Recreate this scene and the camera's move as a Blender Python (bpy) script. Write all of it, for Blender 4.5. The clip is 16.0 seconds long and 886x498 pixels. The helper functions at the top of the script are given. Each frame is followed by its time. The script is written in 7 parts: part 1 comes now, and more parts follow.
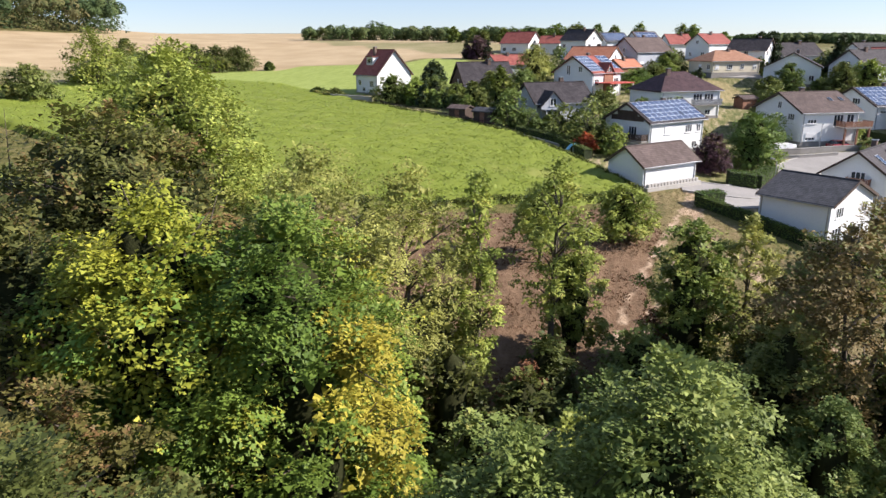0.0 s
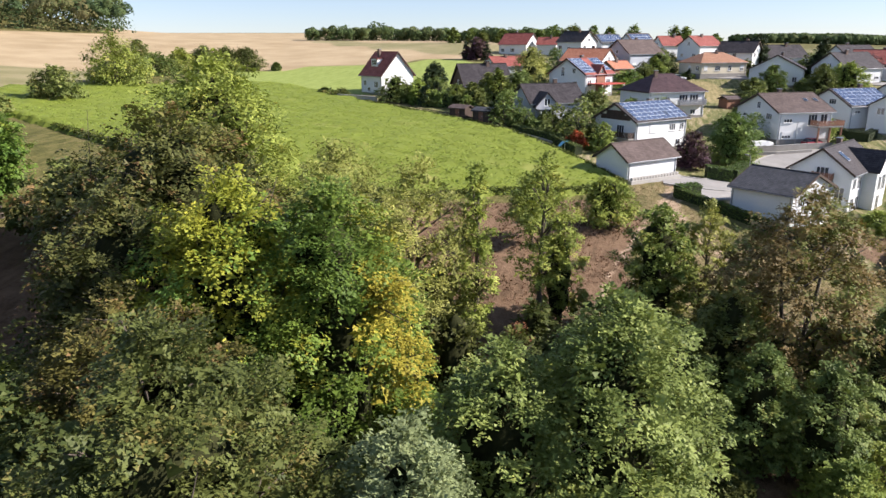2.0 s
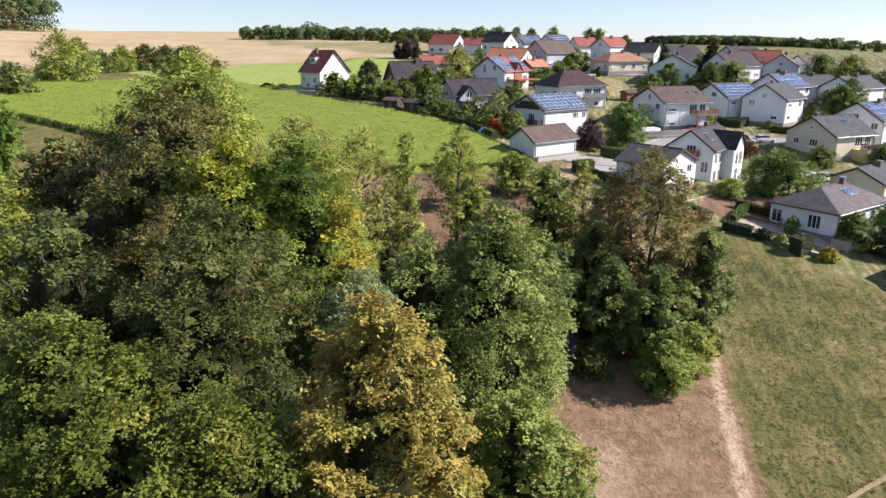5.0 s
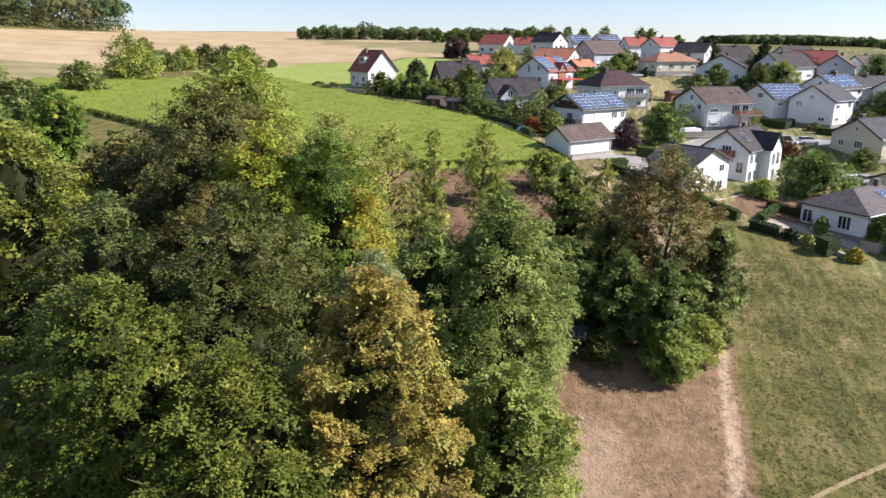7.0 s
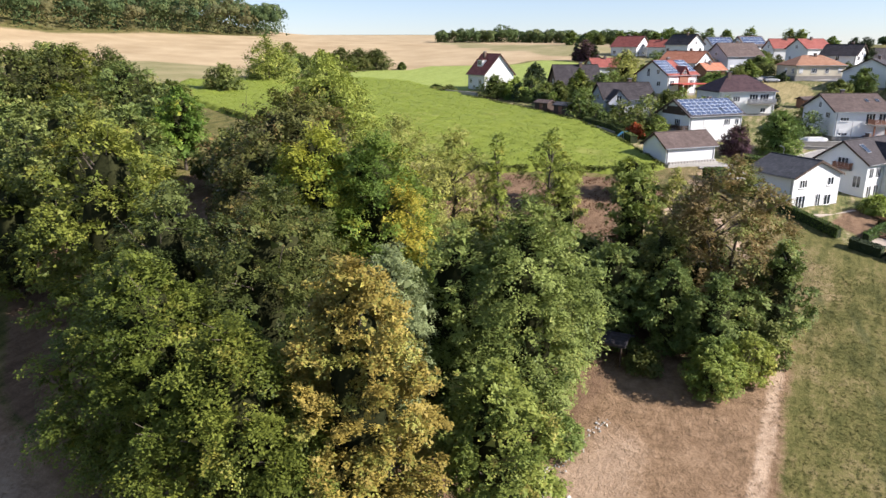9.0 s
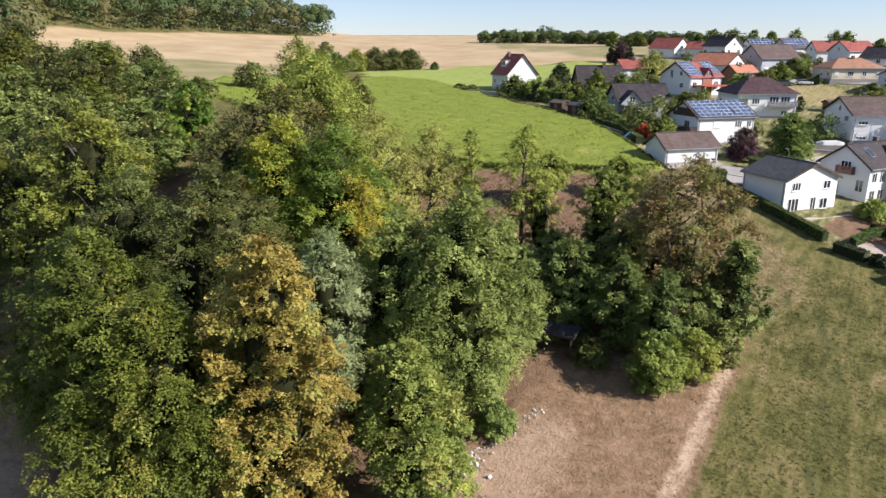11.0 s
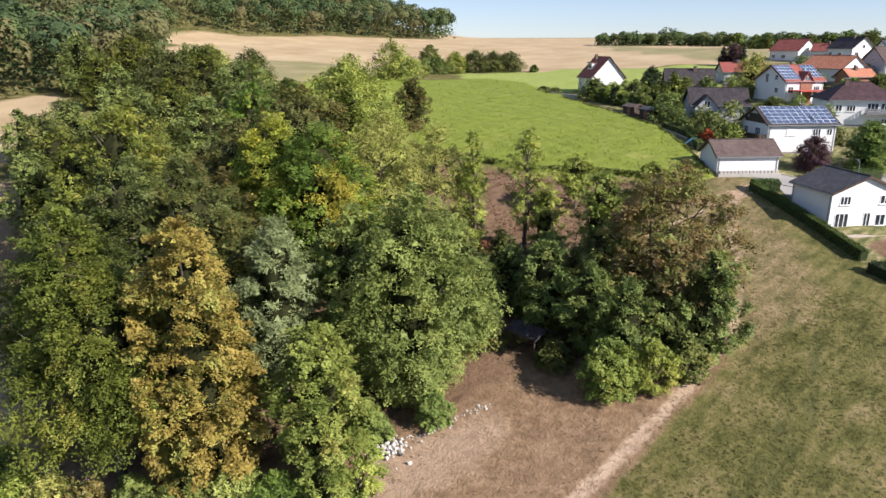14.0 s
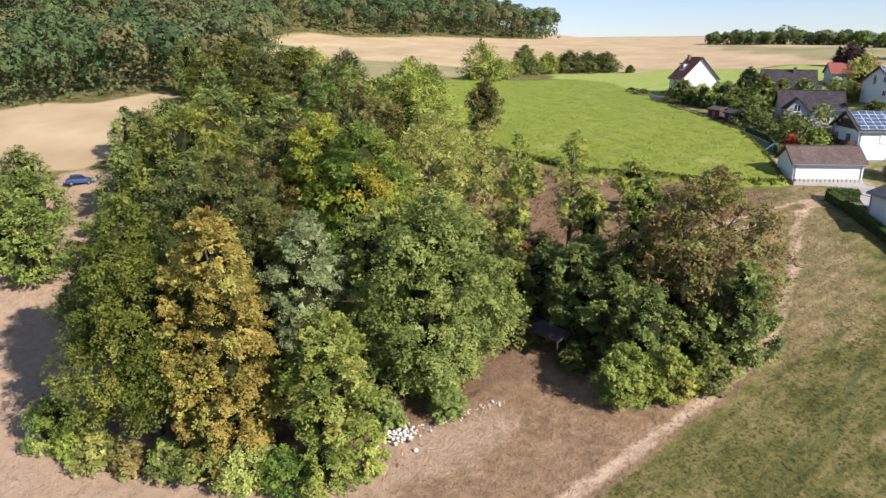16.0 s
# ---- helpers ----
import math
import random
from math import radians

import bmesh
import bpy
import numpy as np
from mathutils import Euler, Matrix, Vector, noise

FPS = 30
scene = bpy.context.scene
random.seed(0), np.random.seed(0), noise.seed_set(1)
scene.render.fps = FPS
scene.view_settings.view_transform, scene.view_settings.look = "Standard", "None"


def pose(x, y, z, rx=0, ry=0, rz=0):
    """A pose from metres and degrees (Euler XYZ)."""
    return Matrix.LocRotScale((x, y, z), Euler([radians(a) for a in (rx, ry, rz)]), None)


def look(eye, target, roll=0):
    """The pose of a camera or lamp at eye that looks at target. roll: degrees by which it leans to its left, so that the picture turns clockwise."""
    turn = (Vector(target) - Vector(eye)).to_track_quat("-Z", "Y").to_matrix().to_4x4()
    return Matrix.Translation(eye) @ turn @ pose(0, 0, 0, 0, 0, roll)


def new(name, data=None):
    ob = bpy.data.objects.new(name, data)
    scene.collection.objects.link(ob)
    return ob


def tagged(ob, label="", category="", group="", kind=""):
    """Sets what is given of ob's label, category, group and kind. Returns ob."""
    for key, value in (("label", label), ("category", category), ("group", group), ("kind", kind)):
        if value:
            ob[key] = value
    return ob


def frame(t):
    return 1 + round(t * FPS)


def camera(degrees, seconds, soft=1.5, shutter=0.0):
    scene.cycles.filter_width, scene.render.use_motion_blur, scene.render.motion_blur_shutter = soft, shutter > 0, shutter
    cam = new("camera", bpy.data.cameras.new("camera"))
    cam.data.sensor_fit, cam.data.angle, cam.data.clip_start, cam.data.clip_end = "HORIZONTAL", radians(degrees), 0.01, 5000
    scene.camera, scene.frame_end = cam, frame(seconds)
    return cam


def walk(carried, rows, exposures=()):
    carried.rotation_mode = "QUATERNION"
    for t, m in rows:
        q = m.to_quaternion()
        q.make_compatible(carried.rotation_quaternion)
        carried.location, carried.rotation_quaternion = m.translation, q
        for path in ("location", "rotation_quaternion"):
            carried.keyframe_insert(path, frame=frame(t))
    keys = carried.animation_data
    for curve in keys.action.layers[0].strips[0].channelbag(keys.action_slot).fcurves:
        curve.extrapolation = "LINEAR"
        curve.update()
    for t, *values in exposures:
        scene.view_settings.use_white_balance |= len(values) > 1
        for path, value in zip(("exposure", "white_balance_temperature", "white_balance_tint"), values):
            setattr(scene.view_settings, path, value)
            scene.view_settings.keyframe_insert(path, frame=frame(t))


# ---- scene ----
cam = camera(65.9, 16.0, soft=1.5)
EXPOSURE = 0.94
PATH = [
    (0, (0.277, 0.975, 28.281), (0.262, 2.892, 27.711), -0.3),
    (0.5, (0.25, -0.562, 28.47), (0.235, 1.356, 27.901), -0.4),
    (1, (0.152, -2.442, 28.714), (0.138, -0.525, 28.144), -0.3),
    (1.5, (0.086, -4.756, 29.04), (0.072, -2.839, 28.467), -0.2),
    (2, (-0.062, -7.237, 29.166), (-0.074, -5.321, 28.592), -0.2),
    (2.5, (-0.065, -10.162, 29.23), (-0.081, -8.245, 28.66), -0.3),
    (3, (-0.075, -13.487, 29.275), (-0.094, -11.57, 28.706), -0.3),
    (3.5, (-0.184, -16.664, 29.228), (-0.203, -14.747, 28.657), -0.2),
    (4, (-0.194, -19.761, 29.224), (-0.106, -17.848, 28.65), 0.1),
    (4.2, (-0.273, -20.72, 29.186), (-0.114, -18.811, 28.611), 0.3),
    (6.3, (0.69, -26.586, 28.93), (0.867, -24.678, 28.357), 0.0),
    (6.5, (1.074, -26.95, 28.965), (1.23, -25.04, 28.391), 0.2),
    (7, (2.579, -27.782, 29.234), (2.597, -25.867, 28.658), 0.1),
    (7.5, (4.693, -28.367, 29.459), (4.553, -26.457, 28.882), 0.0),
    (8, (7.106, -28.997, 29.629), (6.92, -27.091, 29.053), 0.0),
    (8.5, (9.07, -29.308, 29.713), (8.85, -27.405, 29.136), -0.0),
    (8.7, (9.902, -29.366, 29.714), (9.605, -27.474, 29.14), -0.3),
    (10.8, (19.476, -30.137, 29.496), (18.943, -28.295, 28.926), 0.2),
    (11, (20.383, -30.066, 29.486), (19.85, -28.224, 28.917), 0.2),
    (11.5, (22.668, -29.595, 29.498), (22.138, -27.752, 28.929), 0.3),
    (12, (25.159, -28.947, 29.368), (24.621, -27.106, 28.801), 0.3),
    (12.5, (27.677, -28.328, 29.254), (27.061, -26.512, 28.688), 0.3),
    (13, (30.181, -27.714, 29.332), (29.483, -25.927, 28.767), 0.2),
    (13.5, (32.495, -27.166, 29.491), (31.702, -25.419, 28.926), 0.2),
    (14, (35.096, -26.482, 29.525), (34.207, -24.781, 28.962), 0.1),
    (14.5, (37.604, -25.787, 29.667), (36.642, -24.126, 29.102), 0.1),
    (15, (40.017, -24.966, 29.832), (38.986, -23.349, 29.267), -0.0),
    (15.5, (41.545, -24.455, 30.002), (40.454, -22.877, 29.436), 0.1),
    (16, (42.303, -24.271, 29.969), (41.153, -22.736, 29.404), -0.1),
]
# the film's own exposure drifts a little on the way
DRIFT = [(0, 0.03), (4, 0.05), (8.7, 0.06), (10.8, -0.07), (13.5, -0.08), (16, -0.02)]
walk(cam, [(t, look(eye, target, roll)) for t, eye, target, roll in PATH], [(t, EXPOSURE + d) for t, d in DRIFT])

# ---- world and sun ----
SUN_AZ = Vector((0.99, -0.04, 0)).normalized()
SUN_EL = 33.0
world = bpy.data.worlds.new("sky")
scene.world = world
world.use_nodes = True
wn = world.node_tree.nodes
wl = world.node_tree.links
sky = wn.new("ShaderNodeTexSky")
sky.sky_type = "NISHITA"
sky.sun_disc = False
sky.sun_elevation = radians(SUN_EL)
sky.sun_rotation = math.atan2(SUN_AZ.x, SUN_AZ.y)
sky.air_density, sky.dust_density, sky.ozone_density = 0.8, 0.12, 1.6
cool = wn.new("ShaderNodeMix")
cool.data_type, cool.blend_type = "RGBA", "MULTIPLY"
cool.inputs["Factor"].default_value, cool.inputs["B"].default_value = 1.0, (0.94, 0.94, 1.1, 1)
wl.new(sky.outputs["Color"], cool.inputs["A"])
pale = wn.new("ShaderNodeMix")
pale.data_type = "RGBA"
pale.inputs["Factor"].default_value, pale.inputs["B"].default_value = 0.3, (3.5, 4.2, 5.3, 1)
wl.new(cool.outputs["Result"], pale.inputs["A"])
wl.new(pale.outputs["Result"], wn["Background"].inputs["Color"])
wn["Background"].inputs["Strength"].default_value = 0.078
sun = new("sun", bpy.data.lights.new("sun", "SUN"))
sun.data.energy, sun.data.angle, sun.data.color = 5.0, radians(0.53), (1.0, 0.914, 0.868)
to_sun = SUN_AZ * math.cos(radians(SUN_EL)) + Vector((0, 0, math.sin(radians(SUN_EL))))
sun.matrix_world = look(to_sun * 50, (0, 0, 0))

# ---- lie of the land: gentle swells (x, y, spread, height) on a slope ----
SWELLS = [(-340, 110, 55, 25.9), (-430, 210, 80, 51.6), (-330, 260, 50, 17.6), (-300, 380, 55, 24.8), (-160, 430, 140, -4.9), (-20, 145, 40, -0.5),
          (40, 260, 70, 6.7), (-10, 15, 35, -3.6), (30, 10, 40, 1.2), (-110, 90, 50, 0.3), (-30, 60, 40, 3.2), (90, 120, 60, 4.1), (120, 180, 50, -3),
          (170, 200, 60, 11.2), (250, 500, 250, 15.4), (-450, 700, 250, 1.4), (100, 30, 60, -1.8), (-60, -40, 80, -8.7), (-100, 30, 35, 0.8), (-60,
          220, 70, -6.9), (0, 600, 150, 5.6), (420, 700, 200, 11.8), (-220, 180, 60, -3.9),
          # village terraces
          (55, 92, 14, -2.2), (40, 110, 14, -0.8), (62, 120, 16, -0.5), (84, 132, 16, -1.5), (86, 102, 18, -1.2), (108, 110, 20, -0.6), (110, 145, 20, -0.8), (42, 138, 14, -0.7), (75, 165, 20, -2.2), (105, 175, 20, 2.6), (130, 195, 25, -4.6), (80, 205, 22, -0.7), (100, 225, 30, -0.5), (50, 195, 18, -0.5), (25, 180, 16, -1.3), (40, 250, 28, -2.5), (75, 255, 25, -1.3), (200, 310, 60, 4.8), (120, 300, 35, -2.4), (42, 75, 10, 0.3), (70, 80, 14, 0), (150, 140, 30, -2.7), (20, 262, 25, -1.1)]


def land(x, y):
    x, y = np.asarray(x, float), np.asarray(y, float)
    h = 8.3 -17.8 * np.tanh(x / 200) +13.5 * np.tanh((y - 60) / 150)
    for a, b, s, k in SWELLS:
        h = h + k * np.exp(-((x - a) ** 2 + (y - b) ** 2) / (2 * s * s))
    return h


def gz(x, y):
    return float(land(x, y))


# ---- material helpers ----
def nodes_of(name):
    m = bpy.data.materials.new(name)
    m.use_nodes = True
    n, l = m.node_tree.nodes, m.node_tree.links
    return m, n, l, n["Principled BSDF"]


def noise_tex(n, l, vec, scale, detail=4.0, rough=0.55):
    t = n.new("ShaderNodeTexNoise")
    t.inputs["Scale"].default_value, t.inputs["Detail"].default_value, t.inputs["Roughness"].default_value = scale, detail, rough
    l.new(vec, t.inputs["Vector"])
    return t.outputs["Fac"]


def ramp(n, l, fac, stops):
    r = n.new("ShaderNodeValToRGB")
    e = r.color_ramp.elements
    while len(e) < len(stops):
        e.new(0.5)
    for el, (p, c) in zip(e, stops):
        el.position, el.color = p, (*c, 1) if len(c) == 3 else c
    l.new(fac, r.inputs["Fac"])
    return r.outputs["Color"]


def mix(n, l, fac, a, b, mode="MIX"):
    m = n.new("ShaderNodeMix")
    m.data_type, m.blend_type = "RGBA", mode
    for sock, v in ((m.inputs["Factor"], fac), (m.inputs["A"], a), (m.inputs["B"], b)):
        if isinstance(v, (int, float)):
            sock.default_value = v
        elif isinstance(v, tuple):
            sock.default_value = (*v, 1)
        else:
            l.new(v, sock)
    return m.outputs["Result"]


def maths(n, l, op, a, b=0.0, clamp=False):
    m = n.new("ShaderNodeMath")
    m.operation, m.use_clamp = op, clamp
    for sock, v in zip(m.inputs, (a, b)):
        if isinstance(v, (int, float)):
            sock.default_value = v
        else:
            l.new(v, sock)
    return m.outputs[0]


def bump(n, l, bsdf, height, strength, dist):
    b = n.new("ShaderNodeBump")
    b.inputs["Strength"].default_value, b.inputs["Distance"].default_value = strength, dist
    l.new(height, b.inputs["Height"])
    l.new(b.outputs["Normal"], bsdf.inputs["Normal"])


def surface(name, lo, hi, rough=0.8, grain=8.0, blotch=0.6, relief=0.02, metal=0.0, spec=0.4):
    """Two-scale varied surface: blotches and grain between two colours, with fine relief."""
    m, n, l, b = nodes_of(name)
    co = n.new("ShaderNodeTexCoord").outputs["Object"]
    info = n.new("ShaderNodeObjectInfo").outputs["Random"]
    f = maths(n, l, "ADD", maths(n, l, "MULTIPLY", noise_tex(n, l, co, grain), 0.5), maths(n, l, "MULTIPLY", noise_tex(n, l, co, blotch), 0.5))
    f = maths(n, l, "ADD", f, maths(n, l, "MULTIPLY", maths(n, l, "SUBTRACT", info, 0.5), 0.12))
    l.new(ramp(n, l, f, [(0.3, lo), (0.7, hi)]), b.inputs["Base Color"])
    b.inputs["Roughness"].default_value, b.inputs["Metallic"].default_value = rough, metal
    b.inputs["Specular IOR Level"].default_value = spec
    bump(n, l, b, noise_tex(n, l, co, grain * 3), 0.5, relief)
    return m


def roofing(name, lo, hi, course=0.34, rough=0.7):
    """Tiled roof: courses up the slope and tile columns along it, weathered."""
    m, n, l, b = nodes_of(name)
    uv = n.new("ShaderNodeUVMap").outputs["UV"]
    co = n.new("ShaderNodeTexCoord").outputs["Object"]
    sep = n.new("ShaderNodeSeparateXYZ")
    l.new(uv, sep.inputs[0])
    rows = maths(n, l, "FRACT", maths(n, l, "DIVIDE", sep.outputs["Y"], course))
    cols = maths(n, l, "PINGPONG", maths(n, l, "DIVIDE", sep.outputs["X"], 0.3), 0.5)
    br = n.new("ShaderNodeTexBrick")
    l.new(uv, br.inputs["Vector"])
    br.inputs["Scale"].default_value, br.inputs["Brick Width"].default_value, br.inputs["Row Height"].default_value = 1.0, 0.3, course
    br.inputs["Mortar Size"].default_value = 0.0
    br.inputs["Color1"].default_value, br.inputs["Color2"].default_value = (0, 0, 0, 1), (1, 1, 1, 1)
    f = maths(n, l, "ADD", maths(n, l, "MULTIPLY", noise_tex(n, l, co, 0.7), 0.75), maths(n, l, "MULTIPLY", br.outputs["Color"], 0.25))
    c = ramp(n, l, f, [(0.3, lo), (0.72, hi)])
    lip = maths(n, l, "LESS_THAN", rows, 0.14)
    c = mix(n, l, maths(n, l, "MULTIPLY", lip, 0.55), c, tuple(v * 0.35 for v in lo))
    l.new(c, b.inputs["Base Color"])
    b.inputs["Roughness"].default_value = rough
    b.inputs["Specular IOR Level"].default_value = 0.25
    bump(n, l, b, maths(n, l, "ADD", maths(n, l, "SUBTRACT", 1.0, rows), cols), 0.8, 0.03)
    return m


def foliage(name, lo, hi, patch=None, amount=0.0, scale=0.35, trans=0.15, rough=0.55):
    """Leaves: each leaf its own shade, larger turning patches, light shining through."""
    m, n, l, b = nodes_of(name)
    co = n.new("ShaderNodeTexCoord").outputs["Object"]
    isl = n.new("ShaderNodeNewGeometry").outputs["Random Per Island"]
    branch = n.new("ShaderNodeAttribute")
    branch.attribute_name = "branch"
    turned = n.new("ShaderNodeAttribute")
    turned.attribute_name = "turned"
    wide = maths(n, l, "ADD", maths(n, l, "MULTIPLY", noise_tex(n, l, co, scale * 0.9, 3.0), 0.3), maths(n, l, "MULTIPLY", branch.outputs["Fac"], 0.43))
    f = maths(n, l, "ADD", maths(n, l, "MULTIPLY", isl, 0.27), wide)
    c = ramp(n, l, f, [(0.2, lo), (0.8, hi)])
    if patch:
        p = maths(n, l, "ADD", noise_tex(n, l, co, scale, 3.0), maths(n, l, "MULTIPLY", maths(n, l, "SUBTRACT", isl, 0.5), 0.2))
        p = maths(n, l, "ADD", p, maths(n, l, "MULTIPLY", maths(n, l, "SUBTRACT", branch.outputs["Fac"], 0.5), 0.16))
        edge = 0.72 - 0.44 * amount
        k = n.new("ShaderNodeMapRange")
        k.inputs["From Min"].default_value, k.inputs["From Max"].default_value = edge - 0.04, edge + 0.06
        l.new(p, k.inputs["Value"])
        late = maths(n, l, "MULTIPLY", turned.outputs["Fac"], maths(n, l, "LESS_THAN", isl, 0.86))
        c = mix(n, l, maths(n, l, "MAXIMUM", k.outputs["Result"], late), c, mix(n, l, branch.outputs["Fac"], tuple(v * 0.82 for v in patch), tuple(v * 1.12 for v in patch)))
    hsv = n.new("ShaderNodeHueSaturation")
    l.new(c, hsv.inputs["Color"])
    rnd = n.new("ShaderNodeObjectInfo").outputs["Random"]
    l.new(maths(n, l, "ADD", 0.473, maths(n, l, "MULTIPLY", rnd, 0.03)), hsv.inputs["Hue"])
    l.new(maths(n, l, "ADD", 1.02, maths(n, l, "MULTIPLY", rnd, 0.2)), hsv.inputs["Value"])
    hsv.inputs["Saturation"].default_value = 0.97
    c = hsv.outputs["Color"]
    l.new(c, b.inputs["Base Color"])
    b.inputs["Roughness"].default_value = rough
    b.inputs["Specular IOR Level"].default_value = 0.16
    tr = n.new("ShaderNodeBsdfTranslucent")
    l.new(mix(n, l, 0.35, c, (0.23, 0.28, 0.045)), tr.inputs["Color"])
    ms = n.new("ShaderNodeMixShader")
    ms.inputs[0].default_value = trans
    l.new(b.outputs[0], ms.inputs[1])
    l.new(tr.outputs[0], ms.inputs[2])
    l.new(ms.outputs[0], n["Material Output"].inputs["Surface"])
    return m


# ---- materials ----
M = {}
M["bark"] = surface("bark", (0.05, 0.04, 0.03), (0.16, 0.13, 0.10), 0.9, 6, 1.0, 0.05)
M["bark_pale"] = surface("bark_pale", (0.14, 0.12, 0.10), (0.3, 0.27, 0.22), 0.9, 6, 1.0, 0.05)
# dark colour standing for the shade inside the crowns, used on their hulls
M["crown_shade"] = surface("crown_shade", (0.013, 0.016, 0.006), (0.038, 0.040, 0.015), 0.95, 5, 1.2, 0.08, spec=0.1)
M["oak"] = foliage("leaf_dark_green", (0.038, 0.054, 0.014), (0.120, 0.142, 0.036), (0.170, 0.146, 0.040), 0.1)
M["oak_olive"] = foliage("leaf_olive_oak", (0.060, 0.064, 0.017), (0.176, 0.170, 0.041), (0.205, 0.134, 0.050), 0.2)
M["beech"] = foliage("leaf_beech", (0.038, 0.056, 0.008), (0.152, 0.178, 0.027), (0.200, 0.190, 0.033), 0.12)
M["gold"] = foliage("leaf_chestnut_gold", (0.175, 0.135, 0.027), (0.395, 0.315, 0.068), (0.230, 0.240, 0.052), 0.36)
M["maple"] = foliage("leaf_maple_turning", (0.050, 0.110, 0.016), (0.160, 0.262, 0.038), (0.360, 0.350, 0.036), 0.1, 0.25)
M["maple_yellow"] = foliage("leaf_maple_yellow", (0.190, 0.215, 0.022), (0.370, 0.350, 0.035), (0.125, 0.205, 0.033), 0.34, 0.25)
M["willow"] = foliage("leaf_willow_silver", (0.125, 0.170, 0.072), (0.29, 0.365, 0.165), None, 0, 0.4, 0.2)
M["locust"] = foliage("leaf_locust", (0.084, 0.128, 0.030), (0.235, 0.300, 0.074), (0.260, 0.300, 0.074), 0.12)
M["ash"] = foliage("leaf_ash", (0.110, 0.165, 0.028), (0.320, 0.390, 0.072), (0.380, 0.380, 0.080), 0.14)
M["bright"] = foliage("leaf_bright_green", (0.084, 0.142, 0.026), (0.235, 0.315, 0.064), (0.300, 0.300, 0.066), 0.14)
M["linden"] = foliage("leaf_linden_browning", (0.050, 0.062, 0.018), (0.160, 0.166, 0.042), (0.165, 0.108, 0.038), 0.3)
M["walnut"] = foliage("leaf_walnut_brown", (0.100, 0.086, 0.027), (0.290, 0.215, 0.070), (0.150, 0.190, 0.048), 0.36)
M["feather"] = foliage("leaf_feathery_olive", (0.165, 0.205, 0.046), (0.410, 0.455, 0.120), None)
M["hornbeam"] = foliage("leaf_copse", (0.066, 0.102, 0.026), (0.205, 0.256, 0.066), (0.240, 0.225, 0.058), 0.12)
M["limelight"] = foliage("leaf_sunlit_hornbeam", (0.058, 0.086, 0.012), (0.205, 0.240, 0.038), (0.270, 0.255, 0.045), 0.1)
M["red"] = foliage("leaf_red", (0.22, 0.03, 0.012), (0.45, 0.09, 0.03), None)
M["purple"] = foliage("leaf_purple", (0.052, 0.024, 0.034), (0.140, 0.066, 0.080), None, 0, 0.4, 0.2)
M["conifer"] = foliage("leaf_conifer", (0.016, 0.031, 0.014), (0.052, 0.078, 0.034), None, 0, 0.4, 0.1)
M["hedge"] = foliage("leaf_hedge", (0.048, 0.098, 0.020), (0.163, 0.260, 0.044), None, 0, 0.5, 0.2)
M["yellowbush"] = foliage("leaf_yellow_bush", (0.26, 0.22, 0.02), (0.5, 0.42, 0.04), None)
M["lime"] = foliage("leaf_fresh_green", (0.062, 0.108, 0.022), (0.200, 0.275, 0.055), (0.240, 0.270, 0.061), 0.15)
M["rust"] = foliage("leaf_rust", (0.09, 0.045, 0.02), (0.22, 0.11, 0.045), None)


# ---- mesh helpers ----
def mesh_np(name, verts, faces, material, smooth=False):
    """A mesh from numpy vertices and equal-sided faces."""
    me = bpy.data.meshes.new(name)
    verts, faces = np.asarray(verts, np.float32), np.asarray(faces, np.int32)
    me.vertices.add(len(verts))
    me.vertices.foreach_set("co", verts.ravel())
    k = faces.shape[1]
    me.loops.add(faces.size)
    me.loops.foreach_set("vertex_index", faces.ravel())
    me.polygons.add(len(faces))
    me.polygons.foreach_set("loop_start", np.arange(0, faces.size, k, dtype=np.int32))
    me.polygons.foreach_set("use_smooth", np.full(len(faces), smooth))
    me.update(calc_edges=True)
    me.materials.append(material)
    return me


def part(name, bm, material, parent=None, label=""):
    """A bmesh (or mesh) as one mesh object under a thing or a part."""
    if isinstance(bm, bmesh.types.BMesh):
        me = bpy.data.meshes.new(name)
        bm.to_mesh(me)
        bm.free()
        me.materials.append(material)
    else:
        me = bm
    ob = new(name, me)
    ob.parent = parent
    return tagged(ob, label=label)


def empty(name, m, label="", category="", group="", kind=""):
    ob = new(name)
    ob.matrix_world = m
    return tagged(ob, label, category, group, kind)


def add_box(bm, x0, x1, y0, y1, z0, z1, bevel=0.0):
    r = bmesh.ops.create_cube(bm, size=1.0)
    for v in r["verts"]:
        v.co = Vector((x0 + (v.co.x + 0.5) * (x1 - x0), y0 + (v.co.y + 0.5) * (y1 - y0), z0 + (v.co.z + 0.5) * (z1 - z0)))
    if bevel:
        es = list({e for v in r["verts"] for e in v.link_edges})
        bmesh.ops.bevel(bm, geom=es, offset=bevel, segments=1, affect="EDGES")
    return bm


def box_bm(*a, **k):
    return add_box(bmesh.new(), *a, **k)


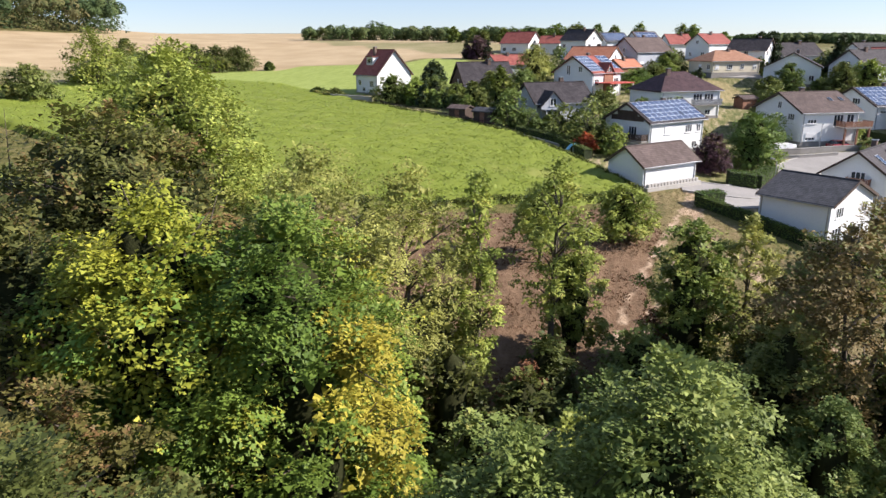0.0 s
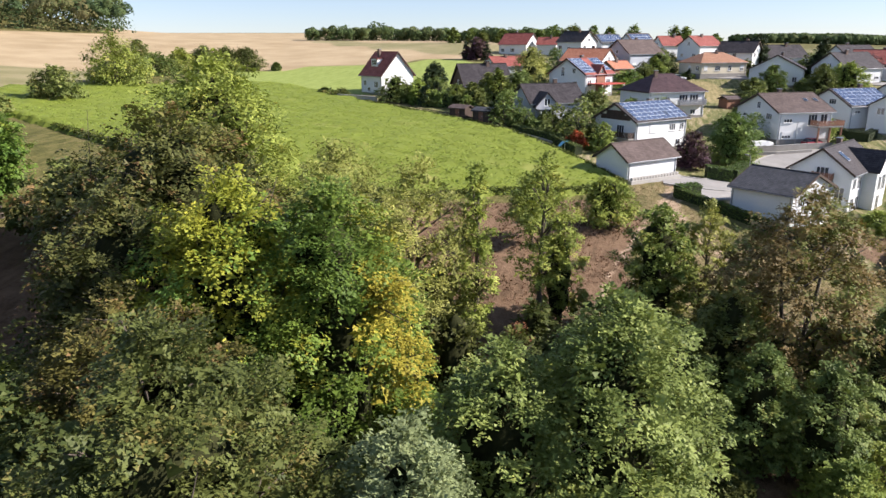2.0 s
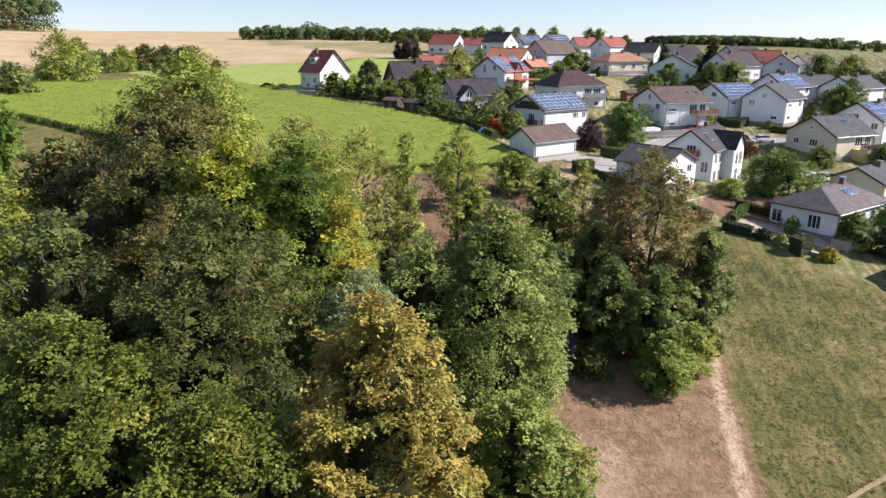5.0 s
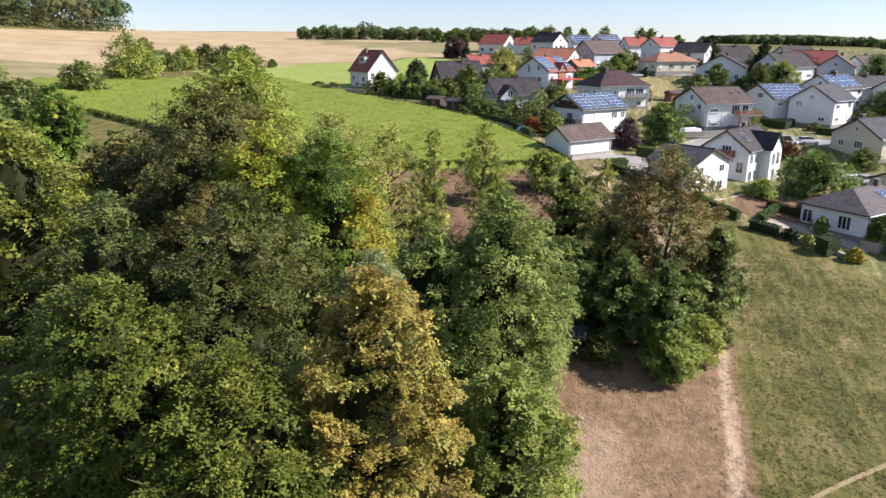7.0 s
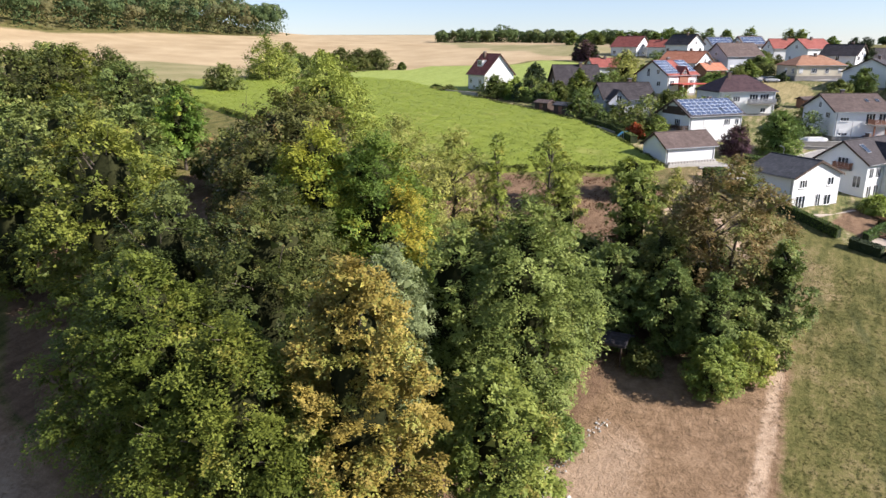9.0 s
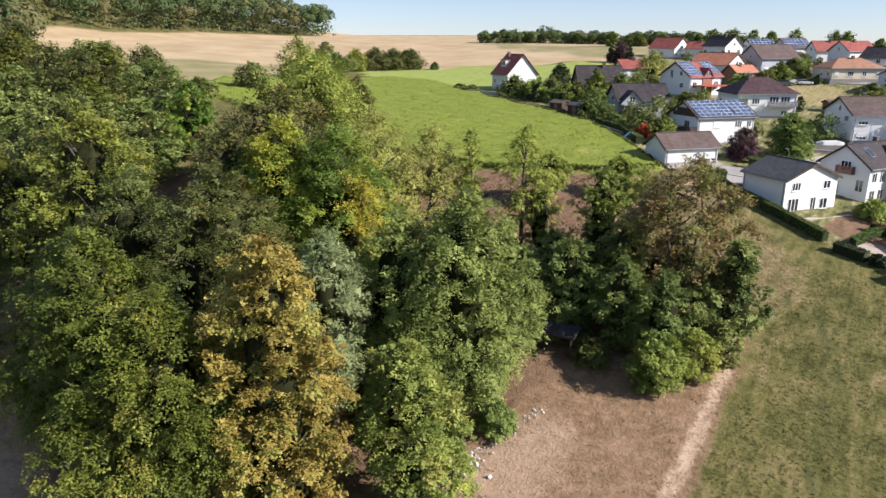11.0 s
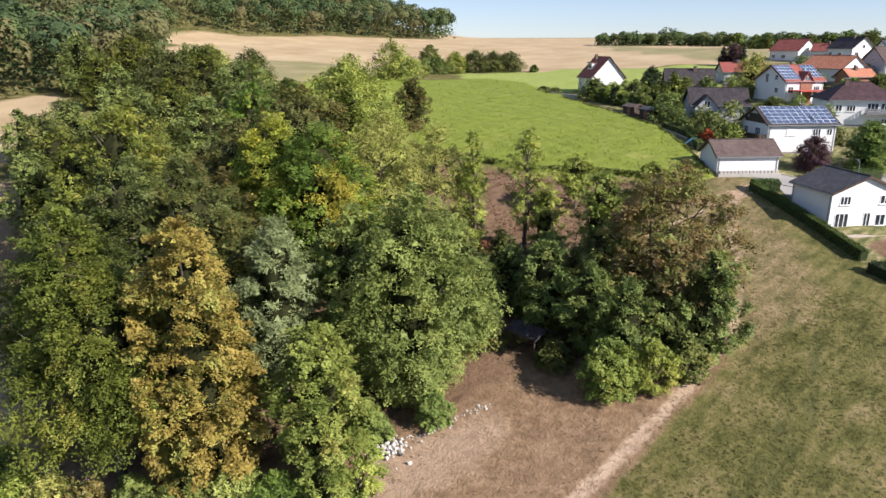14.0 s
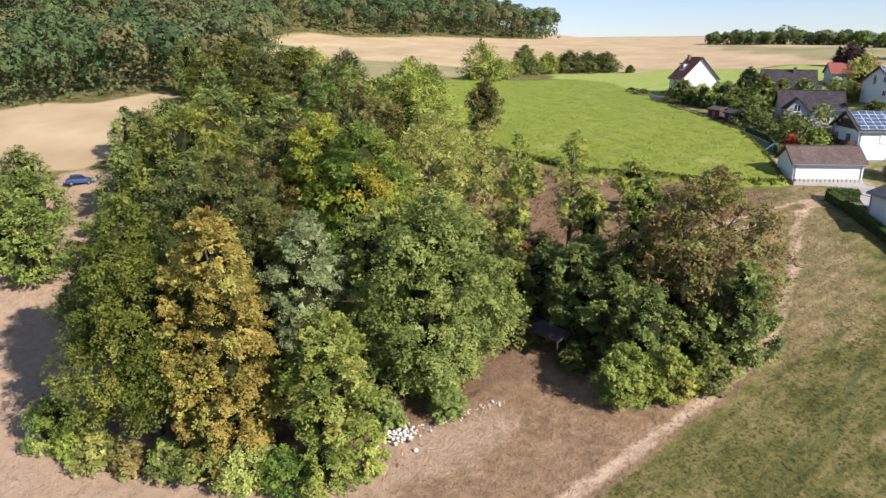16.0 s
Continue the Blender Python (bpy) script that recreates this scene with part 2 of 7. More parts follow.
# ---- trees ----
def leaf_faces(rng, pos, nrm, size, droop, slim=0.55, sides=3):
    """Pointed leaves at pos facing nrm: three-cornered, or folded with four corners."""
    n = len(pos)
    nrm = nrm / np.maximum(np.linalg.norm(nrm, axis=1, keepdims=True), 1e-6)
    t = rng.normal(size=(n, 3))
    t[:, 2] -= droop
    t -= nrm * (t * nrm).sum(1, keepdims=True)
    t /= np.maximum(np.linalg.norm(t, axis=1, keepdims=True), 1e-6)
    s = np.cross(nrm, t)
    ln = size * rng.uniform(0.6, 1.35, (n, 1))
    a, b = t * ln * 0.5, s * ln * 0.5 * slim
    if sides == 3:
        v = np.stack([pos + a, pos - a * 0.8 + b, pos - a * 0.6 - b], 1)
    else:
        v = np.stack([pos - a, pos + b + nrm * ln * 0.08, pos + a, pos - b + nrm * ln * 0.08], 1)
    return v.reshape(-1, 3), np.arange(n * sides).reshape(n, sides)


def tube(p, q, r0, r1, sides=6):
    p, q = np.array(p, float), np.array(q, float)
    d = q - p
    d /= max(np.linalg.norm(d), 1e-6)
    u = np.cross(d, (0.3, 0.9, 0.2))
    u /= np.linalg.norm(u)
    w = np.cross(d, u)
    a = np.arange(sides) * 2 * np.pi / sides
    ring = np.cos(a)[:, None] * u + np.sin(a)[:, None] * w
    v = np.vstack([p + ring * r0, q + ring * r1])
    i = np.arange(sides)
    j = (i + 1) % sides
    return v, np.stack([i, j, j + sides, i + sides], 1)


def join(pieces):
    vs, fs, o = [], [], 0
    for v, f in pieces:
        vs.append(v)
        fs.append(f + o)
        o += len(v)
    return np.vstack(vs), np.vstack(fs)


PROFILE = {
    "round": lambda s: np.sqrt(np.clip(1 - (2 * s - 1) ** 2, 0, 1)) * 0.85 + 0.15 * (1 - s),
    "oval": lambda s: np.clip(np.sin(np.pi * np.clip(0.12 + 0.86 * s, 0, 1)) ** 0.7, 0.05, 1),
    "cone": lambda s: np.clip(0.98 * (1 - s) ** 0.62, 0.03, 1) * np.clip(0.72 + 1.6 * s, 0, 1),
    "egg": lambda s: np.clip(np.sqrt(np.clip(1 - (np.clip(s - 0.3, 0, 1) / 0.72) ** 2.2, 0, 1)), 0.12, 1) * np.clip(0.75 + s, 0, 1),
    "dome": lambda s: np.sqrt(np.clip(1 - s ** 2.4, 0.01, 1)) * np.clip(0.8 + s, 0, 1),
    "column": lambda s: np.clip(np.sin(np.pi * np.clip(0.2 + 0.72 * s, 0, 1)) ** 0.5, 0.1, 1),
}


def tree_meshes(seed, height, radius, shape, leaf_mat, base=0.2, clumps=70, leaves=9000, size=0.3, droop=0.3, slim=0.55, clump_r=0.26, bark="bark", up=0.5, stems=1, squash=0.75, sides=3, turning=(), inner=9):
    """Trunk with limbs, and a crown of leaf clumps with gaps, for a tree that stands at the origin."""
    rng = np.random.default_rng(seed)
    prof = PROFILE[shape]
    z0 = height * base
    # clumps spread evenly over the crown's outline, loosened by chance
    line = np.linspace(0, 1, 200)
    share = np.cumsum(prof(line) + 0.12)
    keep = rng.uniform(0, 1, clumps) > 0.06
    order = (np.arange(clumps) + 0.5) / clumps
    s = np.clip(np.interp(order, share / share[-1], line) + rng.normal(size=clumps) * 0.02, 0, 1)[keep]
    ang = (np.arange(clumps) * 2.39996 + rng.normal(size=clumps) * 0.22)[keep]
    k = len(s)
    ph = rng.uniform(0, 6, 2)

    def lobe(a_, s_):
        return 1 + 0.16 * np.sin(2 * a_ + ph[0]) + 0.12 * np.sin(3 * a_ + ph[1] + 4 * s_)

    lobes = lobe(ang, s)
    rc = radius * clump_r * rng.uniform(0.72, 1.3, k)
    rad = np.maximum(radius * prof(s) * lobes - rc * 0.75, 0.0) * np.where(rng.uniform(0, 1, k) < 0.2, 0.6, rng.uniform(0.86, 1.06, k))
    c = np.stack([rad * np.cos(ang), rad * np.sin(ang), z0 + s * (height - z0 - rc * squash) + rc * 0.3], 1)
    # leafy twigs fan out of each clump, leaves on both sides of each twig
    leaves = int(leaves * 1.5)
    per = 15
    out = c - np.array([0, 0, z0 + 0.35 * (height - z0)])
    out /= np.maximum(np.linalg.norm(out, axis=1, keepdims=True), 1e-6)
    td = rng.normal(size=(k, per, 3)) + out[:, None] * 1.0
    td[:, :, 2] += 0.3 - 0.25 * droop
    td /= np.linalg.norm(td, axis=2, keepdims=True)
    tl = rc[:, None] * rng.uniform(0.65, 1.4, (k, per))
    td, tl = td.reshape(-1, 3), tl.ravel()
    side = np.cross(td, np.array([0, 0, 1.0]) + rng.normal(size=td.shape) * 0.35)
    side /= np.maximum(np.linalg.norm(side, axis=1, keepdims=True), 1e-6)
    flat = np.cross(side, td)
    flat *= np.where(flat[:, 2:] < 0, -1, 1)
    w = tl ** 2
    idx = rng.choice(k * per, leaves, p=w / w.sum())
    own = idx // per
    t = rng.uniform(0.12, 1.0, leaves) ** 0.7
    hand = rng.normal(size=leaves) * 0.5 * (1.12 - t)
    pos = c[own] + (td[idx] * t[:, None] + side[idx] * hand[:, None] * 0.75) * tl[idx, None] * np.array([1, 1, squash])
    pos += flat[idx] * (rng.normal(size=leaves) * 0.09 * tl[idx])[:, None]
    pos[:, 2] -= (0.12 + 0.42 * droop) * tl[idx] * t ** 2 * (0.5 + np.abs(hand))
    pos[:, 2] = np.maximum(pos[:, 2], 0.1)
    nrm = flat[idx] * 0.85 + td[idx] * 0.5 + rng.normal(size=(leaves, 3)) * 0.24
    nrm[:, 2] += up * 0.4
    big = np.where(t < 0.3, 1.6, 1.0)[:, None]
    v, f = leaf_faces(rng, pos, nrm, size * 0.66 * big, droop, min(slim * 1.5, 1.0), sides)
    # extra large leaves deep inside each clump, added to block light and sight
    ic = np.repeat(np.arange(k), inner)
    ip = c[ic] * np.array([0.86, 0.86, 1]) - np.array([0, 0, 0.2]) * rc[ic][:, None] + rng.normal(size=(k * inner, 3)) * (rc[ic] * 0.24)[:, None] * np.array([1, 1, squash])
    ip[:, 2] = np.maximum(ip[:, 2], 0.3)
    vi, fi = leaf_faces(rng, ip, rng.normal(size=ip.shape) + out[ic] * 0.8, np.minimum(rc[ic] * 0.45, 0.62)[:, None], 0.2, 0.9, sides)
    f = np.vstack([f, fi + len(v)])
    v = np.vstack([v, vi])
    own = np.concatenate([own, ic])
    crown = mesh_np("crown", v, f, leaf_mat)
    shade = rng.uniform(0, 1, k)
    late = np.zeros(k)
    for x_, y_, z_, r_ in turning:
        near = np.linalg.norm((c - np.array([x_, y_, z_])) / r_, axis=1)
        late = np.maximum(late, np.clip(1.6 - near - 0.6 * rng.uniform(0, 1, k), 0, 1) > 0.35)
    for nm, val in (("branch", shade), ("turned", late)):
        at = crown.attributes.new(nm, "FLOAT", "POINT")
        at.data.foreach_set("value", np.repeat(val[own], sides).astype(np.float32))
    # wood
    tr = max(0.05, 0.016 * height + 0.012 * radius)
    bits = []
    for st in range(stems):
        off = np.array([0.0, 0.0]) if stems == 1 else np.clip(rng.normal(size=2), -1, 1) * radius * 0.07
        pts = [np.array([off[0], off[1], -0.6])]
        nseg = 5
        for q in range(1, nseg + 1):
            pts.append(np.array([off[0] * (1 + q * 0.5) + rng.normal() * tr * 0.7, off[1] * (1 + q * 0.5) + rng.normal() * tr * 0.7, height * 0.82 * q / nseg]))
        rr = [tr * (1.25 if q == 0 else 1 - 0.16 * q) / stems ** 0.5 for q in range(nseg + 1)]
        for q in range(nseg):
            bits.append(tube(pts[q], pts[q + 1], rr[q], rr[q + 1], 7))
        for ci in rng.permutation(k)[: 22 // stems]:
            e = c[ci]
            zs = np.clip(e[2] - (0.35 + 0.3 * rng.uniform()) * np.hypot(e[0], e[1]) - 0.8, height * 0.12, height * 0.75)
            q = min(int(zs / (height * 0.82) * nseg), nseg - 1)
            a = pts[q] + (pts[q + 1] - pts[q]) * np.clip((zs - pts[q][2]) / (pts[q + 1][2] - pts[q][2]), 0, 1)
            m_ = (a + e) / 2 + rng.normal(size=3) * 0.15 + np.array([0, 0, 0.25])
            bits.append(tube(a, m_, tr * 0.32, tr * 0.2, 5))
            bits.append(tube(m_, e, tr * 0.2, tr * 0.06, 5))
            for _ in range(2 if radius > 4.5 else 0):
                e2 = e + rng.normal(size=3) * rc[ci] * 0.6
                bits.append(tube(m_ + (e - m_) * rng.uniform(0.3, 0.9), e2, tr * 0.12, tr * 0.03, 4))
    v, f = join(bits)
    trunk = mesh_np("trunk", v, f, M[bark], True)
    if inner < 9 or radius < 2.4:
        return trunk, crown
    # closed hull amid the crown, coloured dark as shade; blocks light and sight
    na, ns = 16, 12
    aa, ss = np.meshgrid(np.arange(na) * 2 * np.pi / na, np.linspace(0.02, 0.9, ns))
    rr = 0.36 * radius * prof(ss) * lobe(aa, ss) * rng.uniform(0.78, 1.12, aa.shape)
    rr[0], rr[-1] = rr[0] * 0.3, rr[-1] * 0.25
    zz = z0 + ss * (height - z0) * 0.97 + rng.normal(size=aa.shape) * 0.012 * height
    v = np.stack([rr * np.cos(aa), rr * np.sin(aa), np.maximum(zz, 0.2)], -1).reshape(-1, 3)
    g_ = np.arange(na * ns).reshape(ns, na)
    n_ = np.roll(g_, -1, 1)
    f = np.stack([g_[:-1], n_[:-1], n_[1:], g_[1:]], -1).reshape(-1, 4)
    return trunk, crown, mesh_np("twig_core", v, f, M["crown_shade"], True)


def plant(name, x, y, meshes, label, category="tree", group="", turn=0.0, size=1.0, sink=0.0):
    ob = empty(name, pose(x, y, gz(x, y) - sink, 0, 0, turn) @ Matrix.Scale(size, 4), label, category, group)
    part("trunk", meshes[0], None, ob)
    part("crown", meshes[1], None, ob)
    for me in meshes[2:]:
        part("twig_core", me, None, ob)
    return ob


# ---- ground ----
def spaced(lo, hi, step, far, grow=1.16):
    mid = list(np.arange(lo, hi + 0.01, step))
    a, s = [], step
    x = lo
    while x > -far:
        s *= grow
        x -= s
        a.append(x)
    b, s = [], step
    x = hi
    while x < far:
        s *= grow
        x += s
        b.append(x)
    return np.array(a[::-1] + mid + b)


def poly_mask(x, y, poly, soft):
    """1 inside a polygon, 0 outside, over a soft edge."""
    p = np.array(poly, float)
    inside = np.zeros(x.shape, bool)
    dist = np.full(x.shape, 1e9)
    for (x0, y0), (x1, y1) in zip(p, np.roll(p, -1, 0)):
        cross = ((y0 > y) != (y1 > y)) & (x < (x1 - x0) * (y - y0) / ((y1 - y0) if y1 != y0 else 1e-9) + x0)
        inside ^= cross
        t = np.clip(((x - x0) * (x1 - x0) + (y - y0) * (y1 - y0)) / ((x1 - x0) ** 2 + (y1 - y0) ** 2), 0, 1)
        dist = np.minimum(dist, np.hypot(x - x0 - t * (x1 - x0), y - y0 - t * (y1 - y0)))
    return np.clip(0.5 + np.where(inside, dist, -dist) / (2 * soft), 0, 1)


def line_mask(x, y, line, width, soft):
    dist = np.full(x.shape, 1e9)
    p = np.array(line, float)
    for (x0, y0), (x1, y1) in zip(p[:-1], p[1:]):
        t = np.clip(((x - x0) * (x1 - x0) + (y - y0) * (y1 - y0)) / ((x1 - x0) ** 2 + (y1 - y0) ** 2), 0, 1)
        dist = np.minimum(dist, np.hypot(x - x0 - t * (x1 - x0), y - y0 - t * (y1 - y0)))
    return np.clip((width + soft - dist) / (2 * soft), 0, 1)


CROP = [(23.5, 82.3), (17, 97), (10, 109), (-5, 124), (-17, 137), (-23, 149), (-36, 163), (-40, 170), (-56, 176), (-66, 160), (-84, 150),
        (-92, 138), (-84, 116), (-60, 98), (-38, 82), (-27, 75.5), (-1.4, 73.4), (6, 76.5), (16, 78)]
GRASS = [(-40, 168), (-20, 152), (12, 168), (22, 200), (13, 226), (2, 236), (-45, 219), (-60, 212), (-75, 190), (-56, 172)]
STUBBLE = [(-60, 208), (-45, 219), (2, 237.5), (40, 262), (60, 520), (-300, 560), (-200, 420), (-166, 352), (-212, 272), (-238, 214), (-172, 143), (-146, 122), (-112, 150), (-90, 186)]
FALLOW = [(-90, 186), (-80, 150), (-78, 124), (-104, 111), (-146, 121), (-174, 146), (-186, 166), (-130, 190)]
RIDGE_FIELD = [(-72, 364), (0, 330), (40, 300), (40, 262), (20, 250), (-20, 275), (-60, 330)]
LOWER_STUBBLE = [(-80, 33), (-84, 46), (-106, 66), (-128, 83), (-132, 61), (-142, 45), (-165, 33), (-240, 0), (-200, -20), (-100, 16)]
SOIL = [(-30, 66), (-1, 72.5), (8, 74), (16, 76), (22, 78), (23, 71), (18, 58), (17, 46), (6, 42), (-6, 47), (-16, 55)]
BARE = [(25, 12), (28.4, 24), (31.4, 34), (31.6, 42), (29, 48), (24, 42), (22, 32), (17, 32), (10, 27), (4, 16), (-4, 6), (-24, 7), (-48, 20), (-66, 34), (-80, 34), (-78, 8), (-40, -20), (0, -12), (20, 0)]
DRY = [(33, 36), (39, 52), (36, 62), (30, 76), (33, 88), (24, 84), (22, 74), (24, 60), (22, 44)]
VILLAGE = [(24, 83), (38, 78), (43, 60), (50, 50.5), (57, 38), (120, 20), (330, 140), (260, 300), (60, 300), (14, 232), (22, 200), (12, 168), (-18, 152), (-14, 136), (-3, 124), (12, 109)]
GROVE = [(7, 13), (13, 24), (17, 30), (29, 32), (30, 44), (20, 48), (8, 44), (-10, 48), (-16, 62), (-44, 62), (-52, 34), (-36, 14), (-16, 2), (-4, 5)]
DRYLOT = [(52, 150), (66, 146), (70, 180), (56, 186)]
PALE = [(-78, 8), (-80, 34), (-66, 34), (-48, 18), (-30, 8), (-18, 1), (-4, 3), (8, 9), (10, 14), (14, 21), (17, 19), (14, 11), (8, 0), (0, -12), (-40, -20)]
TRACK = [(20, 2), (23.8, 13), (27, 23), (30.2, 34), (31.4, 42), (30.6, 54), (28.5, 66), (28.2, 78), (31, 87)]
RUT_A = [(28.4, 80), (22, 68), (15.5, 56), (12, 46)]
RUT_B = [(30.2, 79), (24, 67), (17.6, 55), (14, 46)]
RUT_C = [(33.2, 14), (34.2, 19.5), (36.2, 26), (37.2, 31), (37.0, 38), (36, 48)]
RUT_D = [(35.3, 14), (36.0, 20.5), (38.2, 27), (39.0, 33.5), (38.8, 40), (38, 50)]
PATH_LINE = [(24, 10), (30, 13.4), (39.4, 17.4), (60, 27)]

gx, gy = spaced(-62, 112, 1.2, 3200), spaced(-40, 132, 1.2, 3200)
X, Y = np.meshgrid(gx, gy)
Z = land(X, Y)
nearby = np.exp(-((X - 10) ** 2 + (Y - 40) ** 2) / (2 * 90.0 ** 2))
rngg = np.random.default_rng(5)
Z = Z + rngg.normal(size=Z.shape) * 0.03 * nearby
tracked = line_mask(X, Y, TRACK, 0.55, 0.8)
rutted = np.maximum(line_mask(X, Y, RUT_A, 0.35, 0.5), line_mask(X, Y, RUT_B, 0.35, 0.5))
Z = Z - 0.08 * tracked - 0.06 * rutted
ny, nx = Z.shape
ii = np.arange(ny * nx).reshape(ny, nx)
quads = np.stack([ii[:-1, :-1], ii[:-1, 1:], ii[1:, 1:], ii[1:, :-1]], -1).reshape(-1, 4)


def ground_material():
    m, n, l, b = nodes_of("ground_cover")
    co = n.new("ShaderNodeTexCoord").outputs["Object"]
    sq = n.new("ShaderNodeMapping")
    sq.vector_type = "TEXTURE"
    sq.inputs["Rotation"].default_value = (0, 0, radians(-18))
    sq.inputs["Scale"].default_value = (1.0, 9.0, 1.0)
    l.new(co, sq.inputs["Vector"])
    fine = noise_tex(n, l, co, 3.2, 5, 0.7)
    mid_ = noise_tex(n, l, co, 0.35, 4, 0.6)
    big = noise_tex(n, l, co, 0.06, 3)
    lanes = noise_tex(n, l, sq.outputs[0], 1.3, 3)
    clods = noise_tex(n, l, co, 1.1, 5, 0.65)
    tufts = maths(n, l, "ADD", maths(n, l, "MULTIPLY", fine, 0.28), maths(n, l, "ADD", maths(n, l, "MULTIPLY", clods, 0.3), maths(n, l, "MULTIPLY", lanes, 0.42)))
    sward = maths(n, l, "ADD", maths(n, l, "MULTIPLY", tufts, 0.6), maths(n, l, "ADD", maths(n, l, "MULTIPLY", mid_, 0.24), maths(n, l, "MULTIPLY", noise_tex(n, l, co, 0.11, 3), 0.16)))
    sward = maths(n, l, "ADD", maths(n, l, "MULTIPLY", maths(n, l, "SUBTRACT", sward, 0.5), 2.4), 0.5)
    tufts = maths(n, l, "ADD", maths(n, l, "MULTIPLY", maths(n, l, "SUBTRACT", tufts, 0.5), 1.7), 0.5)

    def attr(name):
        a = n.new("ShaderNodeAttribute")
        a.attribute_name = name
        s = n.new("ShaderNodeSeparateColor")
        l.new(a.outputs["Color"], s.inputs[0])
        return s.outputs

    def mask(v, wob=0.9):
        w = maths(n, l, "MULTIPLY", maths(n, l, "SUBTRACT", maths(n, l, "ADD", maths(n, l, "MULTIPLY", mid_, 0.5), maths(n, l, "MULTIPLY", fine, 0.5)), 0.5), wob)
        k = n.new("ShaderNodeMapRange")
        k.inputs["From Min"].default_value, k.inputs["From Max"].default_value = 0.38, 0.62
        l.new(maths(n, l, "ADD", v, w), k.inputs["Value"])
        return k.outputs["Result"]

    def tone(lo, hi, f=tufts, a=0.32, c=0.68):
        return ramp(n, l, f, [(a, lo), (c, hi)])

    A, B, C, D = attr("zone_a"), attr("zone_b"), attr("zone_c"), attr("zone_d")
    col = ramp(n, l, sward, [(0.24, (0.042, 0.046, 0.012)), (0.4, (0.090, 0.090, 0.027)), (0.52, (0.134, 0.122, 0.041)), (0.64, (0.180, 0.150, 0.064)), (0.78, (0.25, 0.2, 0.1))])
    col = mix(n, l, mask(B[2]), col, ramp(n, l, tufts, [(0.36, (0.075, 0.09, 0.03)), (0.52, (0.17, 0.165, 0.065)), (0.64, (0.32, 0.26, 0.16)), (0.78, (0.42, 0.36, 0.25))]))
    col = mix(n, l, mask(C[2]), col, tone((0.17, 0.15, 0.06), (0.36, 0.29, 0.15)))
    col = mix(n, l, mask(C[1]), col, ramp(n, l, sward, [(0.28, (0.075, 0.08, 0.027)), (0.5, (0.18, 0.145, 0.066)), (0.72, (0.29, 0.22, 0.12))]))
    col = mix(n, l, mask(A[0]), col, mix(n, l, big, ramp(n, l, maths(n, l, "ADD", maths(n, l, "MULTIPLY", clods, 0.55), maths(n, l, "MULTIPLY", mid_, 0.45)), [(0.3, (0.085, 0.056, 0.030)), (0.5, (0.19, 0.12, 0.07)), (0.7, (0.30, 0.205, 0.13))]), tone((0.18, 0.118, 0.068), (0.33, 0.225, 0.138), clods)))
    col = mix(n, l, maths(n, l, "MULTIPLY", mask(D[0], 0.8), 0.65), col, mix(n, l, mid_, tone((0.30, 0.205, 0.135), (0.44, 0.32, 0.22), clods), tone((0.38, 0.28, 0.195), (0.48, 0.37, 0.27), fine)))
    col = mix(n, l, mask(A[1]), col, tone((0.11, 0.07, 0.042), (0.215, 0.138, 0.086)))
    col = mix(n, l, mask(A[2], 0.7), col, tone((0.34, 0.24, 0.16), (0.5, 0.375, 0.265)))
    col = mix(n, l, mask(B[1], 0.3), col, tone((0.2, 0.25, 0.055), (0.3, 0.35, 0.1)))
    sandy = mix(n, l, maths(n, l, "MULTIPLY", lanes, 0.5), tone((0.33, 0.245, 0.14), (0.48, 0.375, 0.235), big), (0.36, 0.27, 0.16))
    col = mix(n, l, mask(B[0], 0.3), col, sandy)
    col = mix(n, l, mask(C[0], 0.3), col, tone((0.19, 0.18, 0.08), (0.32, 0.27, 0.15), big))
    col = mix(n, l, maths(n, l, "MULTIPLY", mask(D[1], 1.1), 0.7), col, tone((0.045, 0.055, 0.02), (0.09, 0.095, 0.035)))
    l.new(col, b.inputs["Base Color"])
    b.inputs["Roughness"].default_value = 0.95
    b.inputs["Specular IOR Level"].default_value = 0.15
    bump(n, l, b, maths(n, l, "ADD", maths(n, l, "MULTIPLY", clods, 0.5), maths(n, l, "MULTIPLY", fine, 0.5)), 0.8, 0.3)
    return m


gm = mesh_np("ground", np.stack([X, Y, Z], -1).reshape(-1, 3), quads, ground_material(), True)


def zones(name, r, g, b_):
    a = gm.color_attributes.new(name, "FLOAT_COLOR", "POINT")
    a.data.foreach_set("color", np.stack([r, g, b_, np.ones_like(r)], -1).astype(np.float32).ravel())


BEDS = [(43.5, 65.5), (48, 73), (53, 71.5), (58.5, 70.5), (53.5, 63), (48, 57.5)]
zones("zone_a", poly_mask(X, Y, BARE, 1.6), np.maximum(np.maximum(poly_mask(X, Y, SOIL, 1.2), poly_mask(X, Y, BEDS, 1.0)), poly_mask(X, Y, GROVE, 1.5)), np.maximum(tracked, rutted))
zones("zone_b", np.maximum(poly_mask(X, Y, STUBBLE, 1.5), poly_mask(X, Y, LOWER_STUBBLE, 2)), np.maximum(poly_mask(X, Y, GRASS, 1.5), poly_mask(X, Y, CROP, 0.6)), poly_mask(X, Y, VILLAGE, 1.5))
zones("zone_c", np.maximum(poly_mask(X, Y, FALLOW, 5), poly_mask(X, Y, RIDGE_FIELD, 4)), poly_mask(X, Y, DRY, 7.0), poly_mask(X, Y, DRYLOT, 2))
zones("zone_d", poly_mask(X, Y, PALE, 5.0), line_mask(X, Y, RUT_C, 0.25, 0.7) + line_mask(X, Y, RUT_D, 0.25, 0.7), np.zeros_like(X))
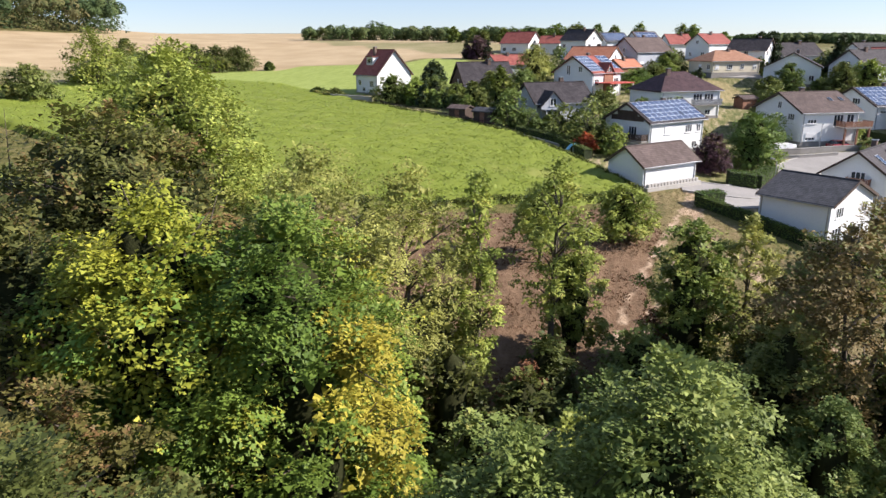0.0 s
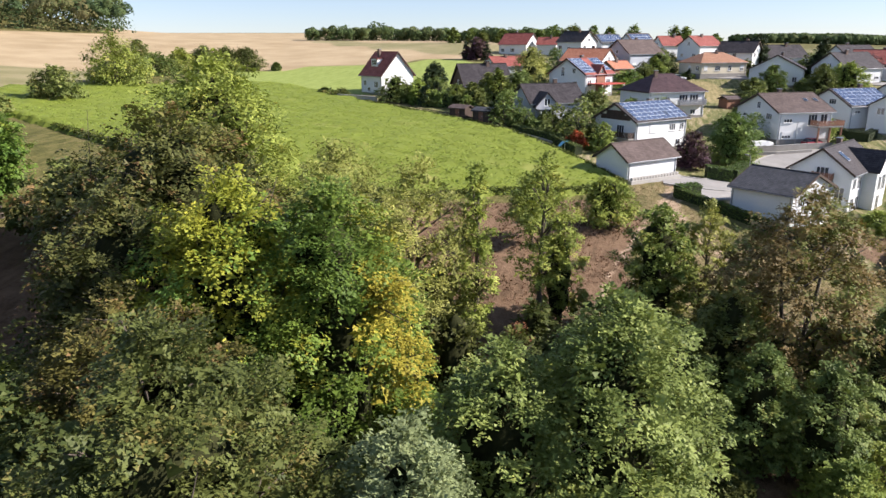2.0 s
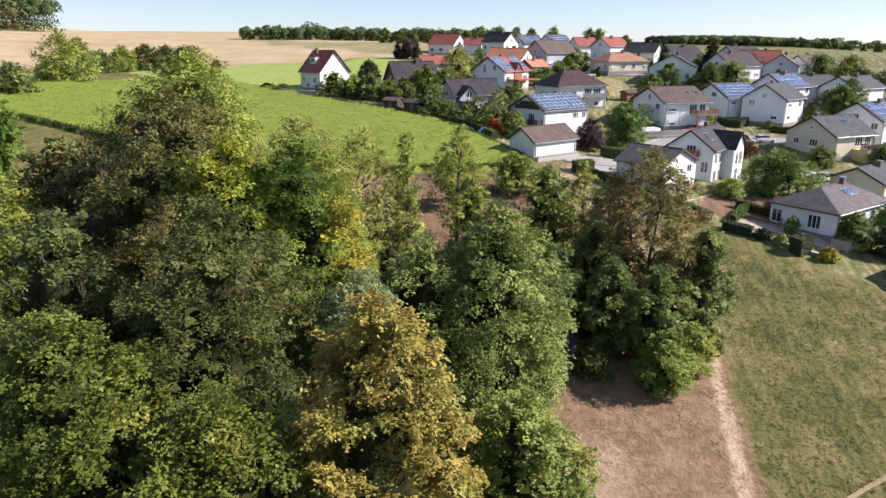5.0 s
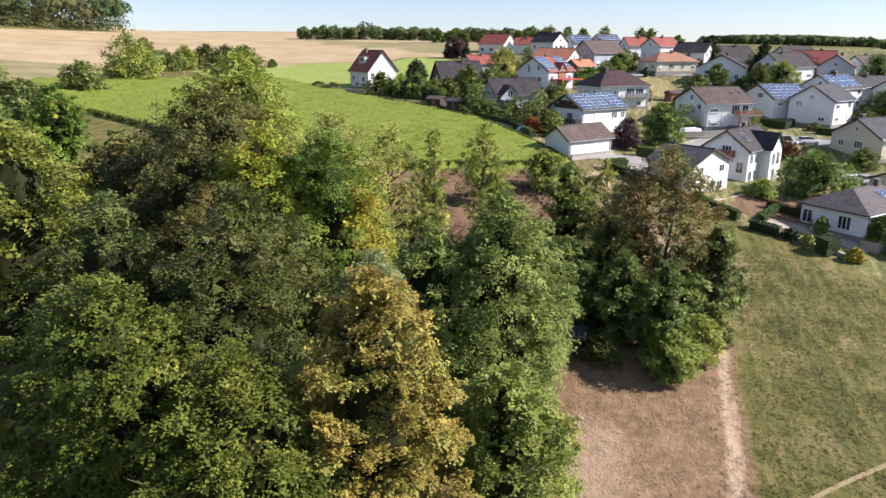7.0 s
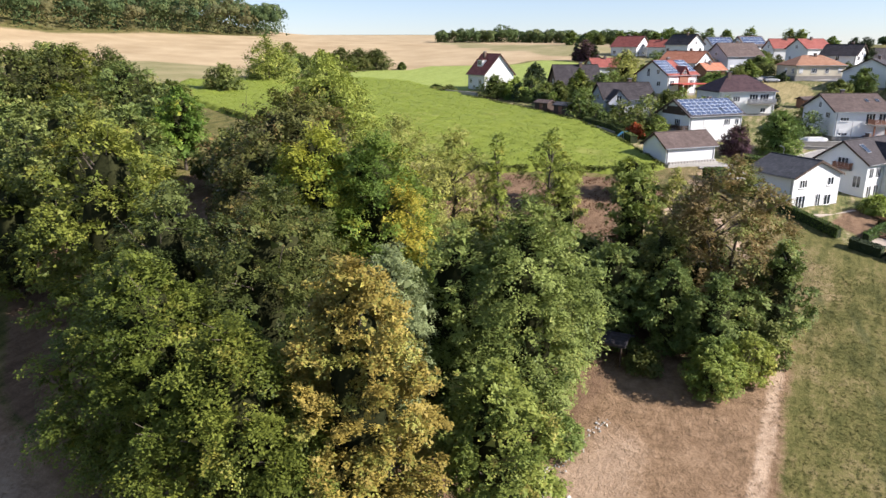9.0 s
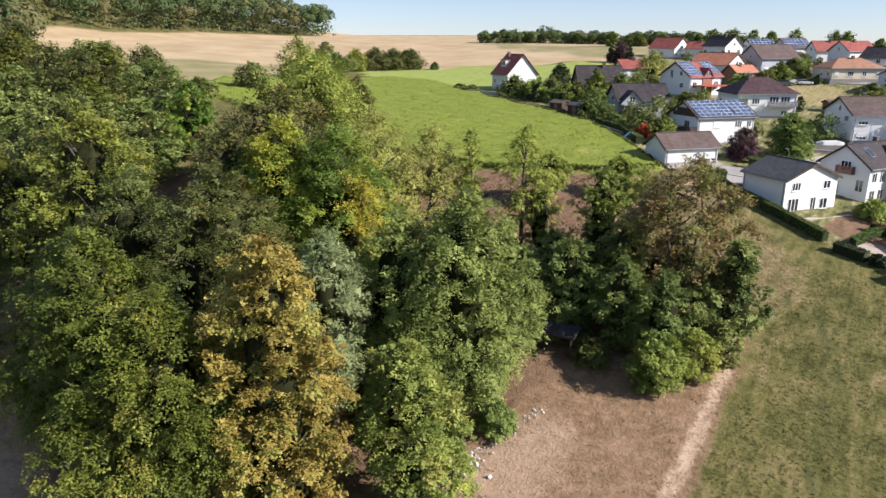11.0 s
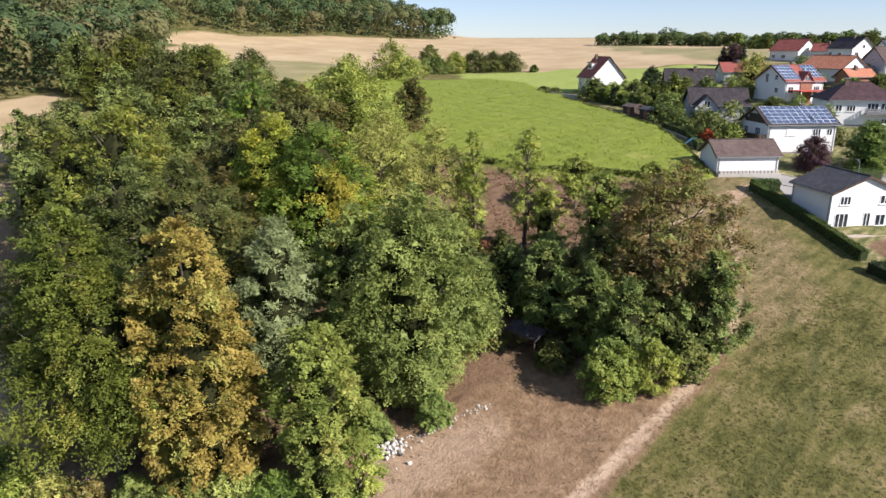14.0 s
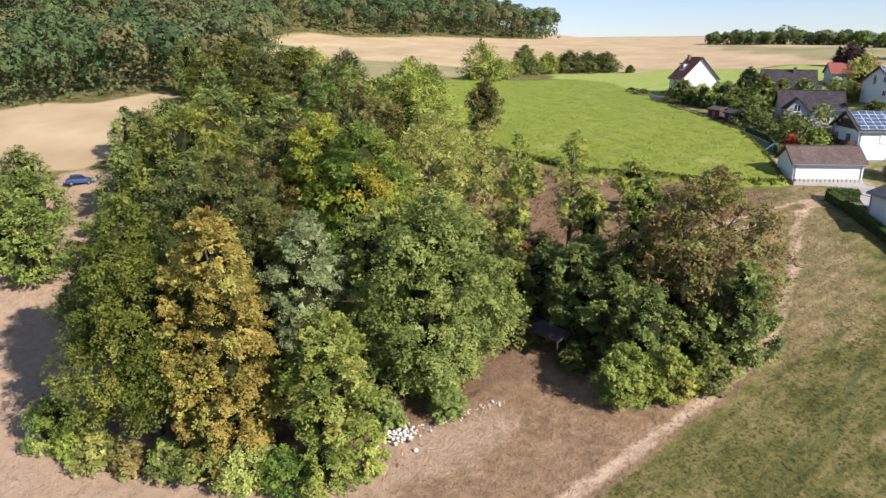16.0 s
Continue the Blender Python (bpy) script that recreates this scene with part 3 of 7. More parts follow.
tagged(new("ground", gm), "meadow, bare earth and stubble rolling to the horizon", "ground", kind="structure")


# ---- crop field: a knee-high dense green crop with tousled top and a ragged edge ----
def sway(x, y):
    """Low wavy ridges in the top of the crop."""
    a = np.sin((x * 0.35 + y * 0.94) * 1.25 + 1.6 * np.sin(x * 0.16) + 1.2 * np.sin(y * 0.13))
    b_ = np.sin((x * 0.8 - y * 0.3) * 0.9 + 1.5 * np.sin(y * 0.21))
    return 0.10 * a * (0.6 + 0.4 * b_) + 0.05 * b_ + 0.04 * np.sin(x * 0.31 + 1.7 * np.sin(y * 0.17))


def field_of_crop():
    rng = np.random.default_rng(11)
    m = foliage("crop_green", (0.175, 0.255, 0.036), (0.26, 0.35, 0.055), (0.31, 0.38, 0.085), 0.25, 0.1, 0.25, 0.6)
    fx, fy = np.arange(-94, 26, 0.8), np.arange(72, 178, 0.8)
    fX, fY = np.meshgrid(fx, fy)
    inside = poly_mask(fX, fY, CROP, 0.9)
    rows = sway(fX, fY)
    fZ = land(fX, fY) + np.where(inside > 0.3, 0.75 + rows + rng.normal(size=fX.shape) * 0.09, -0.4)
    k = np.arange(fX.size).reshape(fX.shape)
    q = np.stack([k[:-1, :-1], k[:-1, 1:], k[1:, 1:], k[1:, :-1]], -1).reshape(-1, 4)
    q = q[(inside.ravel()[q] > 0.02).any(1)]
    me = mesh_np("crop_canopy", np.stack([fX, fY, fZ], -1).reshape(-1, 3), q, m, True)
    ob = tagged(new("crop_field", me), "dense green knee-high crop on a sloping field", "crop field", kind="stuff")
    n = 80000
    w = rng.uniform(0, 1, (n * 3, 2))
    x, y = 26 - 120 * w[:, 0], 72 + 106 * w[:, 1] ** 1.5
    ok = poly_mask(x, y, CROP, 0.05) > 0.5
    x, y = x[ok][:n], y[ok][:n]
    p = np.stack([x, y, land(x, y) + 0.74 + sway(x, y) + rng.uniform(-0.08, 0.12, len(x))], 1)
    nr = rng.normal(size=p.shape) * 0.3 + np.array([0.2, -0.1, 0.9])
    v, f = leaf_faces(rng, p, nr, 0.34, -0.8, 0.5)
    part("crop_leaf", mesh_np("crop_leaf", v, f, m), None, ob)["kind"] = "stuff"
    # standing stalks along the lower edge
    edge = np.array([(-60, 98), (-38, 82), (-27, 75.5), (-1.4, 73.4), (6, 76.5), (16, 78), (23.5, 82.3), (17, 97), (10, 109), (-5, 124), (-17, 137)], float)
    pts = []
    for a, c in zip(edge[:-1], edge[1:]):
        cnt = int(np.linalg.norm(c - a) * 110)
        t = rng.uniform(0, 1, (cnt, 1))
        pts.append(a + t * (c - a) + rng.normal(size=(cnt, 2)) * 0.22)
    e = np.vstack(pts)
    p = np.stack([e[:, 0], e[:, 1], land(e[:, 0], e[:, 1]) + rng.uniform(0.1, 0.95, len(e))], 1)
    v, f = leaf_faces(rng, p, rng.normal(size=p.shape) + np.array([0, -0.6, 0.2]), 0.45, -1.2, 0.4)
    part("crop_edge", mesh_np("crop_edge", v, f, foliage("crop_edge_dry", (0.06, 0.09, 0.015), (0.2, 0.2, 0.06), None)), None, ob)["kind"] = "stuff"


field_of_crop()


def tussocks(name, label, poly, count, size, mat, seed, lift=0.1, clump=0.0, lie=0.0):
    """Scattered grass tufts of many blades."""
    rng = np.random.default_rng(seed)
    p = np.array(poly, float)
    lo, hi = p.min(0), p.max(0)
    w = rng.uniform(lo, hi, (count * 4, 2))
    ok = poly_mask(w[:, 0], w[:, 1], poly, 0.5) > rng.uniform(0.2, 0.8, len(w))
    if clump:
        ph = np.sin(w[:, 0] * 0.9 + 2 * np.sin(w[:, 1] * 0.31)) + np.sin(w[:, 1] * 0.7 + 2 * np.sin(w[:, 0] * 0.23))
        ok &= ph > clump - 1.5 * rng.uniform(0, 1, len(w))
    w = w[ok][:count]
    per = 5
    q = np.repeat(w, per, 0) + rng.normal(size=(len(w) * per, 2)) * size * 0.35
    pos = np.stack([q[:, 0], q[:, 1], land(q[:, 0], q[:, 1]) + lift * rng.uniform(0.5, 1.3, len(q))], 1)
    v, f = leaf_faces(rng, pos, rng.normal(size=pos.shape) * np.array([1, 1, 0.35]) * (1 - 0.6 * lie) + np.array([0, 0, lie]), size, -2.2, 0.3)
    tagged(new(name, mesh_np(name, v, f, mat)), label, "grass", kind="stuff")


MEADOW = [(31.5, 30), (33.5, 40), (40, 54), (47, 50), (56, 38), (70, 20), (60, -10), (20, -8), (25, 12), (28.5, 22)]
grass_green = foliage("grass_green", (0.070, 0.076, 0.020), (0.160, 0.150, 0.048), None, 0, 0.5, 0.25, 0.7)
grass_dry = foliage("grass_dry", (0.22, 0.165, 0.09), (0.38, 0.295, 0.175), None, 0, 0.5, 0.2, 0.8)
tussocks("meadow_grass", "short green meadow grass in tufts beside the track", MEADOW, 16000, 0.2, grass_green, 21, 0.03, lie=1.0)
tussocks("dry_grass", "straw-coloured dry grass on the bare earth", BARE, 5000, 0.2, grass_dry, 22, 0.04, 0.5, lie=0.8)
tussocks("verge_grass", "yellowed dry grass between copse and gardens", DRY, 3500, 0.2, grass_dry, 23, 0.05, lie=0.8)
tussocks("soil_weeds", "sparse brown weeds on the ploughed soil", SOIL, 4000, 0.22, M["rust"], 24, 0.05, 0.4)


# ---- roads ----
M["asphalt"] = surface("asphalt_pale", (0.22, 0.21, 0.2), (0.33, 0.315, 0.3), 0.9, 10, 0.5, 0.01)
M["kerb"] = surface("kerb_stone", (0.3, 0.29, 0.27), (0.42, 0.4, 0.37), 0.85, 9, 1, 0.01)
M["paving"] = surface("paving", (0.33, 0.27, 0.22), (0.47, 0.4, 0.33), 0.9, 7, 0.8, 0.01)


def strip(name, line, width, mat, lift, label, category, kerb=0.0):
    """A band laid on the land along a line, with thickness and, if asked, kerbs."""
    p = np.array(line, float)
    seg = np.hypot(*np.diff(p, axis=0).T)
    t = np.concatenate([[0], np.cumsum(seg)])
    s = np.arange(0, t[-1] + 0.01, 1.5)
    c = np.stack([np.interp(s, t, p[:, 0]), np.interp(s, t, p[:, 1])], 1)
    for _ in range(6):
        c[1:-1] = (c[:-2] + 2 * c[1:-1] + c[2:]) / 4
    d = np.gradient(c, axis=0)
    d /= np.linalg.norm(d, axis=1, keepdims=True)
    nrm = np.stack([-d[:, 1], d[:, 0]], 1)

    def band(o0, o1, top, low, nm, mt):
        cols = []
        for o, z in ((o0, low), (o0, top), ((o0 + o1) / 2, top), (o1, top), (o1, low)):
            q = c + nrm * o
            cols.append(np.stack([q[:, 0], q[:, 1], land(q[:, 0], q[:, 1]) + z], 1))
        v = np.stack(cols, 1)
        k = np.arange(v.shape[0] * 5).reshape(-1, 5)
        f = np.stack([k[:-1, :-1], k[1:, :-1], k[1:, 1:], k[:-1, 1:]], -1).reshape(-1, 4)
        return mesh_np(nm, v.reshape(-1, 3), f, mt)

    ob = tagged(new(name, band(-width / 2, width / 2, lift, -0.3, name, mat)), label, category, kind="structure")
    if kerb:
        for sgn in (-1, 1):
            a, b_ = sorted((sgn * width / 2, sgn * (width / 2 + 0.15)))
            part("kerb", band(a, b_, lift + kerb, -0.3, "kerb", M["kerb"]), None, ob)
    return ob


strip("road", [(30, 87.5), (38, 86), (46, 95), (55, 105), (66, 108.5), (80, 108), (95, 101), (118, 92), (150, 90)], 5.5, M["asphalt"], 0.12, "pale grey asphalt village street", "road", 0.1)
strip("road_upper", [(41, 181), (52, 184), (64, 188), (80, 183), (100, 170), (140, 160)], 5, M["asphalt"], 0.12, "pale upper village street", "road", 0.1)
strip("pavement", [(33, 82.5), (38, 84), (42, 88)], 7, M["asphalt"], 0.1, "worn asphalt turning area by the garage", "pavement")
M["dirt"] = surface("trodden_dirt", (0.2, 0.155, 0.08), (0.36, 0.28, 0.165), 0.95, 7, 1.2, 0.03)
strip("foot_path", PATH_LINE, 0.34, M["dirt"], 0.025, "thin trodden foot path across the meadow", "path")
strip("garden_path", [(46.5, 60.5), (50, 60.5), (53.5, 57), (56.5, 52.5)], 3.0, M["paving"], 0.08, "paved garden path beside the bungalow", "path")


# ---- the grove ----
def grow(name, x, y, h, r, shape, mat, label, seed, category="tree", **k):
    return plant(name, x, y, tree_meshes(seed, h, r, shape, M[mat], **k), label, category, turn=seed * 37 % 360)


grow("chestnut_tree", -0.7, 4.2, 21.3, 4.1, "egg", "gold", "tall horse chestnut with golden-brown autumn leaves", 1, base=0.05, clumps=230, leaves=52000, size=0.25, clump_r=0.25, slim=0.62, up=0.7)
grow("shade_tree", 6.8, 8.4, 13.2, 4.3, "round", "bright", "light green broadleaf tree at the corner of the grove", 2, base=0.16, clumps=80, leaves=17000, size=0.3, clump_r=0.27)
grow("locust_tree", 7.6, 20.9, 18.8, 6.0, "oval", "locust", "tall feathery grey-green locust tree, leafy to the ground", 3, base=0.02, clumps=230, leaves=46000, size=0.33, droop=0.7, slim=0.42, clump_r=0.23)
grow("willow_tree", -1.5, 14.2, 17.7, 3.9, "round", "willow", "silvery grey-green willow between darker trees", 4, base=0.2, clumps=95, leaves=20000, size=0.3, droop=0.8, slim=0.36, clump_r=0.27)
grow("locust_tree", 2.4, 19.6, 17.0, 5.2, "oval", "locust", "slender grey-green locust tree in the grove", 5, base=0.06, clumps=150, leaves=30000, size=0.3, droop=0.7, slim=0.42, clump_r=0.24)
# branches of the maple that turned first, in its own frame (it stands turned by 222 degrees)
MAPLE_TURN = []
for dx, dy, dz, rr in ((4.0, -1.6, 15.8, 2.7), (3.8, -2.4, 12.2, 2.2)):
    ca, sa = math.cos(radians(222)), math.sin(radians(222))
    MAPLE_TURN.append((dx * ca + dy * sa, -dx * sa + dy * ca, dz, rr))
grow("maple_tree", -6.2, 26.4, 21.2, 6.3, "dome", "maple", "green maple with branches turning bright yellow", 6, base=0.25, clumps=130, leaves=36000, size=0.27, clump_r=0.24, slim=0.75, turning=MAPLE_TURN)
grow("maple_tree", -11.2, 25.8, 21.4, 5.0, "dome", "maple_yellow", "maple with bright yellow autumn crown", 23, base=0.55, clumps=80, leaves=17000, size=0.27, clump_r=0.27, slim=0.75)
grow("linden_tree", -19.5, 40, 19.6, 9.8, "dome", "linden", "broad dark linden with browning crown", 7, base=0.2, clumps=130, leaves=23000, size=0.42, clump_r=0.2)
grow("ash_tree", -19.6, 50.5, 20.4, 10.0, "dome", "ash", "broad light green ash behind the linden", 8, base=0.06, clumps=190, leaves=36000, size=0.48, clump_r=0.22, slim=0.4, droop=0.6)
grow("aspen_tree", -8, 40.6, 18.0, 6.4, "oval", "feather", "thin feathery olive aspen in the grove", 9, base=0.1, clumps=150, leaves=25000, size=0.31, clump_r=0.25, inner=5, slim=0.35)
grow("aspen_tree", -2.4, 43.4, 16.2, 5.0, "oval", "feather", "thin feathery olive aspen in the grove", 10, base=0.06, clumps=130, leaves=18000, size=0.3, clump_r=0.25, inner=5, slim=0.35)
grow("oak_tree", -9.2, 12.2, 22.2, 7.2, "dome", "oak", "large dark green oak with dense crown", 11, base=0.12, clumps=190, leaves=54000, size=0.23, clump_r=0.2, slim=0.65)
grow("beech_tree", -7.4, 2.2, 18.2, 6.0, "dome", "beech", "dark beech with tiers of sunlit leaf sprays", 12, base=0.24, clumps=155, leaves=38000, size=0.26, clump_r=0.23, droop=0.9, up=0.9, inner=14)
grow("beech_tree", -14.4, 4.8, 20.2, 6.6, "dome", "beech", "tall beech with drooping sunlit branches", 13, base=0.3, clumps=155, leaves=38000, size=0.26, clump_r=0.22, droop=0.9, up=0.9, inner=14)
grow("oak_tree", -12.8, 18.2, 20.2, 5.4, "dome", "oak_olive", "olive-brown oak with rusty leaf tips", 22, base=0.14, clumps=130, leaves=36000, size=0.24, clump_r=0.21)
grow("oak_tree", -18.5, 14, 20.5, 6.6, "dome", "oak", "dark green oak with patchy crown", 14, base=0.14, clumps=120, leaves=19000, size=0.36, clump_r=0.2)
grow("hornbeam_tree", -27.5, 20.5, 21.8, 6.8, "dome", "limelight", "broad yellow-green hornbeam at the edge of the grove", 15, base=0.14, clumps=120, leaves=18000, size=0.38, clump_r=0.21)
grow("oak_tree", -17.5, 27.5, 20.0, 6.4, "dome", "linden", "dark oak with brown-tinged leaves", 16, base=0.16, clumps=120, leaves=22000, size=0.33, clump_r=0.22)
grow("hornbeam_tree", -35.5, 28, 19.6, 6.4, "dome", "limelight", "yellow-green hornbeam beyond the oaks", 17, base=0.16, clumps=90, leaves=11000, size=0.45, clump_r=0.23)
grow("maple_tree", -46, 61, 11.8, 4.8, "round", "maple", "small maple with orange-yellow patches", 18, base=0.2, clumps=70, leaves=8000, size=0.45, clump_r=0.26)
grow("ash_tree", -46, 38, 17, 6.4, "dome", "hornbeam", "dense green tree on the far side of the grove", 19, base=0.16, clumps=80, leaves=9000, size=0.5, clump_r=0.24)
grow("ash_tree", -48, 52, 12, 6.0, "dome", "hornbeam", "dense dark tree by the lower fields", 20, base=0.16, clumps=80, leaves=9000, size=0.5, clump_r=0.24)
grow("alder_tree", -36, 56, 8.5, 4.6, "dome", "hornbeam", "dark alder behind the grove", 21, base=0.16, clumps=70, leaves=8000, size=0.5, clump_r=0.25)
# copse by the clearing
grow("walnut_tree", 25.4, 39.2, 16.3, 6.8, "dome", "walnut", "walnut with sparse brown-green leaves and open branches", 31, base=0.12, clumps=130, leaves=24000, size=0.36, clump_r=0.22, slim=0.5, stems=2, inner=5)
grow("hazel_tree", 21.2, 46.4, 12.2, 2.7, "oval", "feather", "slim yellow-olive hazel behind the walnut", 53, base=0.1, clumps=55, leaves=7000, size=0.32, clump_r=0.3, inner=5)
grow("hazel_tree", 17.0, 45.5, 12.2, 3.7, "round", "bright", "green hazel tree behind the copse", 32, base=0.12, clumps=70, leaves=9500, size=0.34, clump_r=0.27)
grow("hornbeam_tree", 19.8, 31.8, 9.2, 2.9, "oval", "hornbeam", "young hornbeam at the edge of the clearing", 33, base=0.08, clumps=60, leaves=9000, size=0.28, clump_r=0.3)
grow("hornbeam_tree", 23.6, 30.6, 8.9, 3.0, "oval", "hornbeam", "young hornbeam beside the track", 34, base=0.08, clumps=60, leaves=9000, size=0.28, clump_r=0.3)
grow("hazel_bush", 23.2, 26.8, 5.2, 2.6, "dome", "bright", "bright green hazel bush at the edge of the clearing", 35, "bush", base=0.0, clumps=70, leaves=11000, size=0.25, clump_r=0.34, stems=3)
grow("thorn_bush", 26.4, 28.9, 4.6, 2.2, "dome", "ash", "olive thorn bush beside the track", 36, "bush", base=0.03, clumps=40, leaves=5000, size=0.24, clump_r=0.32, stems=3)
grow("hazel_tree", 30.0, 35.4, 10.3, 3.2, "dome", "hornbeam", "leaning green hazel beside the meadow", 37, base=0.05, clumps=60, leaves=9000, size=0.3, clump_r=0.28, stems=2)
grow("alder_tree", 14.6, 34.5, 9.6, 3.6, "dome", "hornbeam", "dark shaded alder in the copse", 38, base=0.1, clumps=60, leaves=8500, size=0.32, clump_r=0.28)
grow("alder_tree", 19.6, 36.5, 11.0, 3.6, "dome", "hornbeam", "dark alder in the middle of the copse", 39, base=0.1, clumps=60, leaves=8500, size=0.32, clump_r=0.28)
grow("elder_bush", 12.6, 41.5, 6.6, 3.4, "dome", "hornbeam", "dark elder bush in the copse", 40, "bush", base=0.03, clumps=50, leaves=6500, size=0.3, clump_r=0.3, stems=3)
for i, (x, y, h, r) in enumerate([(15.2, 32.6, 3.0, 2.4), (17.6, 29.2, 2.2, 1.9), (21, 33.4, 6.4, 2.8), (26.6, 33.8, 6.2, 2.8), (28.6, 31.8, 4.0, 2.0), (22.5, 37.2, 7.4, 3.2), (28.4, 38.6, 6.4, 3.0), (16.6, 38, 7.2, 3.0), (25, 44.5, 6, 3.2), (21.2, 42, 7.0, 3.2), (29.6, 42.6, 4.6, 2.4), (12.0, 36.5, 5.2, 2.4)]):
    grow("understory_bush", x, y, h, r, "dome", ("hornbeam", "oak", "hornbeam", "oak")[i % 4], "dark green undergrowth filling the copse", 160 + i, "bush", base=0.02, clumps=45, leaves=3200, size=0.33, clump_r=0.34, stems=3)
for i, (x, y, h, r) in enumerate([(-4, 9, 8, 3.6), (-20, 20, 9, 4), (-4, 16, 9, 3.6), (-12, 30, 9, 4), (-2, 26, 8, 3.4), (3.6, 16, 6, 2.6), (-16, 35, 9, 4), (-28, 30, 9, 4), (-25, 36, 10, 4.4), (-4, 32, 7, 3.4), (4.6, 27, 6.5, 3.2), (9.5, 29.5, 5, 2.8), (-11, 45, 8, 4), (-14, 53, 9, 4.2), (-28, 60, 8, 4), (4.8, 38, 6.0, 3.2), (0.4, 38.5, 7.5, 3.4), (9.8, 37.5, 6.5, 3.2), (7.4, 34, 6.5, 3.2), (6.6, 42, 5.5, 2.6), (-1.0, 48.5, 4.5, 2.8), (1.8, 32.5, 7.5, 3.4)]):
    grow("understory_bush", x, y, h, r, "dome", ("oak", "hornbeam", "ash", "oak")[i % 4], "shaded undergrowth among the trees of the grove", 180 + i, "bush", base=0.02, clumps=36, leaves=2000, size=0.46, clump_r=0.34, stems=2)
# slim trees on the ploughed strip
grow("birch_tree", 2.2, 44, 15.4, 1.9, "column", "ash", "slim ivy-clad tree on the brown soil", 41, base=0.1, clumps=60, leaves=7500, size=0.28, clump_r=0.45, inner=5)
grow("birch_tree", 7.9, 46.6, 15.6, 3.0, "oval", "ash", "slender sparse tree with bare lower branches", 42, base=0.3, clumps=60, leaves=6500, size=0.3, clump_r=0.3, inner=2)
grow("elder_bush", 9.6, 48.5, 8.8, 2.6, "round", "ash", "green elder beside the slender tree", 43, "bush", base=0.06, clumps=50, leaves=5500, size=0.3, clump_r=0.3, stems=2)
grow("apple_tree", 8.8, 62.5, 7.4, 3.0, "round", "ash", "round apple tree on the brown soil", 44, base=0.25, clumps=50, leaves=5500, size=0.32, clump_r=0.3)
grow("apple_tree", 17.9, 68.4, 5.9, 3.2, "dome", "ash", "low drooping apple tree on the brown soil", 45, base=0.12, clumps=50, leaves=6000, size=0.32, clump_r=0.3, droop=0.9)
grow("rowan_bush", 5.2, 40.5, 5.0, 1.8, "dome", "rust", "rust-brown withered bush on the soil", 46, "bush", base=0.05, clumps=30, leaves=2600, size=0.25, clump_r=0.35, stems=3)
grow("rowan_bush", 15.4, 47.5, 4.4, 1.8, "dome", "rust", "withered reddish bush by the track", 47, "bush", base=0.05, clumps=30, leaves=2400, size=0.25, clump_r=0.35, stems=3)
grow("field_tree", -28.2, 82.6, 10.6, 4.2, "oval", "linden", "small brownish tree at the corner of the crop field", 48, base=0.12, clumps=60, leaves=6500, size=0.4, clump_r=0.28)
grow("elder_bush", -14.5, 61, 5.5, 3.2, "dome", "feather", "olive bush at the edge of the crop", 49, "bush", base=0.03, clumps=40, leaves=4000, size=0.34, clump_r=0.3, stems=3)
grow("elder_bush", -7, 62, 5.0, 2.8, "dome", "ash", "yellow-green bush by the brown soil", 50, "bush", base=0.03, clumps=40, leaves=4000, size=0.34, clump_r=0.3, stems=3)
grow("elder_bush", -21, 66, 6.0, 3.4, "dome", "feather", "olive bush by the field corner", 51, "bush", base=0.03, clumps=40, leaves=4000, size=0.36, clump_r=0.3, stems=3)
# shrubs along the front of the grove
for i, (x, y, h, r, mt, lb) in enumerate([
        (-16.2, -2.6, 4.6, 2.5, "bright", "yellow-green shrub at the edge of the bare field"), (-13.0, -2.4, 3.0, 2.0, "ash", "low yellow-green shrub on bare ground"),
        (-10.2, -1.8, 2.9, 2.0, "feather", "low olive shrub with brown tips"), (-7.4, -0.8, 2.7, 1.8, "walnut", "low browning shrub at the grove edge"),
        (-4.2, 0.8, 3.2, 1.9, "locust", "grey-green shrub under the chestnut"), (-0.6, 2.6, 4.0, 2.6, "locust", "large grey-green shrub under the chestnut"),
        (2.6, 3.6, 4.2, 2.5, "feather", "olive shrub with dry twigs"), (5.6, 4.9, 3.6, 2.3, "hedge", "deep green shrub at the corner of the grove"),
        (8.4, 6.6, 4.6, 2.4, "bright", "bright green shrub at the corner of the grove"), (9.4, 9.0, 6.2, 2.0, "ash", "thin yellow-green tall shrub by the stones"),
        (7.6, 14.6, 2.4, 1.5, "locust", "low grey-green shrub by the stones"), (11.0, 18.0, 3.0, 1.8, "locust", "low drooping shrub at the edge of the clearing")]):
    grow("shrub", x, y, h * 0.95, r * 1.02, "dome", mt, lb, 60 + i, "shrub", base=0.02, clumps=36, leaves=5200, size=0.23, clump_r=0.34, stems=3)

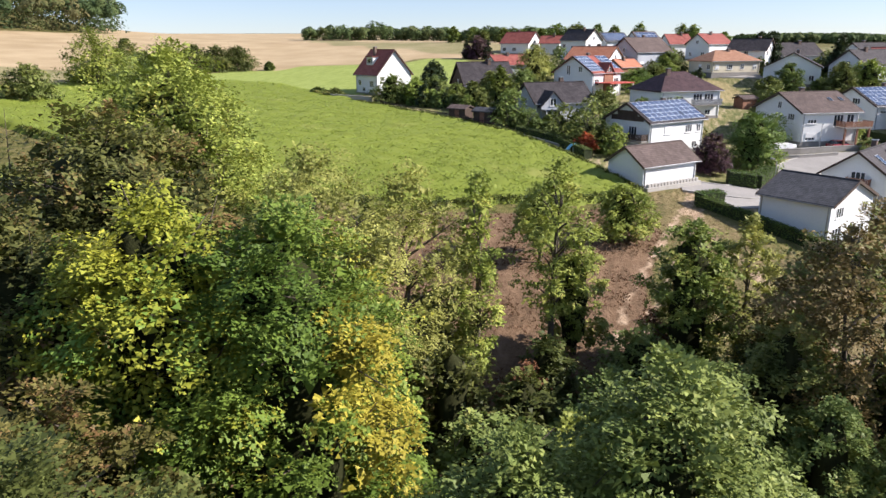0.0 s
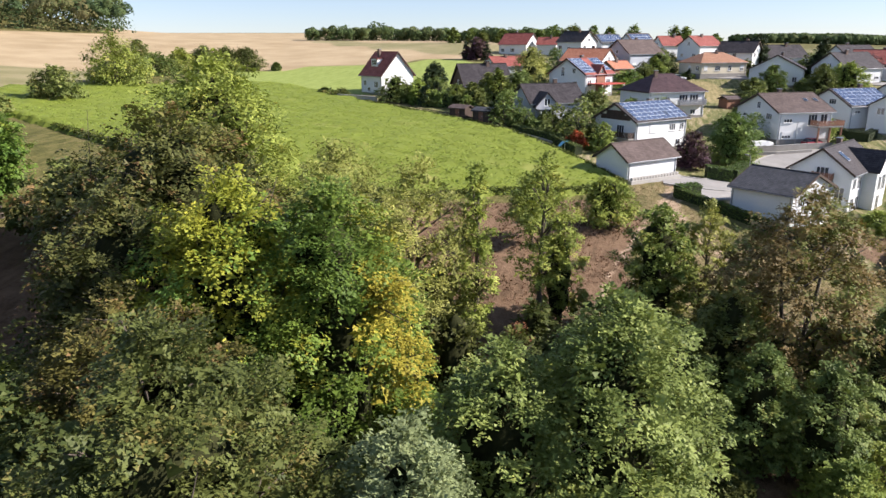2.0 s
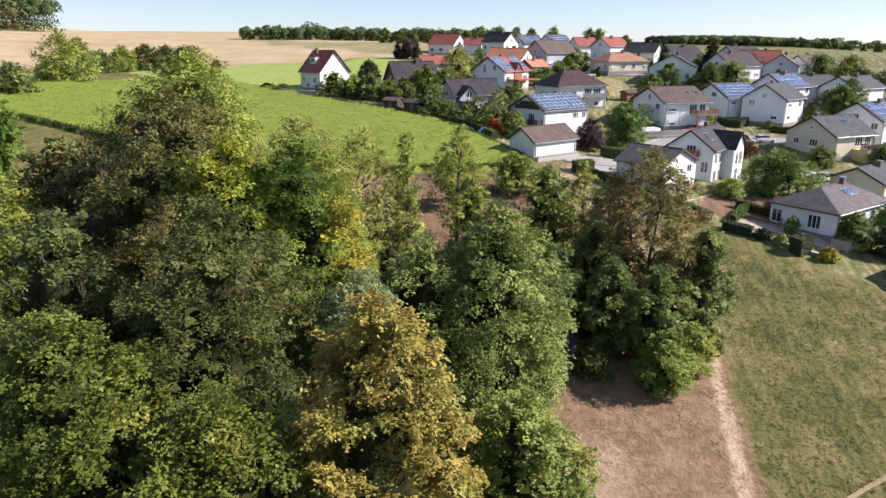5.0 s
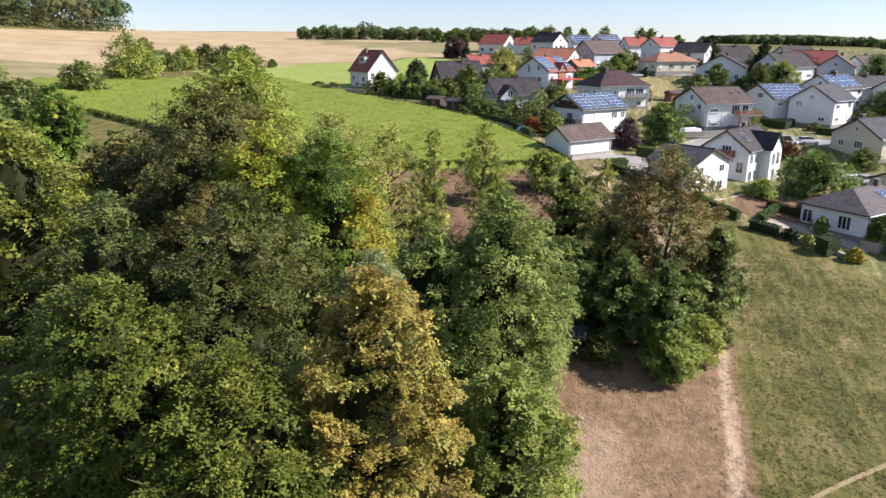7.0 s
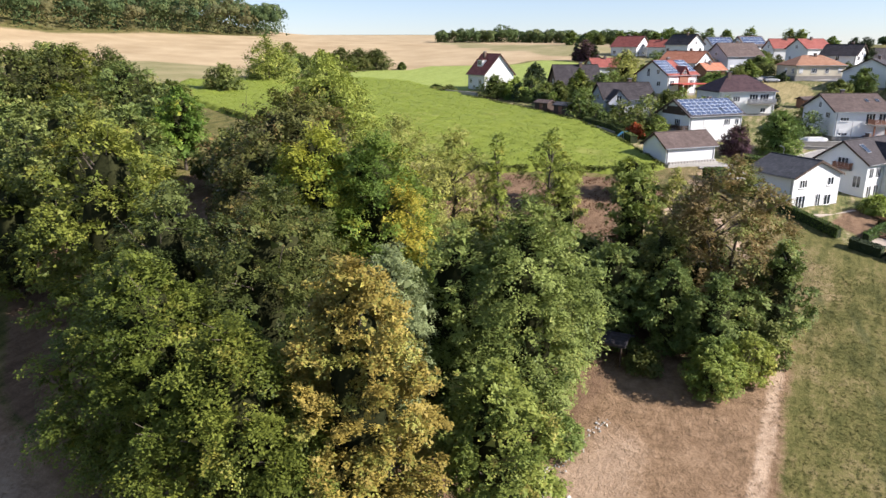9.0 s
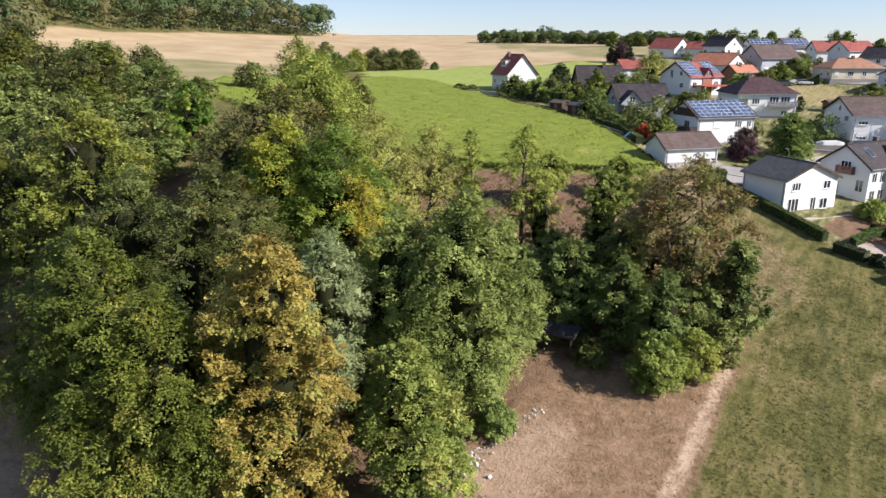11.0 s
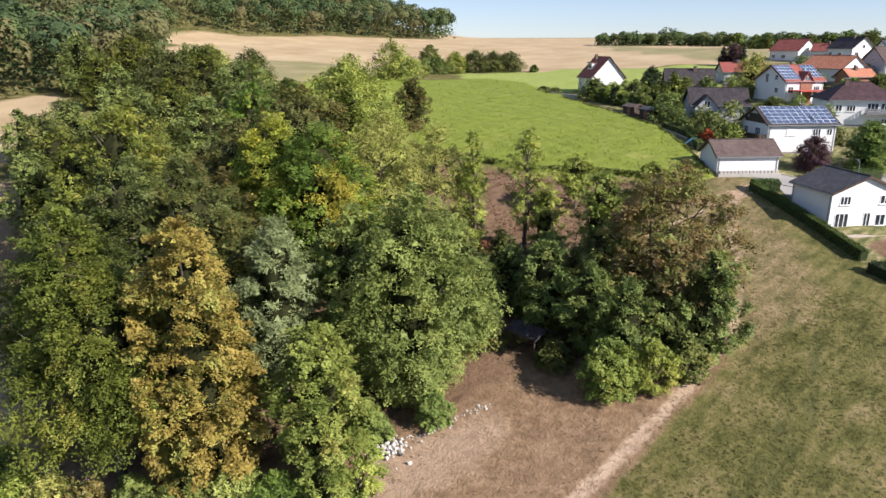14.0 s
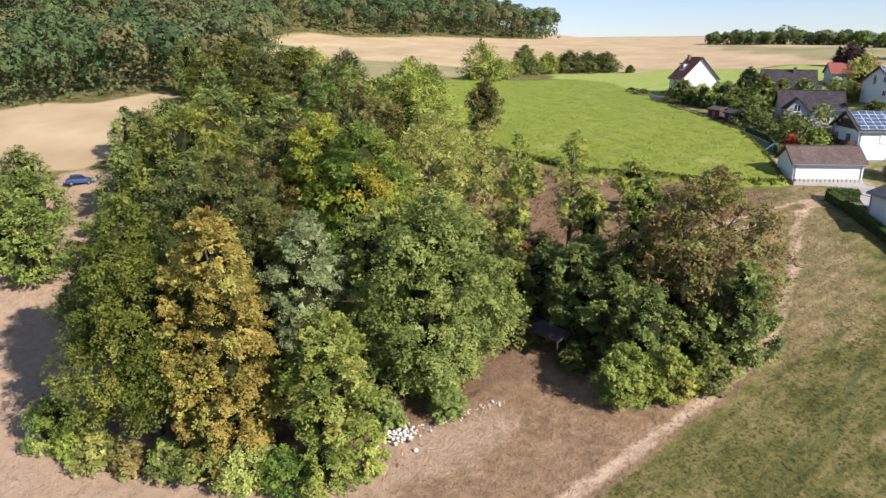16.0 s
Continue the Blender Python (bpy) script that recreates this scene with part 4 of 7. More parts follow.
# ---- trees along the field boundary ----
for i, (x, y, h, r, mt, lb) in enumerate([
        (-75, 152, 12.0, 6.6, "ash", "large round pale green tree on the field boundary"), (-96, 213, 8, 4.4, "hornbeam", "round dark tree in the stubble"),
        (-74, 125, 6.6, 5.0, "hornbeam", "dark round bush on the field boundary"), (-79, 162, 6.5, 6.8, "hornbeam", "bush filling the field hedgerow"), (-82, 174, 5.4, 5.9, "ash", "pale bush in the field hedgerow"),
        (-80, 187, 6.0, 5.9, "hornbeam", "bush filling the field hedgerow"), (-77, 197, 7.0, 5.1, "ash", "pointed green tree in the field hedgerow"), (-72, 203, 7.4, 6.2, "oak", "dark tree in the field hedgerow"),
        (-67, 208, 7.2, 5.9, "oak", "dark tree in the field hedgerow"), (-62, 211, 6.8, 5.7, "oak", "dark tree at the end of the hedgerow"), (-53, 212, 2.4, 1.7, "hornbeam", "lone bush at the corner of the field"),
        (-133, 138, 7.0, 5.8, "feather", "hazy olive tree by the fallow field"), (-104, 124, 8.6, 5.6, "oak", "dark broad tree by the fallow field"), (-97, 116, 6.0, 5.0, "hornbeam", "green tree below the fallow field"),
        (-84, 104, 6.5, 5.0, "beech", "green tree behind the crop field"), (-113, 116, 6.5, 5.5, "hornbeam", "green tree below the fallow field"),
        (-75, 105, 4.6, 4.2, "hornbeam", "dark bush at the lower corner of the crop")]):
    grow("boundary_tree", x, y, h, r, "dome", mt, lb, 90 + i, base=0.0, clumps=70, leaves=4200, size=0.66, inner=8, clump_r=0.36, stems=2)
# grove seen over the lower stubble
for i, (x, y, h, r, mt) in enumerate([(-52, 66, 10.5, 5.5, "hornbeam"), (-95, 96, 13, 6.5, "hornbeam"), (-106, 86, 14, 6.5, "beech"), (-116, 98, 15, 7, "oak"), (-118, 82, 14, 6.5, "hornbeam"), (-100, 74, 12, 6, "beech"), (-90, 80, 13, 6, "oak"), (-80, 62, 12, 5.5, "hornbeam"), (-110, 106, 9, 6, "hornbeam"), (-62, 58, 12, 6, "beech"), (-62, 78, 8.5, 6, "oak"), (-72, 86, 10.5, 6.5, "hornbeam"), (-58, 46, 13, 5.5, "hornbeam"),
                                  (-74, 70, 14, 6, "oak"), (-86, 90, 13, 6, "beech")]):
    grow("grove_tree", x, y, h, r, "dome", mt, "dense green tree in the belt behind the grove", 120 + i, base=0.08, clumps=60, leaves=4200, size=0.64, clump_r=0.28)
for i, (x, y, h, r, mt) in enumerate([(-78, 42, 9, 4.2, "hornbeam"), (-71, 20, 9.5, 4.6, "hornbeam"), (-62, 17, 9, 5, "lime"), (-54, 10, 11, 5.2, "lime"), (-47, 10.5, 10, 4.6, "lime"), (-56, 33, 12, 5.5, "beech"), (-53.5, 27, 11, 5, "hornbeam"), (-45, 27, 13, 5.5, "beech"), (-66, 38, 11, 5.5, "hornbeam"), (-74, 47, 10, 5, "hornbeam")]):
    grow("verge_tree", x, y, h, r, "dome", mt, "green tree beside the lower field track", 140 + i, base=0.06, clumps=55, leaves=4600, size=0.48, clump_r=0.28)


# ---- woods far off ----
def woods(name, label, spots, mat, seed, leaves=320, size=1.5):
    """Many small crowns massed into a wood; every crown has its own tint."""
    rng = np.random.default_rng(seed)
    vs, fs, tint, o = [], [], [], 0
    for x, y, h, r in spots:
        z = gz(x, y)
        blobs = 9
        u = rng.normal(size=(blobs, 3))
        u[:, 2] = np.abs(u[:, 2]) * 0.9 - 0.25
        u /= np.linalg.norm(u, axis=1, keepdims=True)
        mid = np.array([x, y, z + h * 0.6]) + u * np.array([r, r, h * 0.38]) * 0.62
        own = rng.integers(0, blobs, leaves)
        d = rng.normal(size=(leaves, 3)) + u[own] * 0.9
        d[:, 2] += 0.35
        d /= np.linalg.norm(d, axis=1, keepdims=True)
        p = mid[own] + d * np.array([r, r, r * 0.85]) * (0.5 * rng.uniform(0.85, 1.05, leaves))[:, None]
        low = rng.uniform(size=leaves) < 0.16
        p[low, 2] = z + rng.uniform(0.3, h * 0.4, low.sum())
        p[:, 2] = np.maximum(p[:, 2], z + 0.3)
        v, f = leaf_faces(rng, p, d + rng.normal(size=d.shape) * 0.12, size, 0.3, 0.95)
        vs.append(v)
        fs.append(f + o)
        tint.append(np.full(len(v), rng.uniform()))
        o += len(v)
    me = mesh_np(name, np.vstack(vs), np.vstack(fs), mat)
    a = me.attributes.new("tint", "FLOAT", "POINT")
    a.data.foreach_set("value", np.concatenate(tint).astype(np.float32))
    return tagged(new(name, me), label, "woods", kind="stuff")


def woods_material(name, stops):
    m, n, l, b = nodes_of(name)
    a = n.new("ShaderNodeAttribute")
    a.attribute_name = "tint"
    isl = n.new("ShaderNodeNewGeometry").outputs["Random Per Island"]
    f = maths(n, l, "ADD", maths(n, l, "MULTIPLY", a.outputs["Fac"], 0.88), maths(n, l, "MULTIPLY", isl, 0.12))
    c = ramp(n, l, f, stops)
    l.new(c, b.inputs["Base Color"])
    b.inputs["Roughness"].default_value = 0.8
    b.inputs["Specular IOR Level"].default_value = 0.1
    tr = n.new("ShaderNodeBsdfTranslucent")
    l.new(c, tr.inputs["Color"])
    ms = n.new("ShaderNodeMixShader")
    ms.inputs[0].default_value = 0.2
    l.new(b.outputs[0], ms.inputs[1])
    l.new(tr.outputs[0], ms.inputs[2])
    l.new(ms.outputs[0], n["Material Output"].inputs["Surface"])
    return m


WOOD = woods_material("woodland_leaves", [(0.0, (0.048, 0.076, 0.036)), (0.35, (0.074, 0.112, 0.044)), (0.6, (0.112, 0.144, 0.053)), (0.8, (0.146, 0.130, 0.058)), (1.0, (0.056, 0.092, 0.045))])
rw = random.Random(3)
spots = []
WOOD_EDGE = [(-124, 88), (-131, 64), (-142, 48), (-160, 38), (-260, 10), (-440, 20), (-460, 320), (-330, 430), (-200, 424), (-166, 362), (-214, 274), (-240, 216), (-174, 148), (-148, 127), (-128, 112)]
we = np.array([[rw.uniform(-460, -124), rw.uniform(10, 430)] for _ in range(11000)])
inside = poly_mask(we[:, 0], we[:, 1], WOOD_EDGE, 0.5) > 0.5
taken = []
for (x, y) in we[inside]:
    if all((x - a) ** 2 + (y - b_) ** 2 > 58 for a, b_ in taken):
        taken.append((x, y))
for x, y in [q for q in taken if q[0] > -400]:
    spots.append((x, y, rw.uniform(13, 20), rw.uniform(5.0, 7.4)))
woods("hillside_woods", "mixed green and browning woods covering the hillside", spots, WOOD, 31, 420, 1.2)
far_spots = []
for i in range(110):
    t = i / 109
    far_spots.append((-72 + 135 * t + rw.uniform(-3, 3), 366 - 6 * t + 14 * math.sin(5 * t) + rw.uniform(-6, 6), rw.uniform(3.5, 7.5) * (1.5 if 0.24 < t < 0.3 else 1), rw.uniform(3, 5)))
HEDGEROW = woods_material("hedgerow_leaves", [(0.0, (0.062, 0.092, 0.036)), (0.5, (0.100, 0.140, 0.050)), (1.0, (0.120, 0.135, 0.054))])
woods("ridge_hedgerow", "row of green trees along the ridge of the stubble", far_spots, HEDGEROW, 32, 260, 1.0)
far_spots = []
for i in range(260):
    t = rw.uniform(0, 1)
    far_spots.append((238 + 110 * t + rw.uniform(-6, 6), 548 - 36 * t + rw.uniform(-4, 40), (2.4 + 2.8 * math.sin(math.pi * min(1, t * 0.85 + 0.12)) ** 0.6) * rw.uniform(0.85, 1.1), rw.uniform(5, 8)))
for i in range(120):
    far_spots.append((rw.uniform(380, 900), rw.uniform(620, 800), rw.uniform(5, 9), rw.uniform(6, 10)))
woods("horizon_woods", "low dark woods on the horizon beyond the village", far_spots, HEDGEROW, 33, 150, 2.6)
for i, (x, y, h, r) in enumerate([(3, 318, 6.6, 3.0), (11, 318, 5.8, 3.3), (16, 318, 4.8, 3.6), (25, 317, 5.7, 3.6), (33, 317, 5.6, 3.8), (41, 311, 6.1, 3.6), (46, 300, 8.3, 4.3), (54, 299, 9.0, 4.8), (62, 297, 8.7, 4.0), (69, 296, 8.5, 3.4),
                               (76, 284, 9.9, 4.0), (85, 261, 10.1, 4.0), (89, 260, 9.6, 3.6), (99, 257, 6.8, 3.6), (227, 327, 5.1, 2.4), (230, 325, 7.0, 2.4), (234, 323, 5.4, 2.4), (238, 320, 5.0, 3.1), (244, 316, 5.6, 1.7), (249, 312, 6.7, 2.4)]):
    grow("crest_tree", x, y, h, r, "dome", ("lime", "hornbeam", "hornbeam")[i % 3], "round green tree on the skyline of the village", 230 + i, base=0.02, clumps=50, leaves=1500, size=1.05, clump_r=0.4, inner=6)


# ---- houses ----
M["render_white"] = surface("white_render", (0.68, 0.69, 0.69), (0.77, 0.775, 0.775), 0.85, 5, 0.35, 0.006, spec=0.2)
M["render_cream"] = surface("cream_render", (0.55, 0.5, 0.38), (0.68, 0.62, 0.49), 0.85, 5, 0.35, 0.006, spec=0.2)
M["render_yellow"] = surface("yellow_render", (0.5, 0.42, 0.2), (0.62, 0.54, 0.28), 0.85, 5, 0.35, 0.006, spec=0.2)
M["render_grey"] = surface("grey_render", (0.36, 0.38, 0.42), (0.47, 0.49, 0.53), 0.85, 5, 0.35, 0.006, spec=0.2)
M["plinth"] = surface("plinth_grey", (0.2, 0.19, 0.18), (0.32, 0.3, 0.28), 0.9, 6, 0.8, 0.01)
M["tile_brown"] = roofing("tile_brown", (0.080, 0.057, 0.050), (0.145, 0.106, 0.094))
M["tile_anthracite"] = roofing("tile_anthracite", (0.04, 0.041, 0.047), (0.085, 0.086, 0.096))
M["tile_mauve"] = roofing("tile_mauve", (0.08, 0.068, 0.07), (0.15, 0.13, 0.135))
M["tile_dark"] = roofing("tile_dark", (0.028, 0.024, 0.026), (0.07, 0.06, 0.064))
M["tile_maroon"] = roofing("tile_maroon", (0.042, 0.022, 0.026), (0.09, 0.05, 0.054))
M["tile_red"] = roofing("tile_red", (0.22, 0.058, 0.046), (0.36, 0.118, 0.095))
M["tile_orange"] = roofing("tile_orange", (0.36, 0.135, 0.075), (0.50, 0.225, 0.14))
M["tile_tan"] = roofing("tile_tan", (0.27, 0.135, 0.08), (0.40, 0.22, 0.14))
M["timber_dark"] = surface("timber_dark", (0.035, 0.022, 0.016), (0.09, 0.06, 0.045), 0.75, 7, 1.5, 0.01)
M["timber_red"] = surface("timber_reddish", (0.18, 0.08, 0.05), (0.32, 0.16, 0.1), 0.75, 7, 1.5, 0.01)
M["white_trim"] = surface("white_trim", (0.68, 0.68, 0.68), (0.8, 0.8, 0.8), 0.5, 8, 1, 0.002)
M["brick"] = surface("chimney_brick", (0.09, 0.07, 0.065), (0.2, 0.13, 0.1), 0.9, 8, 1, 0.01)
M["metal"] = surface("zinc_grey", (0.3, 0.31, 0.33), (0.45, 0.46, 0.48), 0.4, 6, 1, 0.002, 0.8)
M["red_awning"] = surface("awning_red", (0.33, 0.05, 0.035), (0.46, 0.085, 0.06), 0.7, 4, 0.8, 0.004)


def glassy(name, col, rough, coat=0.6):
    m, n, l, b = nodes_of(name)
    co = n.new("ShaderNodeTexCoord").outputs["Object"]
    l.new(ramp(n, l, noise_tex(n, l, co, 0.8), [(0.35, col), (0.65, tuple(v * 1.7 for v in col))]), b.inputs["Base Color"])
    b.inputs["Roughness"].default_value = rough
    b.inputs["Coat Weight"].default_value = coat
    b.inputs["Coat Roughness"].default_value = 0.04
    return m


M["glass"] = glassy("window_glass", (0.02, 0.026, 0.034), 0.06)
M["solar_cell"] = glassy("solar_cells", (0.045, 0.064, 0.115), 0.18, 1.0)
M["solar_frame"] = surface("solar_frame", (0.62, 0.64, 0.66), (0.74, 0.76, 0.78), 0.4, 6, 1, 0.001, 0.1)


def roof_bm(L, W, eave, ridge, hip=0.0, thick=0.2):
    """Two pitched slabs with eaves (hip: how far the ridge ends draw in), with courses mapped up the slope."""
    bm = bmesh.new()
    uv = bm.loops.layers.uv.new("UVMap")
    a, h = L / 2, W / 2

    def slab(pts):
        up = [bm.verts.new(p) for p in pts]
        dn = [bm.verts.new((p[0], p[1], p[2] - thick)) for p in pts]
        fs = [bm.faces.new(up), bm.faces.new(dn[::-1])]
        k = len(pts)
        for i in range(k):
            fs.append(bm.faces.new((up[i], dn[i], dn[(i + 1) % k], up[(i + 1) % k])))
        e0, e1 = Vector(pts[0]), Vector(pts[1])
        ud = (e1 - e0).normalized()
        nn = fs[0].normal if fs[0].normal.length else Vector((0, 0, 1))
        fs[0].normal_update()
        vd = fs[0].normal.cross(ud)
        for f in fs:
            for lp in f.loops:
                d = lp.vert.co - e0
                lp[uv].uv = (d.dot(ud), d.dot(vd))

    r = a - hip
    slab([(-a, -h, eave), (a, -h, eave), (r, 0, ridge), (-r, 0, ridge)])
    slab([(a, h, eave), (-a, h, eave), (-r, 0, ridge), (r, 0, ridge)])
    if hip:
        slab([(a, -h, eave), (a, h, eave), (r, 0, ridge)])
        slab([(-a, h, eave), (-a, -h, eave), (-r, 0, ridge)])
    return bm


def body_bm(L, W, low, eave, ridge, hip=False):
    """Walls with gables up to the roof."""
    bm = bmesh.new()
    a, h = L / 2, W / 2
    v = [bm.verts.new(p) for p in ((-a, -h, low), (a, -h, low), (a, h, low), (-a, h, low), (-a, -h, eave), (a, -h, eave), (a, h, eave), (-a, h, eave))]
    bm.faces.new((v[0], v[1], v[5], v[4]))
    bm.faces.new((v[2], v[3], v[7], v[6]))
    bm.faces.new((v[3], v[2], v[1], v[0]))
    if hip:
        bm.faces.new((v[1], v[2], v[6], v[5]))
        bm.faces.new((v[3], v[0], v[4], v[7]))
        bm.faces.new((v[4], v[5], v[6], v[7]))
    else:
        p, q = bm.verts.new((-a, 0, ridge)), bm.verts.new((a, 0, ridge))
        bm.faces.new((v[1], v[2], v[6], q, v[5]))
        bm.faces.new((v[3], v[0], v[4], p, v[7]))
        bm.faces.new((v[4], v[5], q, p))
        bm.faces.new((v[6], v[7], p, q))
    return bm


SIDES = {"f": (0, -1), "b": (0, 1), "l": (-1, 0), "r": (1, 0)}


def wall_pose(side, Lb, Wb, u, z):
    """Frame on a wall: x along it (to the right seen from outside), -y out of it, z up."""
    if side == "f":
        return pose(u, -Wb / 2, z)
    if side == "b":
        return pose(-u, Wb / 2, z, 0, 0, 180)
    if side == "r":
        return pose(Lb / 2, u, z, 0, 0, 90)
    return pose(-Lb / 2, -u, z, 0, 0, -90)


SHARED = {}


def shared(key, make, material):
    """One mesh for all alike pieces."""
    if key not in SHARED:
        bm = make()
        me = bpy.data.meshes.new(key[0])
        bm.to_mesh(me)
        bm.free()
        me.materials.append(material)
        SHARED[key] = me
    return SHARED[key]


def ring_bm(w, h, t, y0, y1):
    """A closed rectangular frame."""
    bm = bmesh.new()
    a = []
    for y in (y0, y1):
        for s in (0.0, t):
            a.append([bm.verts.new((x * (w / 2 - s), y, z * (h / 2 - s))) for x, z in ((-1, -1), (1, -1), (1, 1), (-1, 1))])
    o0, i0, o1, i1 = a
    for k in range(4):
        q = (k + 1) % 4
        for f in ((o0[k], o0[q], i0[q], i0[k]), (o1[q], o1[k], i1[k], i1[q]), (o0[q], o0[k], o1[k], o1[q]), (i0[k], i0[q], i1[q], i1[k])):
            bm.faces.new(f)
    return bm


def window(parent, m, w, h, bars=1, shutter=0.0):
    t = 0.09
    tm = M["white_trim"]
    ob = part("window", shared(("window", w, h), lambda: ring_bm(w, h, t, -0.05, 0.03), tm), None, parent)
    ob.matrix_local = m
    part("pane", shared(("pane", w, h), lambda: box_bm(-w / 2 + t, w / 2 - t, -0.018, 0.02, -h / 2 + t, h / 2 - t), M["glass"]), None, ob)
    for i in range(bars):
        g_ = part("glazing_bar", shared(("glazing_bar", h), lambda: box_bm(-0.045, 0.045, -0.046, -0.02, -h / 2 + t, h / 2 - t), tm), None, ob)
        g_.location.x = -w / 2 + w * (i + 1) / (bars + 1)
    part("sill", shared(("sill", w, h), lambda: box_bm(-w / 2 - 0.08, w / 2 + 0.08, -0.14, 0.03, -h / 2 - 0.06, -h / 2 - 0.003), tm), None, ob)
    if shutter:
        part("shutter", shared(("shutter", w, h, shutter), lambda: box_bm(-w / 2 + 0.05, w / 2 - 0.05, -0.075, -0.048, h / 2 - h * shutter, h / 2 - 0.02), tm), None, ob)
    return ob


def railing(parent, m, length, depth, mat, slats=True, height=0.95):
    """Balcony: slab, top rail and boards on three sides."""
    b = part("balcony", box_bm(-length / 2, length / 2, -depth, 0.02, -0.2, 0.0), M["plinth"], parent)
    b.matrix_local = m
    bm = bmesh.new()
    add_box(bm, -length / 2, length / 2, -depth, -depth + 0.08, height - 0.08, height)
    for s in (-1, 1):
        x = s * (length / 2 - 0.04)
        add_box(bm, x - 0.04, x + 0.04, -depth + 0.09, 0, height - 0.08, height)
    part("rail", bm, mat, b)
    k = int(length / 0.2)
    board = shared(("rail_board", height, mat.name), lambda: box_bm(-0.07, 0.07, -0.02, 0.02, 0.05, height - 0.1), mat)
    for i in range(k):
        part("rail_board", board, None, b).location = (-length / 2 + (i + 0.5) * length / k, -depth + 0.04, 0)
    for s in (-1, 1):
        for i in range(int(depth / 0.2)):
            q = part("rail_board", board, None, b)
            q.location = (s * (length / 2 - 0.04), -depth + 0.15 + i * 0.2, 0)
            q.rotation_euler.z = math.pi / 2
    return b


def slope_pose(side, u, t, L, W, eave, ridge):
    """On a roof slope: t from 0 at the eave to 1 at the ridge."""
    h = W / 2
    ang = math.atan2(ridge - eave, h)
    s = -1 if side == "f" else 1
    m = Matrix.Translation((u, s * h * (1 - t), eave + (ridge - eave) * t))
    return m @ (Matrix.Rotation(ang, 4, "X") if side == "f" else Matrix.Rotation(math.pi, 4, "Z") @ Matrix.Rotation(ang, 4, "X"))


SOLAR = {}


def solar(parent, side, L, W, eave, ridge, cols, rows, u0, u1, t0, t1):
    sl = math.hypot(W / 2, ridge - eave)
    pw, ph = (u1 - u0) / cols, (t1 - t0) * sl / rows
    key = (round(pw, 2), round(ph, 2))
    if key not in SOLAR:
        f = bmesh.new()
        add_box(f, -pw / 2 + 0.015, pw / 2 - 0.015, -ph / 2 + 0.015, ph / 2 - 0.015, 0.05, 0.09)
        fm_ = bpy.data.meshes.new("solar_panel")
        f.to_mesh(fm_)
        f.free()
        fm_.materials.append(M["solar_frame"])
        c = bmesh.new()
        add_box(c, -pw / 2 + 0.045, pw / 2 - 0.045, -ph / 2 + 0.045, ph / 2 - 0.045, 0.086, 0.094)
        cm = bpy.data.meshes.new("cell_sheet")
        c.to_mesh(cm)
        c.free()
        cm.materials.append(M["solar_cell"])
        SOLAR[key] = (fm_, cm)
    for i in range(cols):
        for j in range(rows):
            p = part("solar_panel", SOLAR[key][0], None, parent)
            p.matrix_local = slope_pose(side, u0 + (i + 0.5) * pw, t0 + (t1 - t0) * (j + 0.5) / rows, L, W, eave, ridge)
            part("cell_sheet", SOLAR[key][1], None, p)


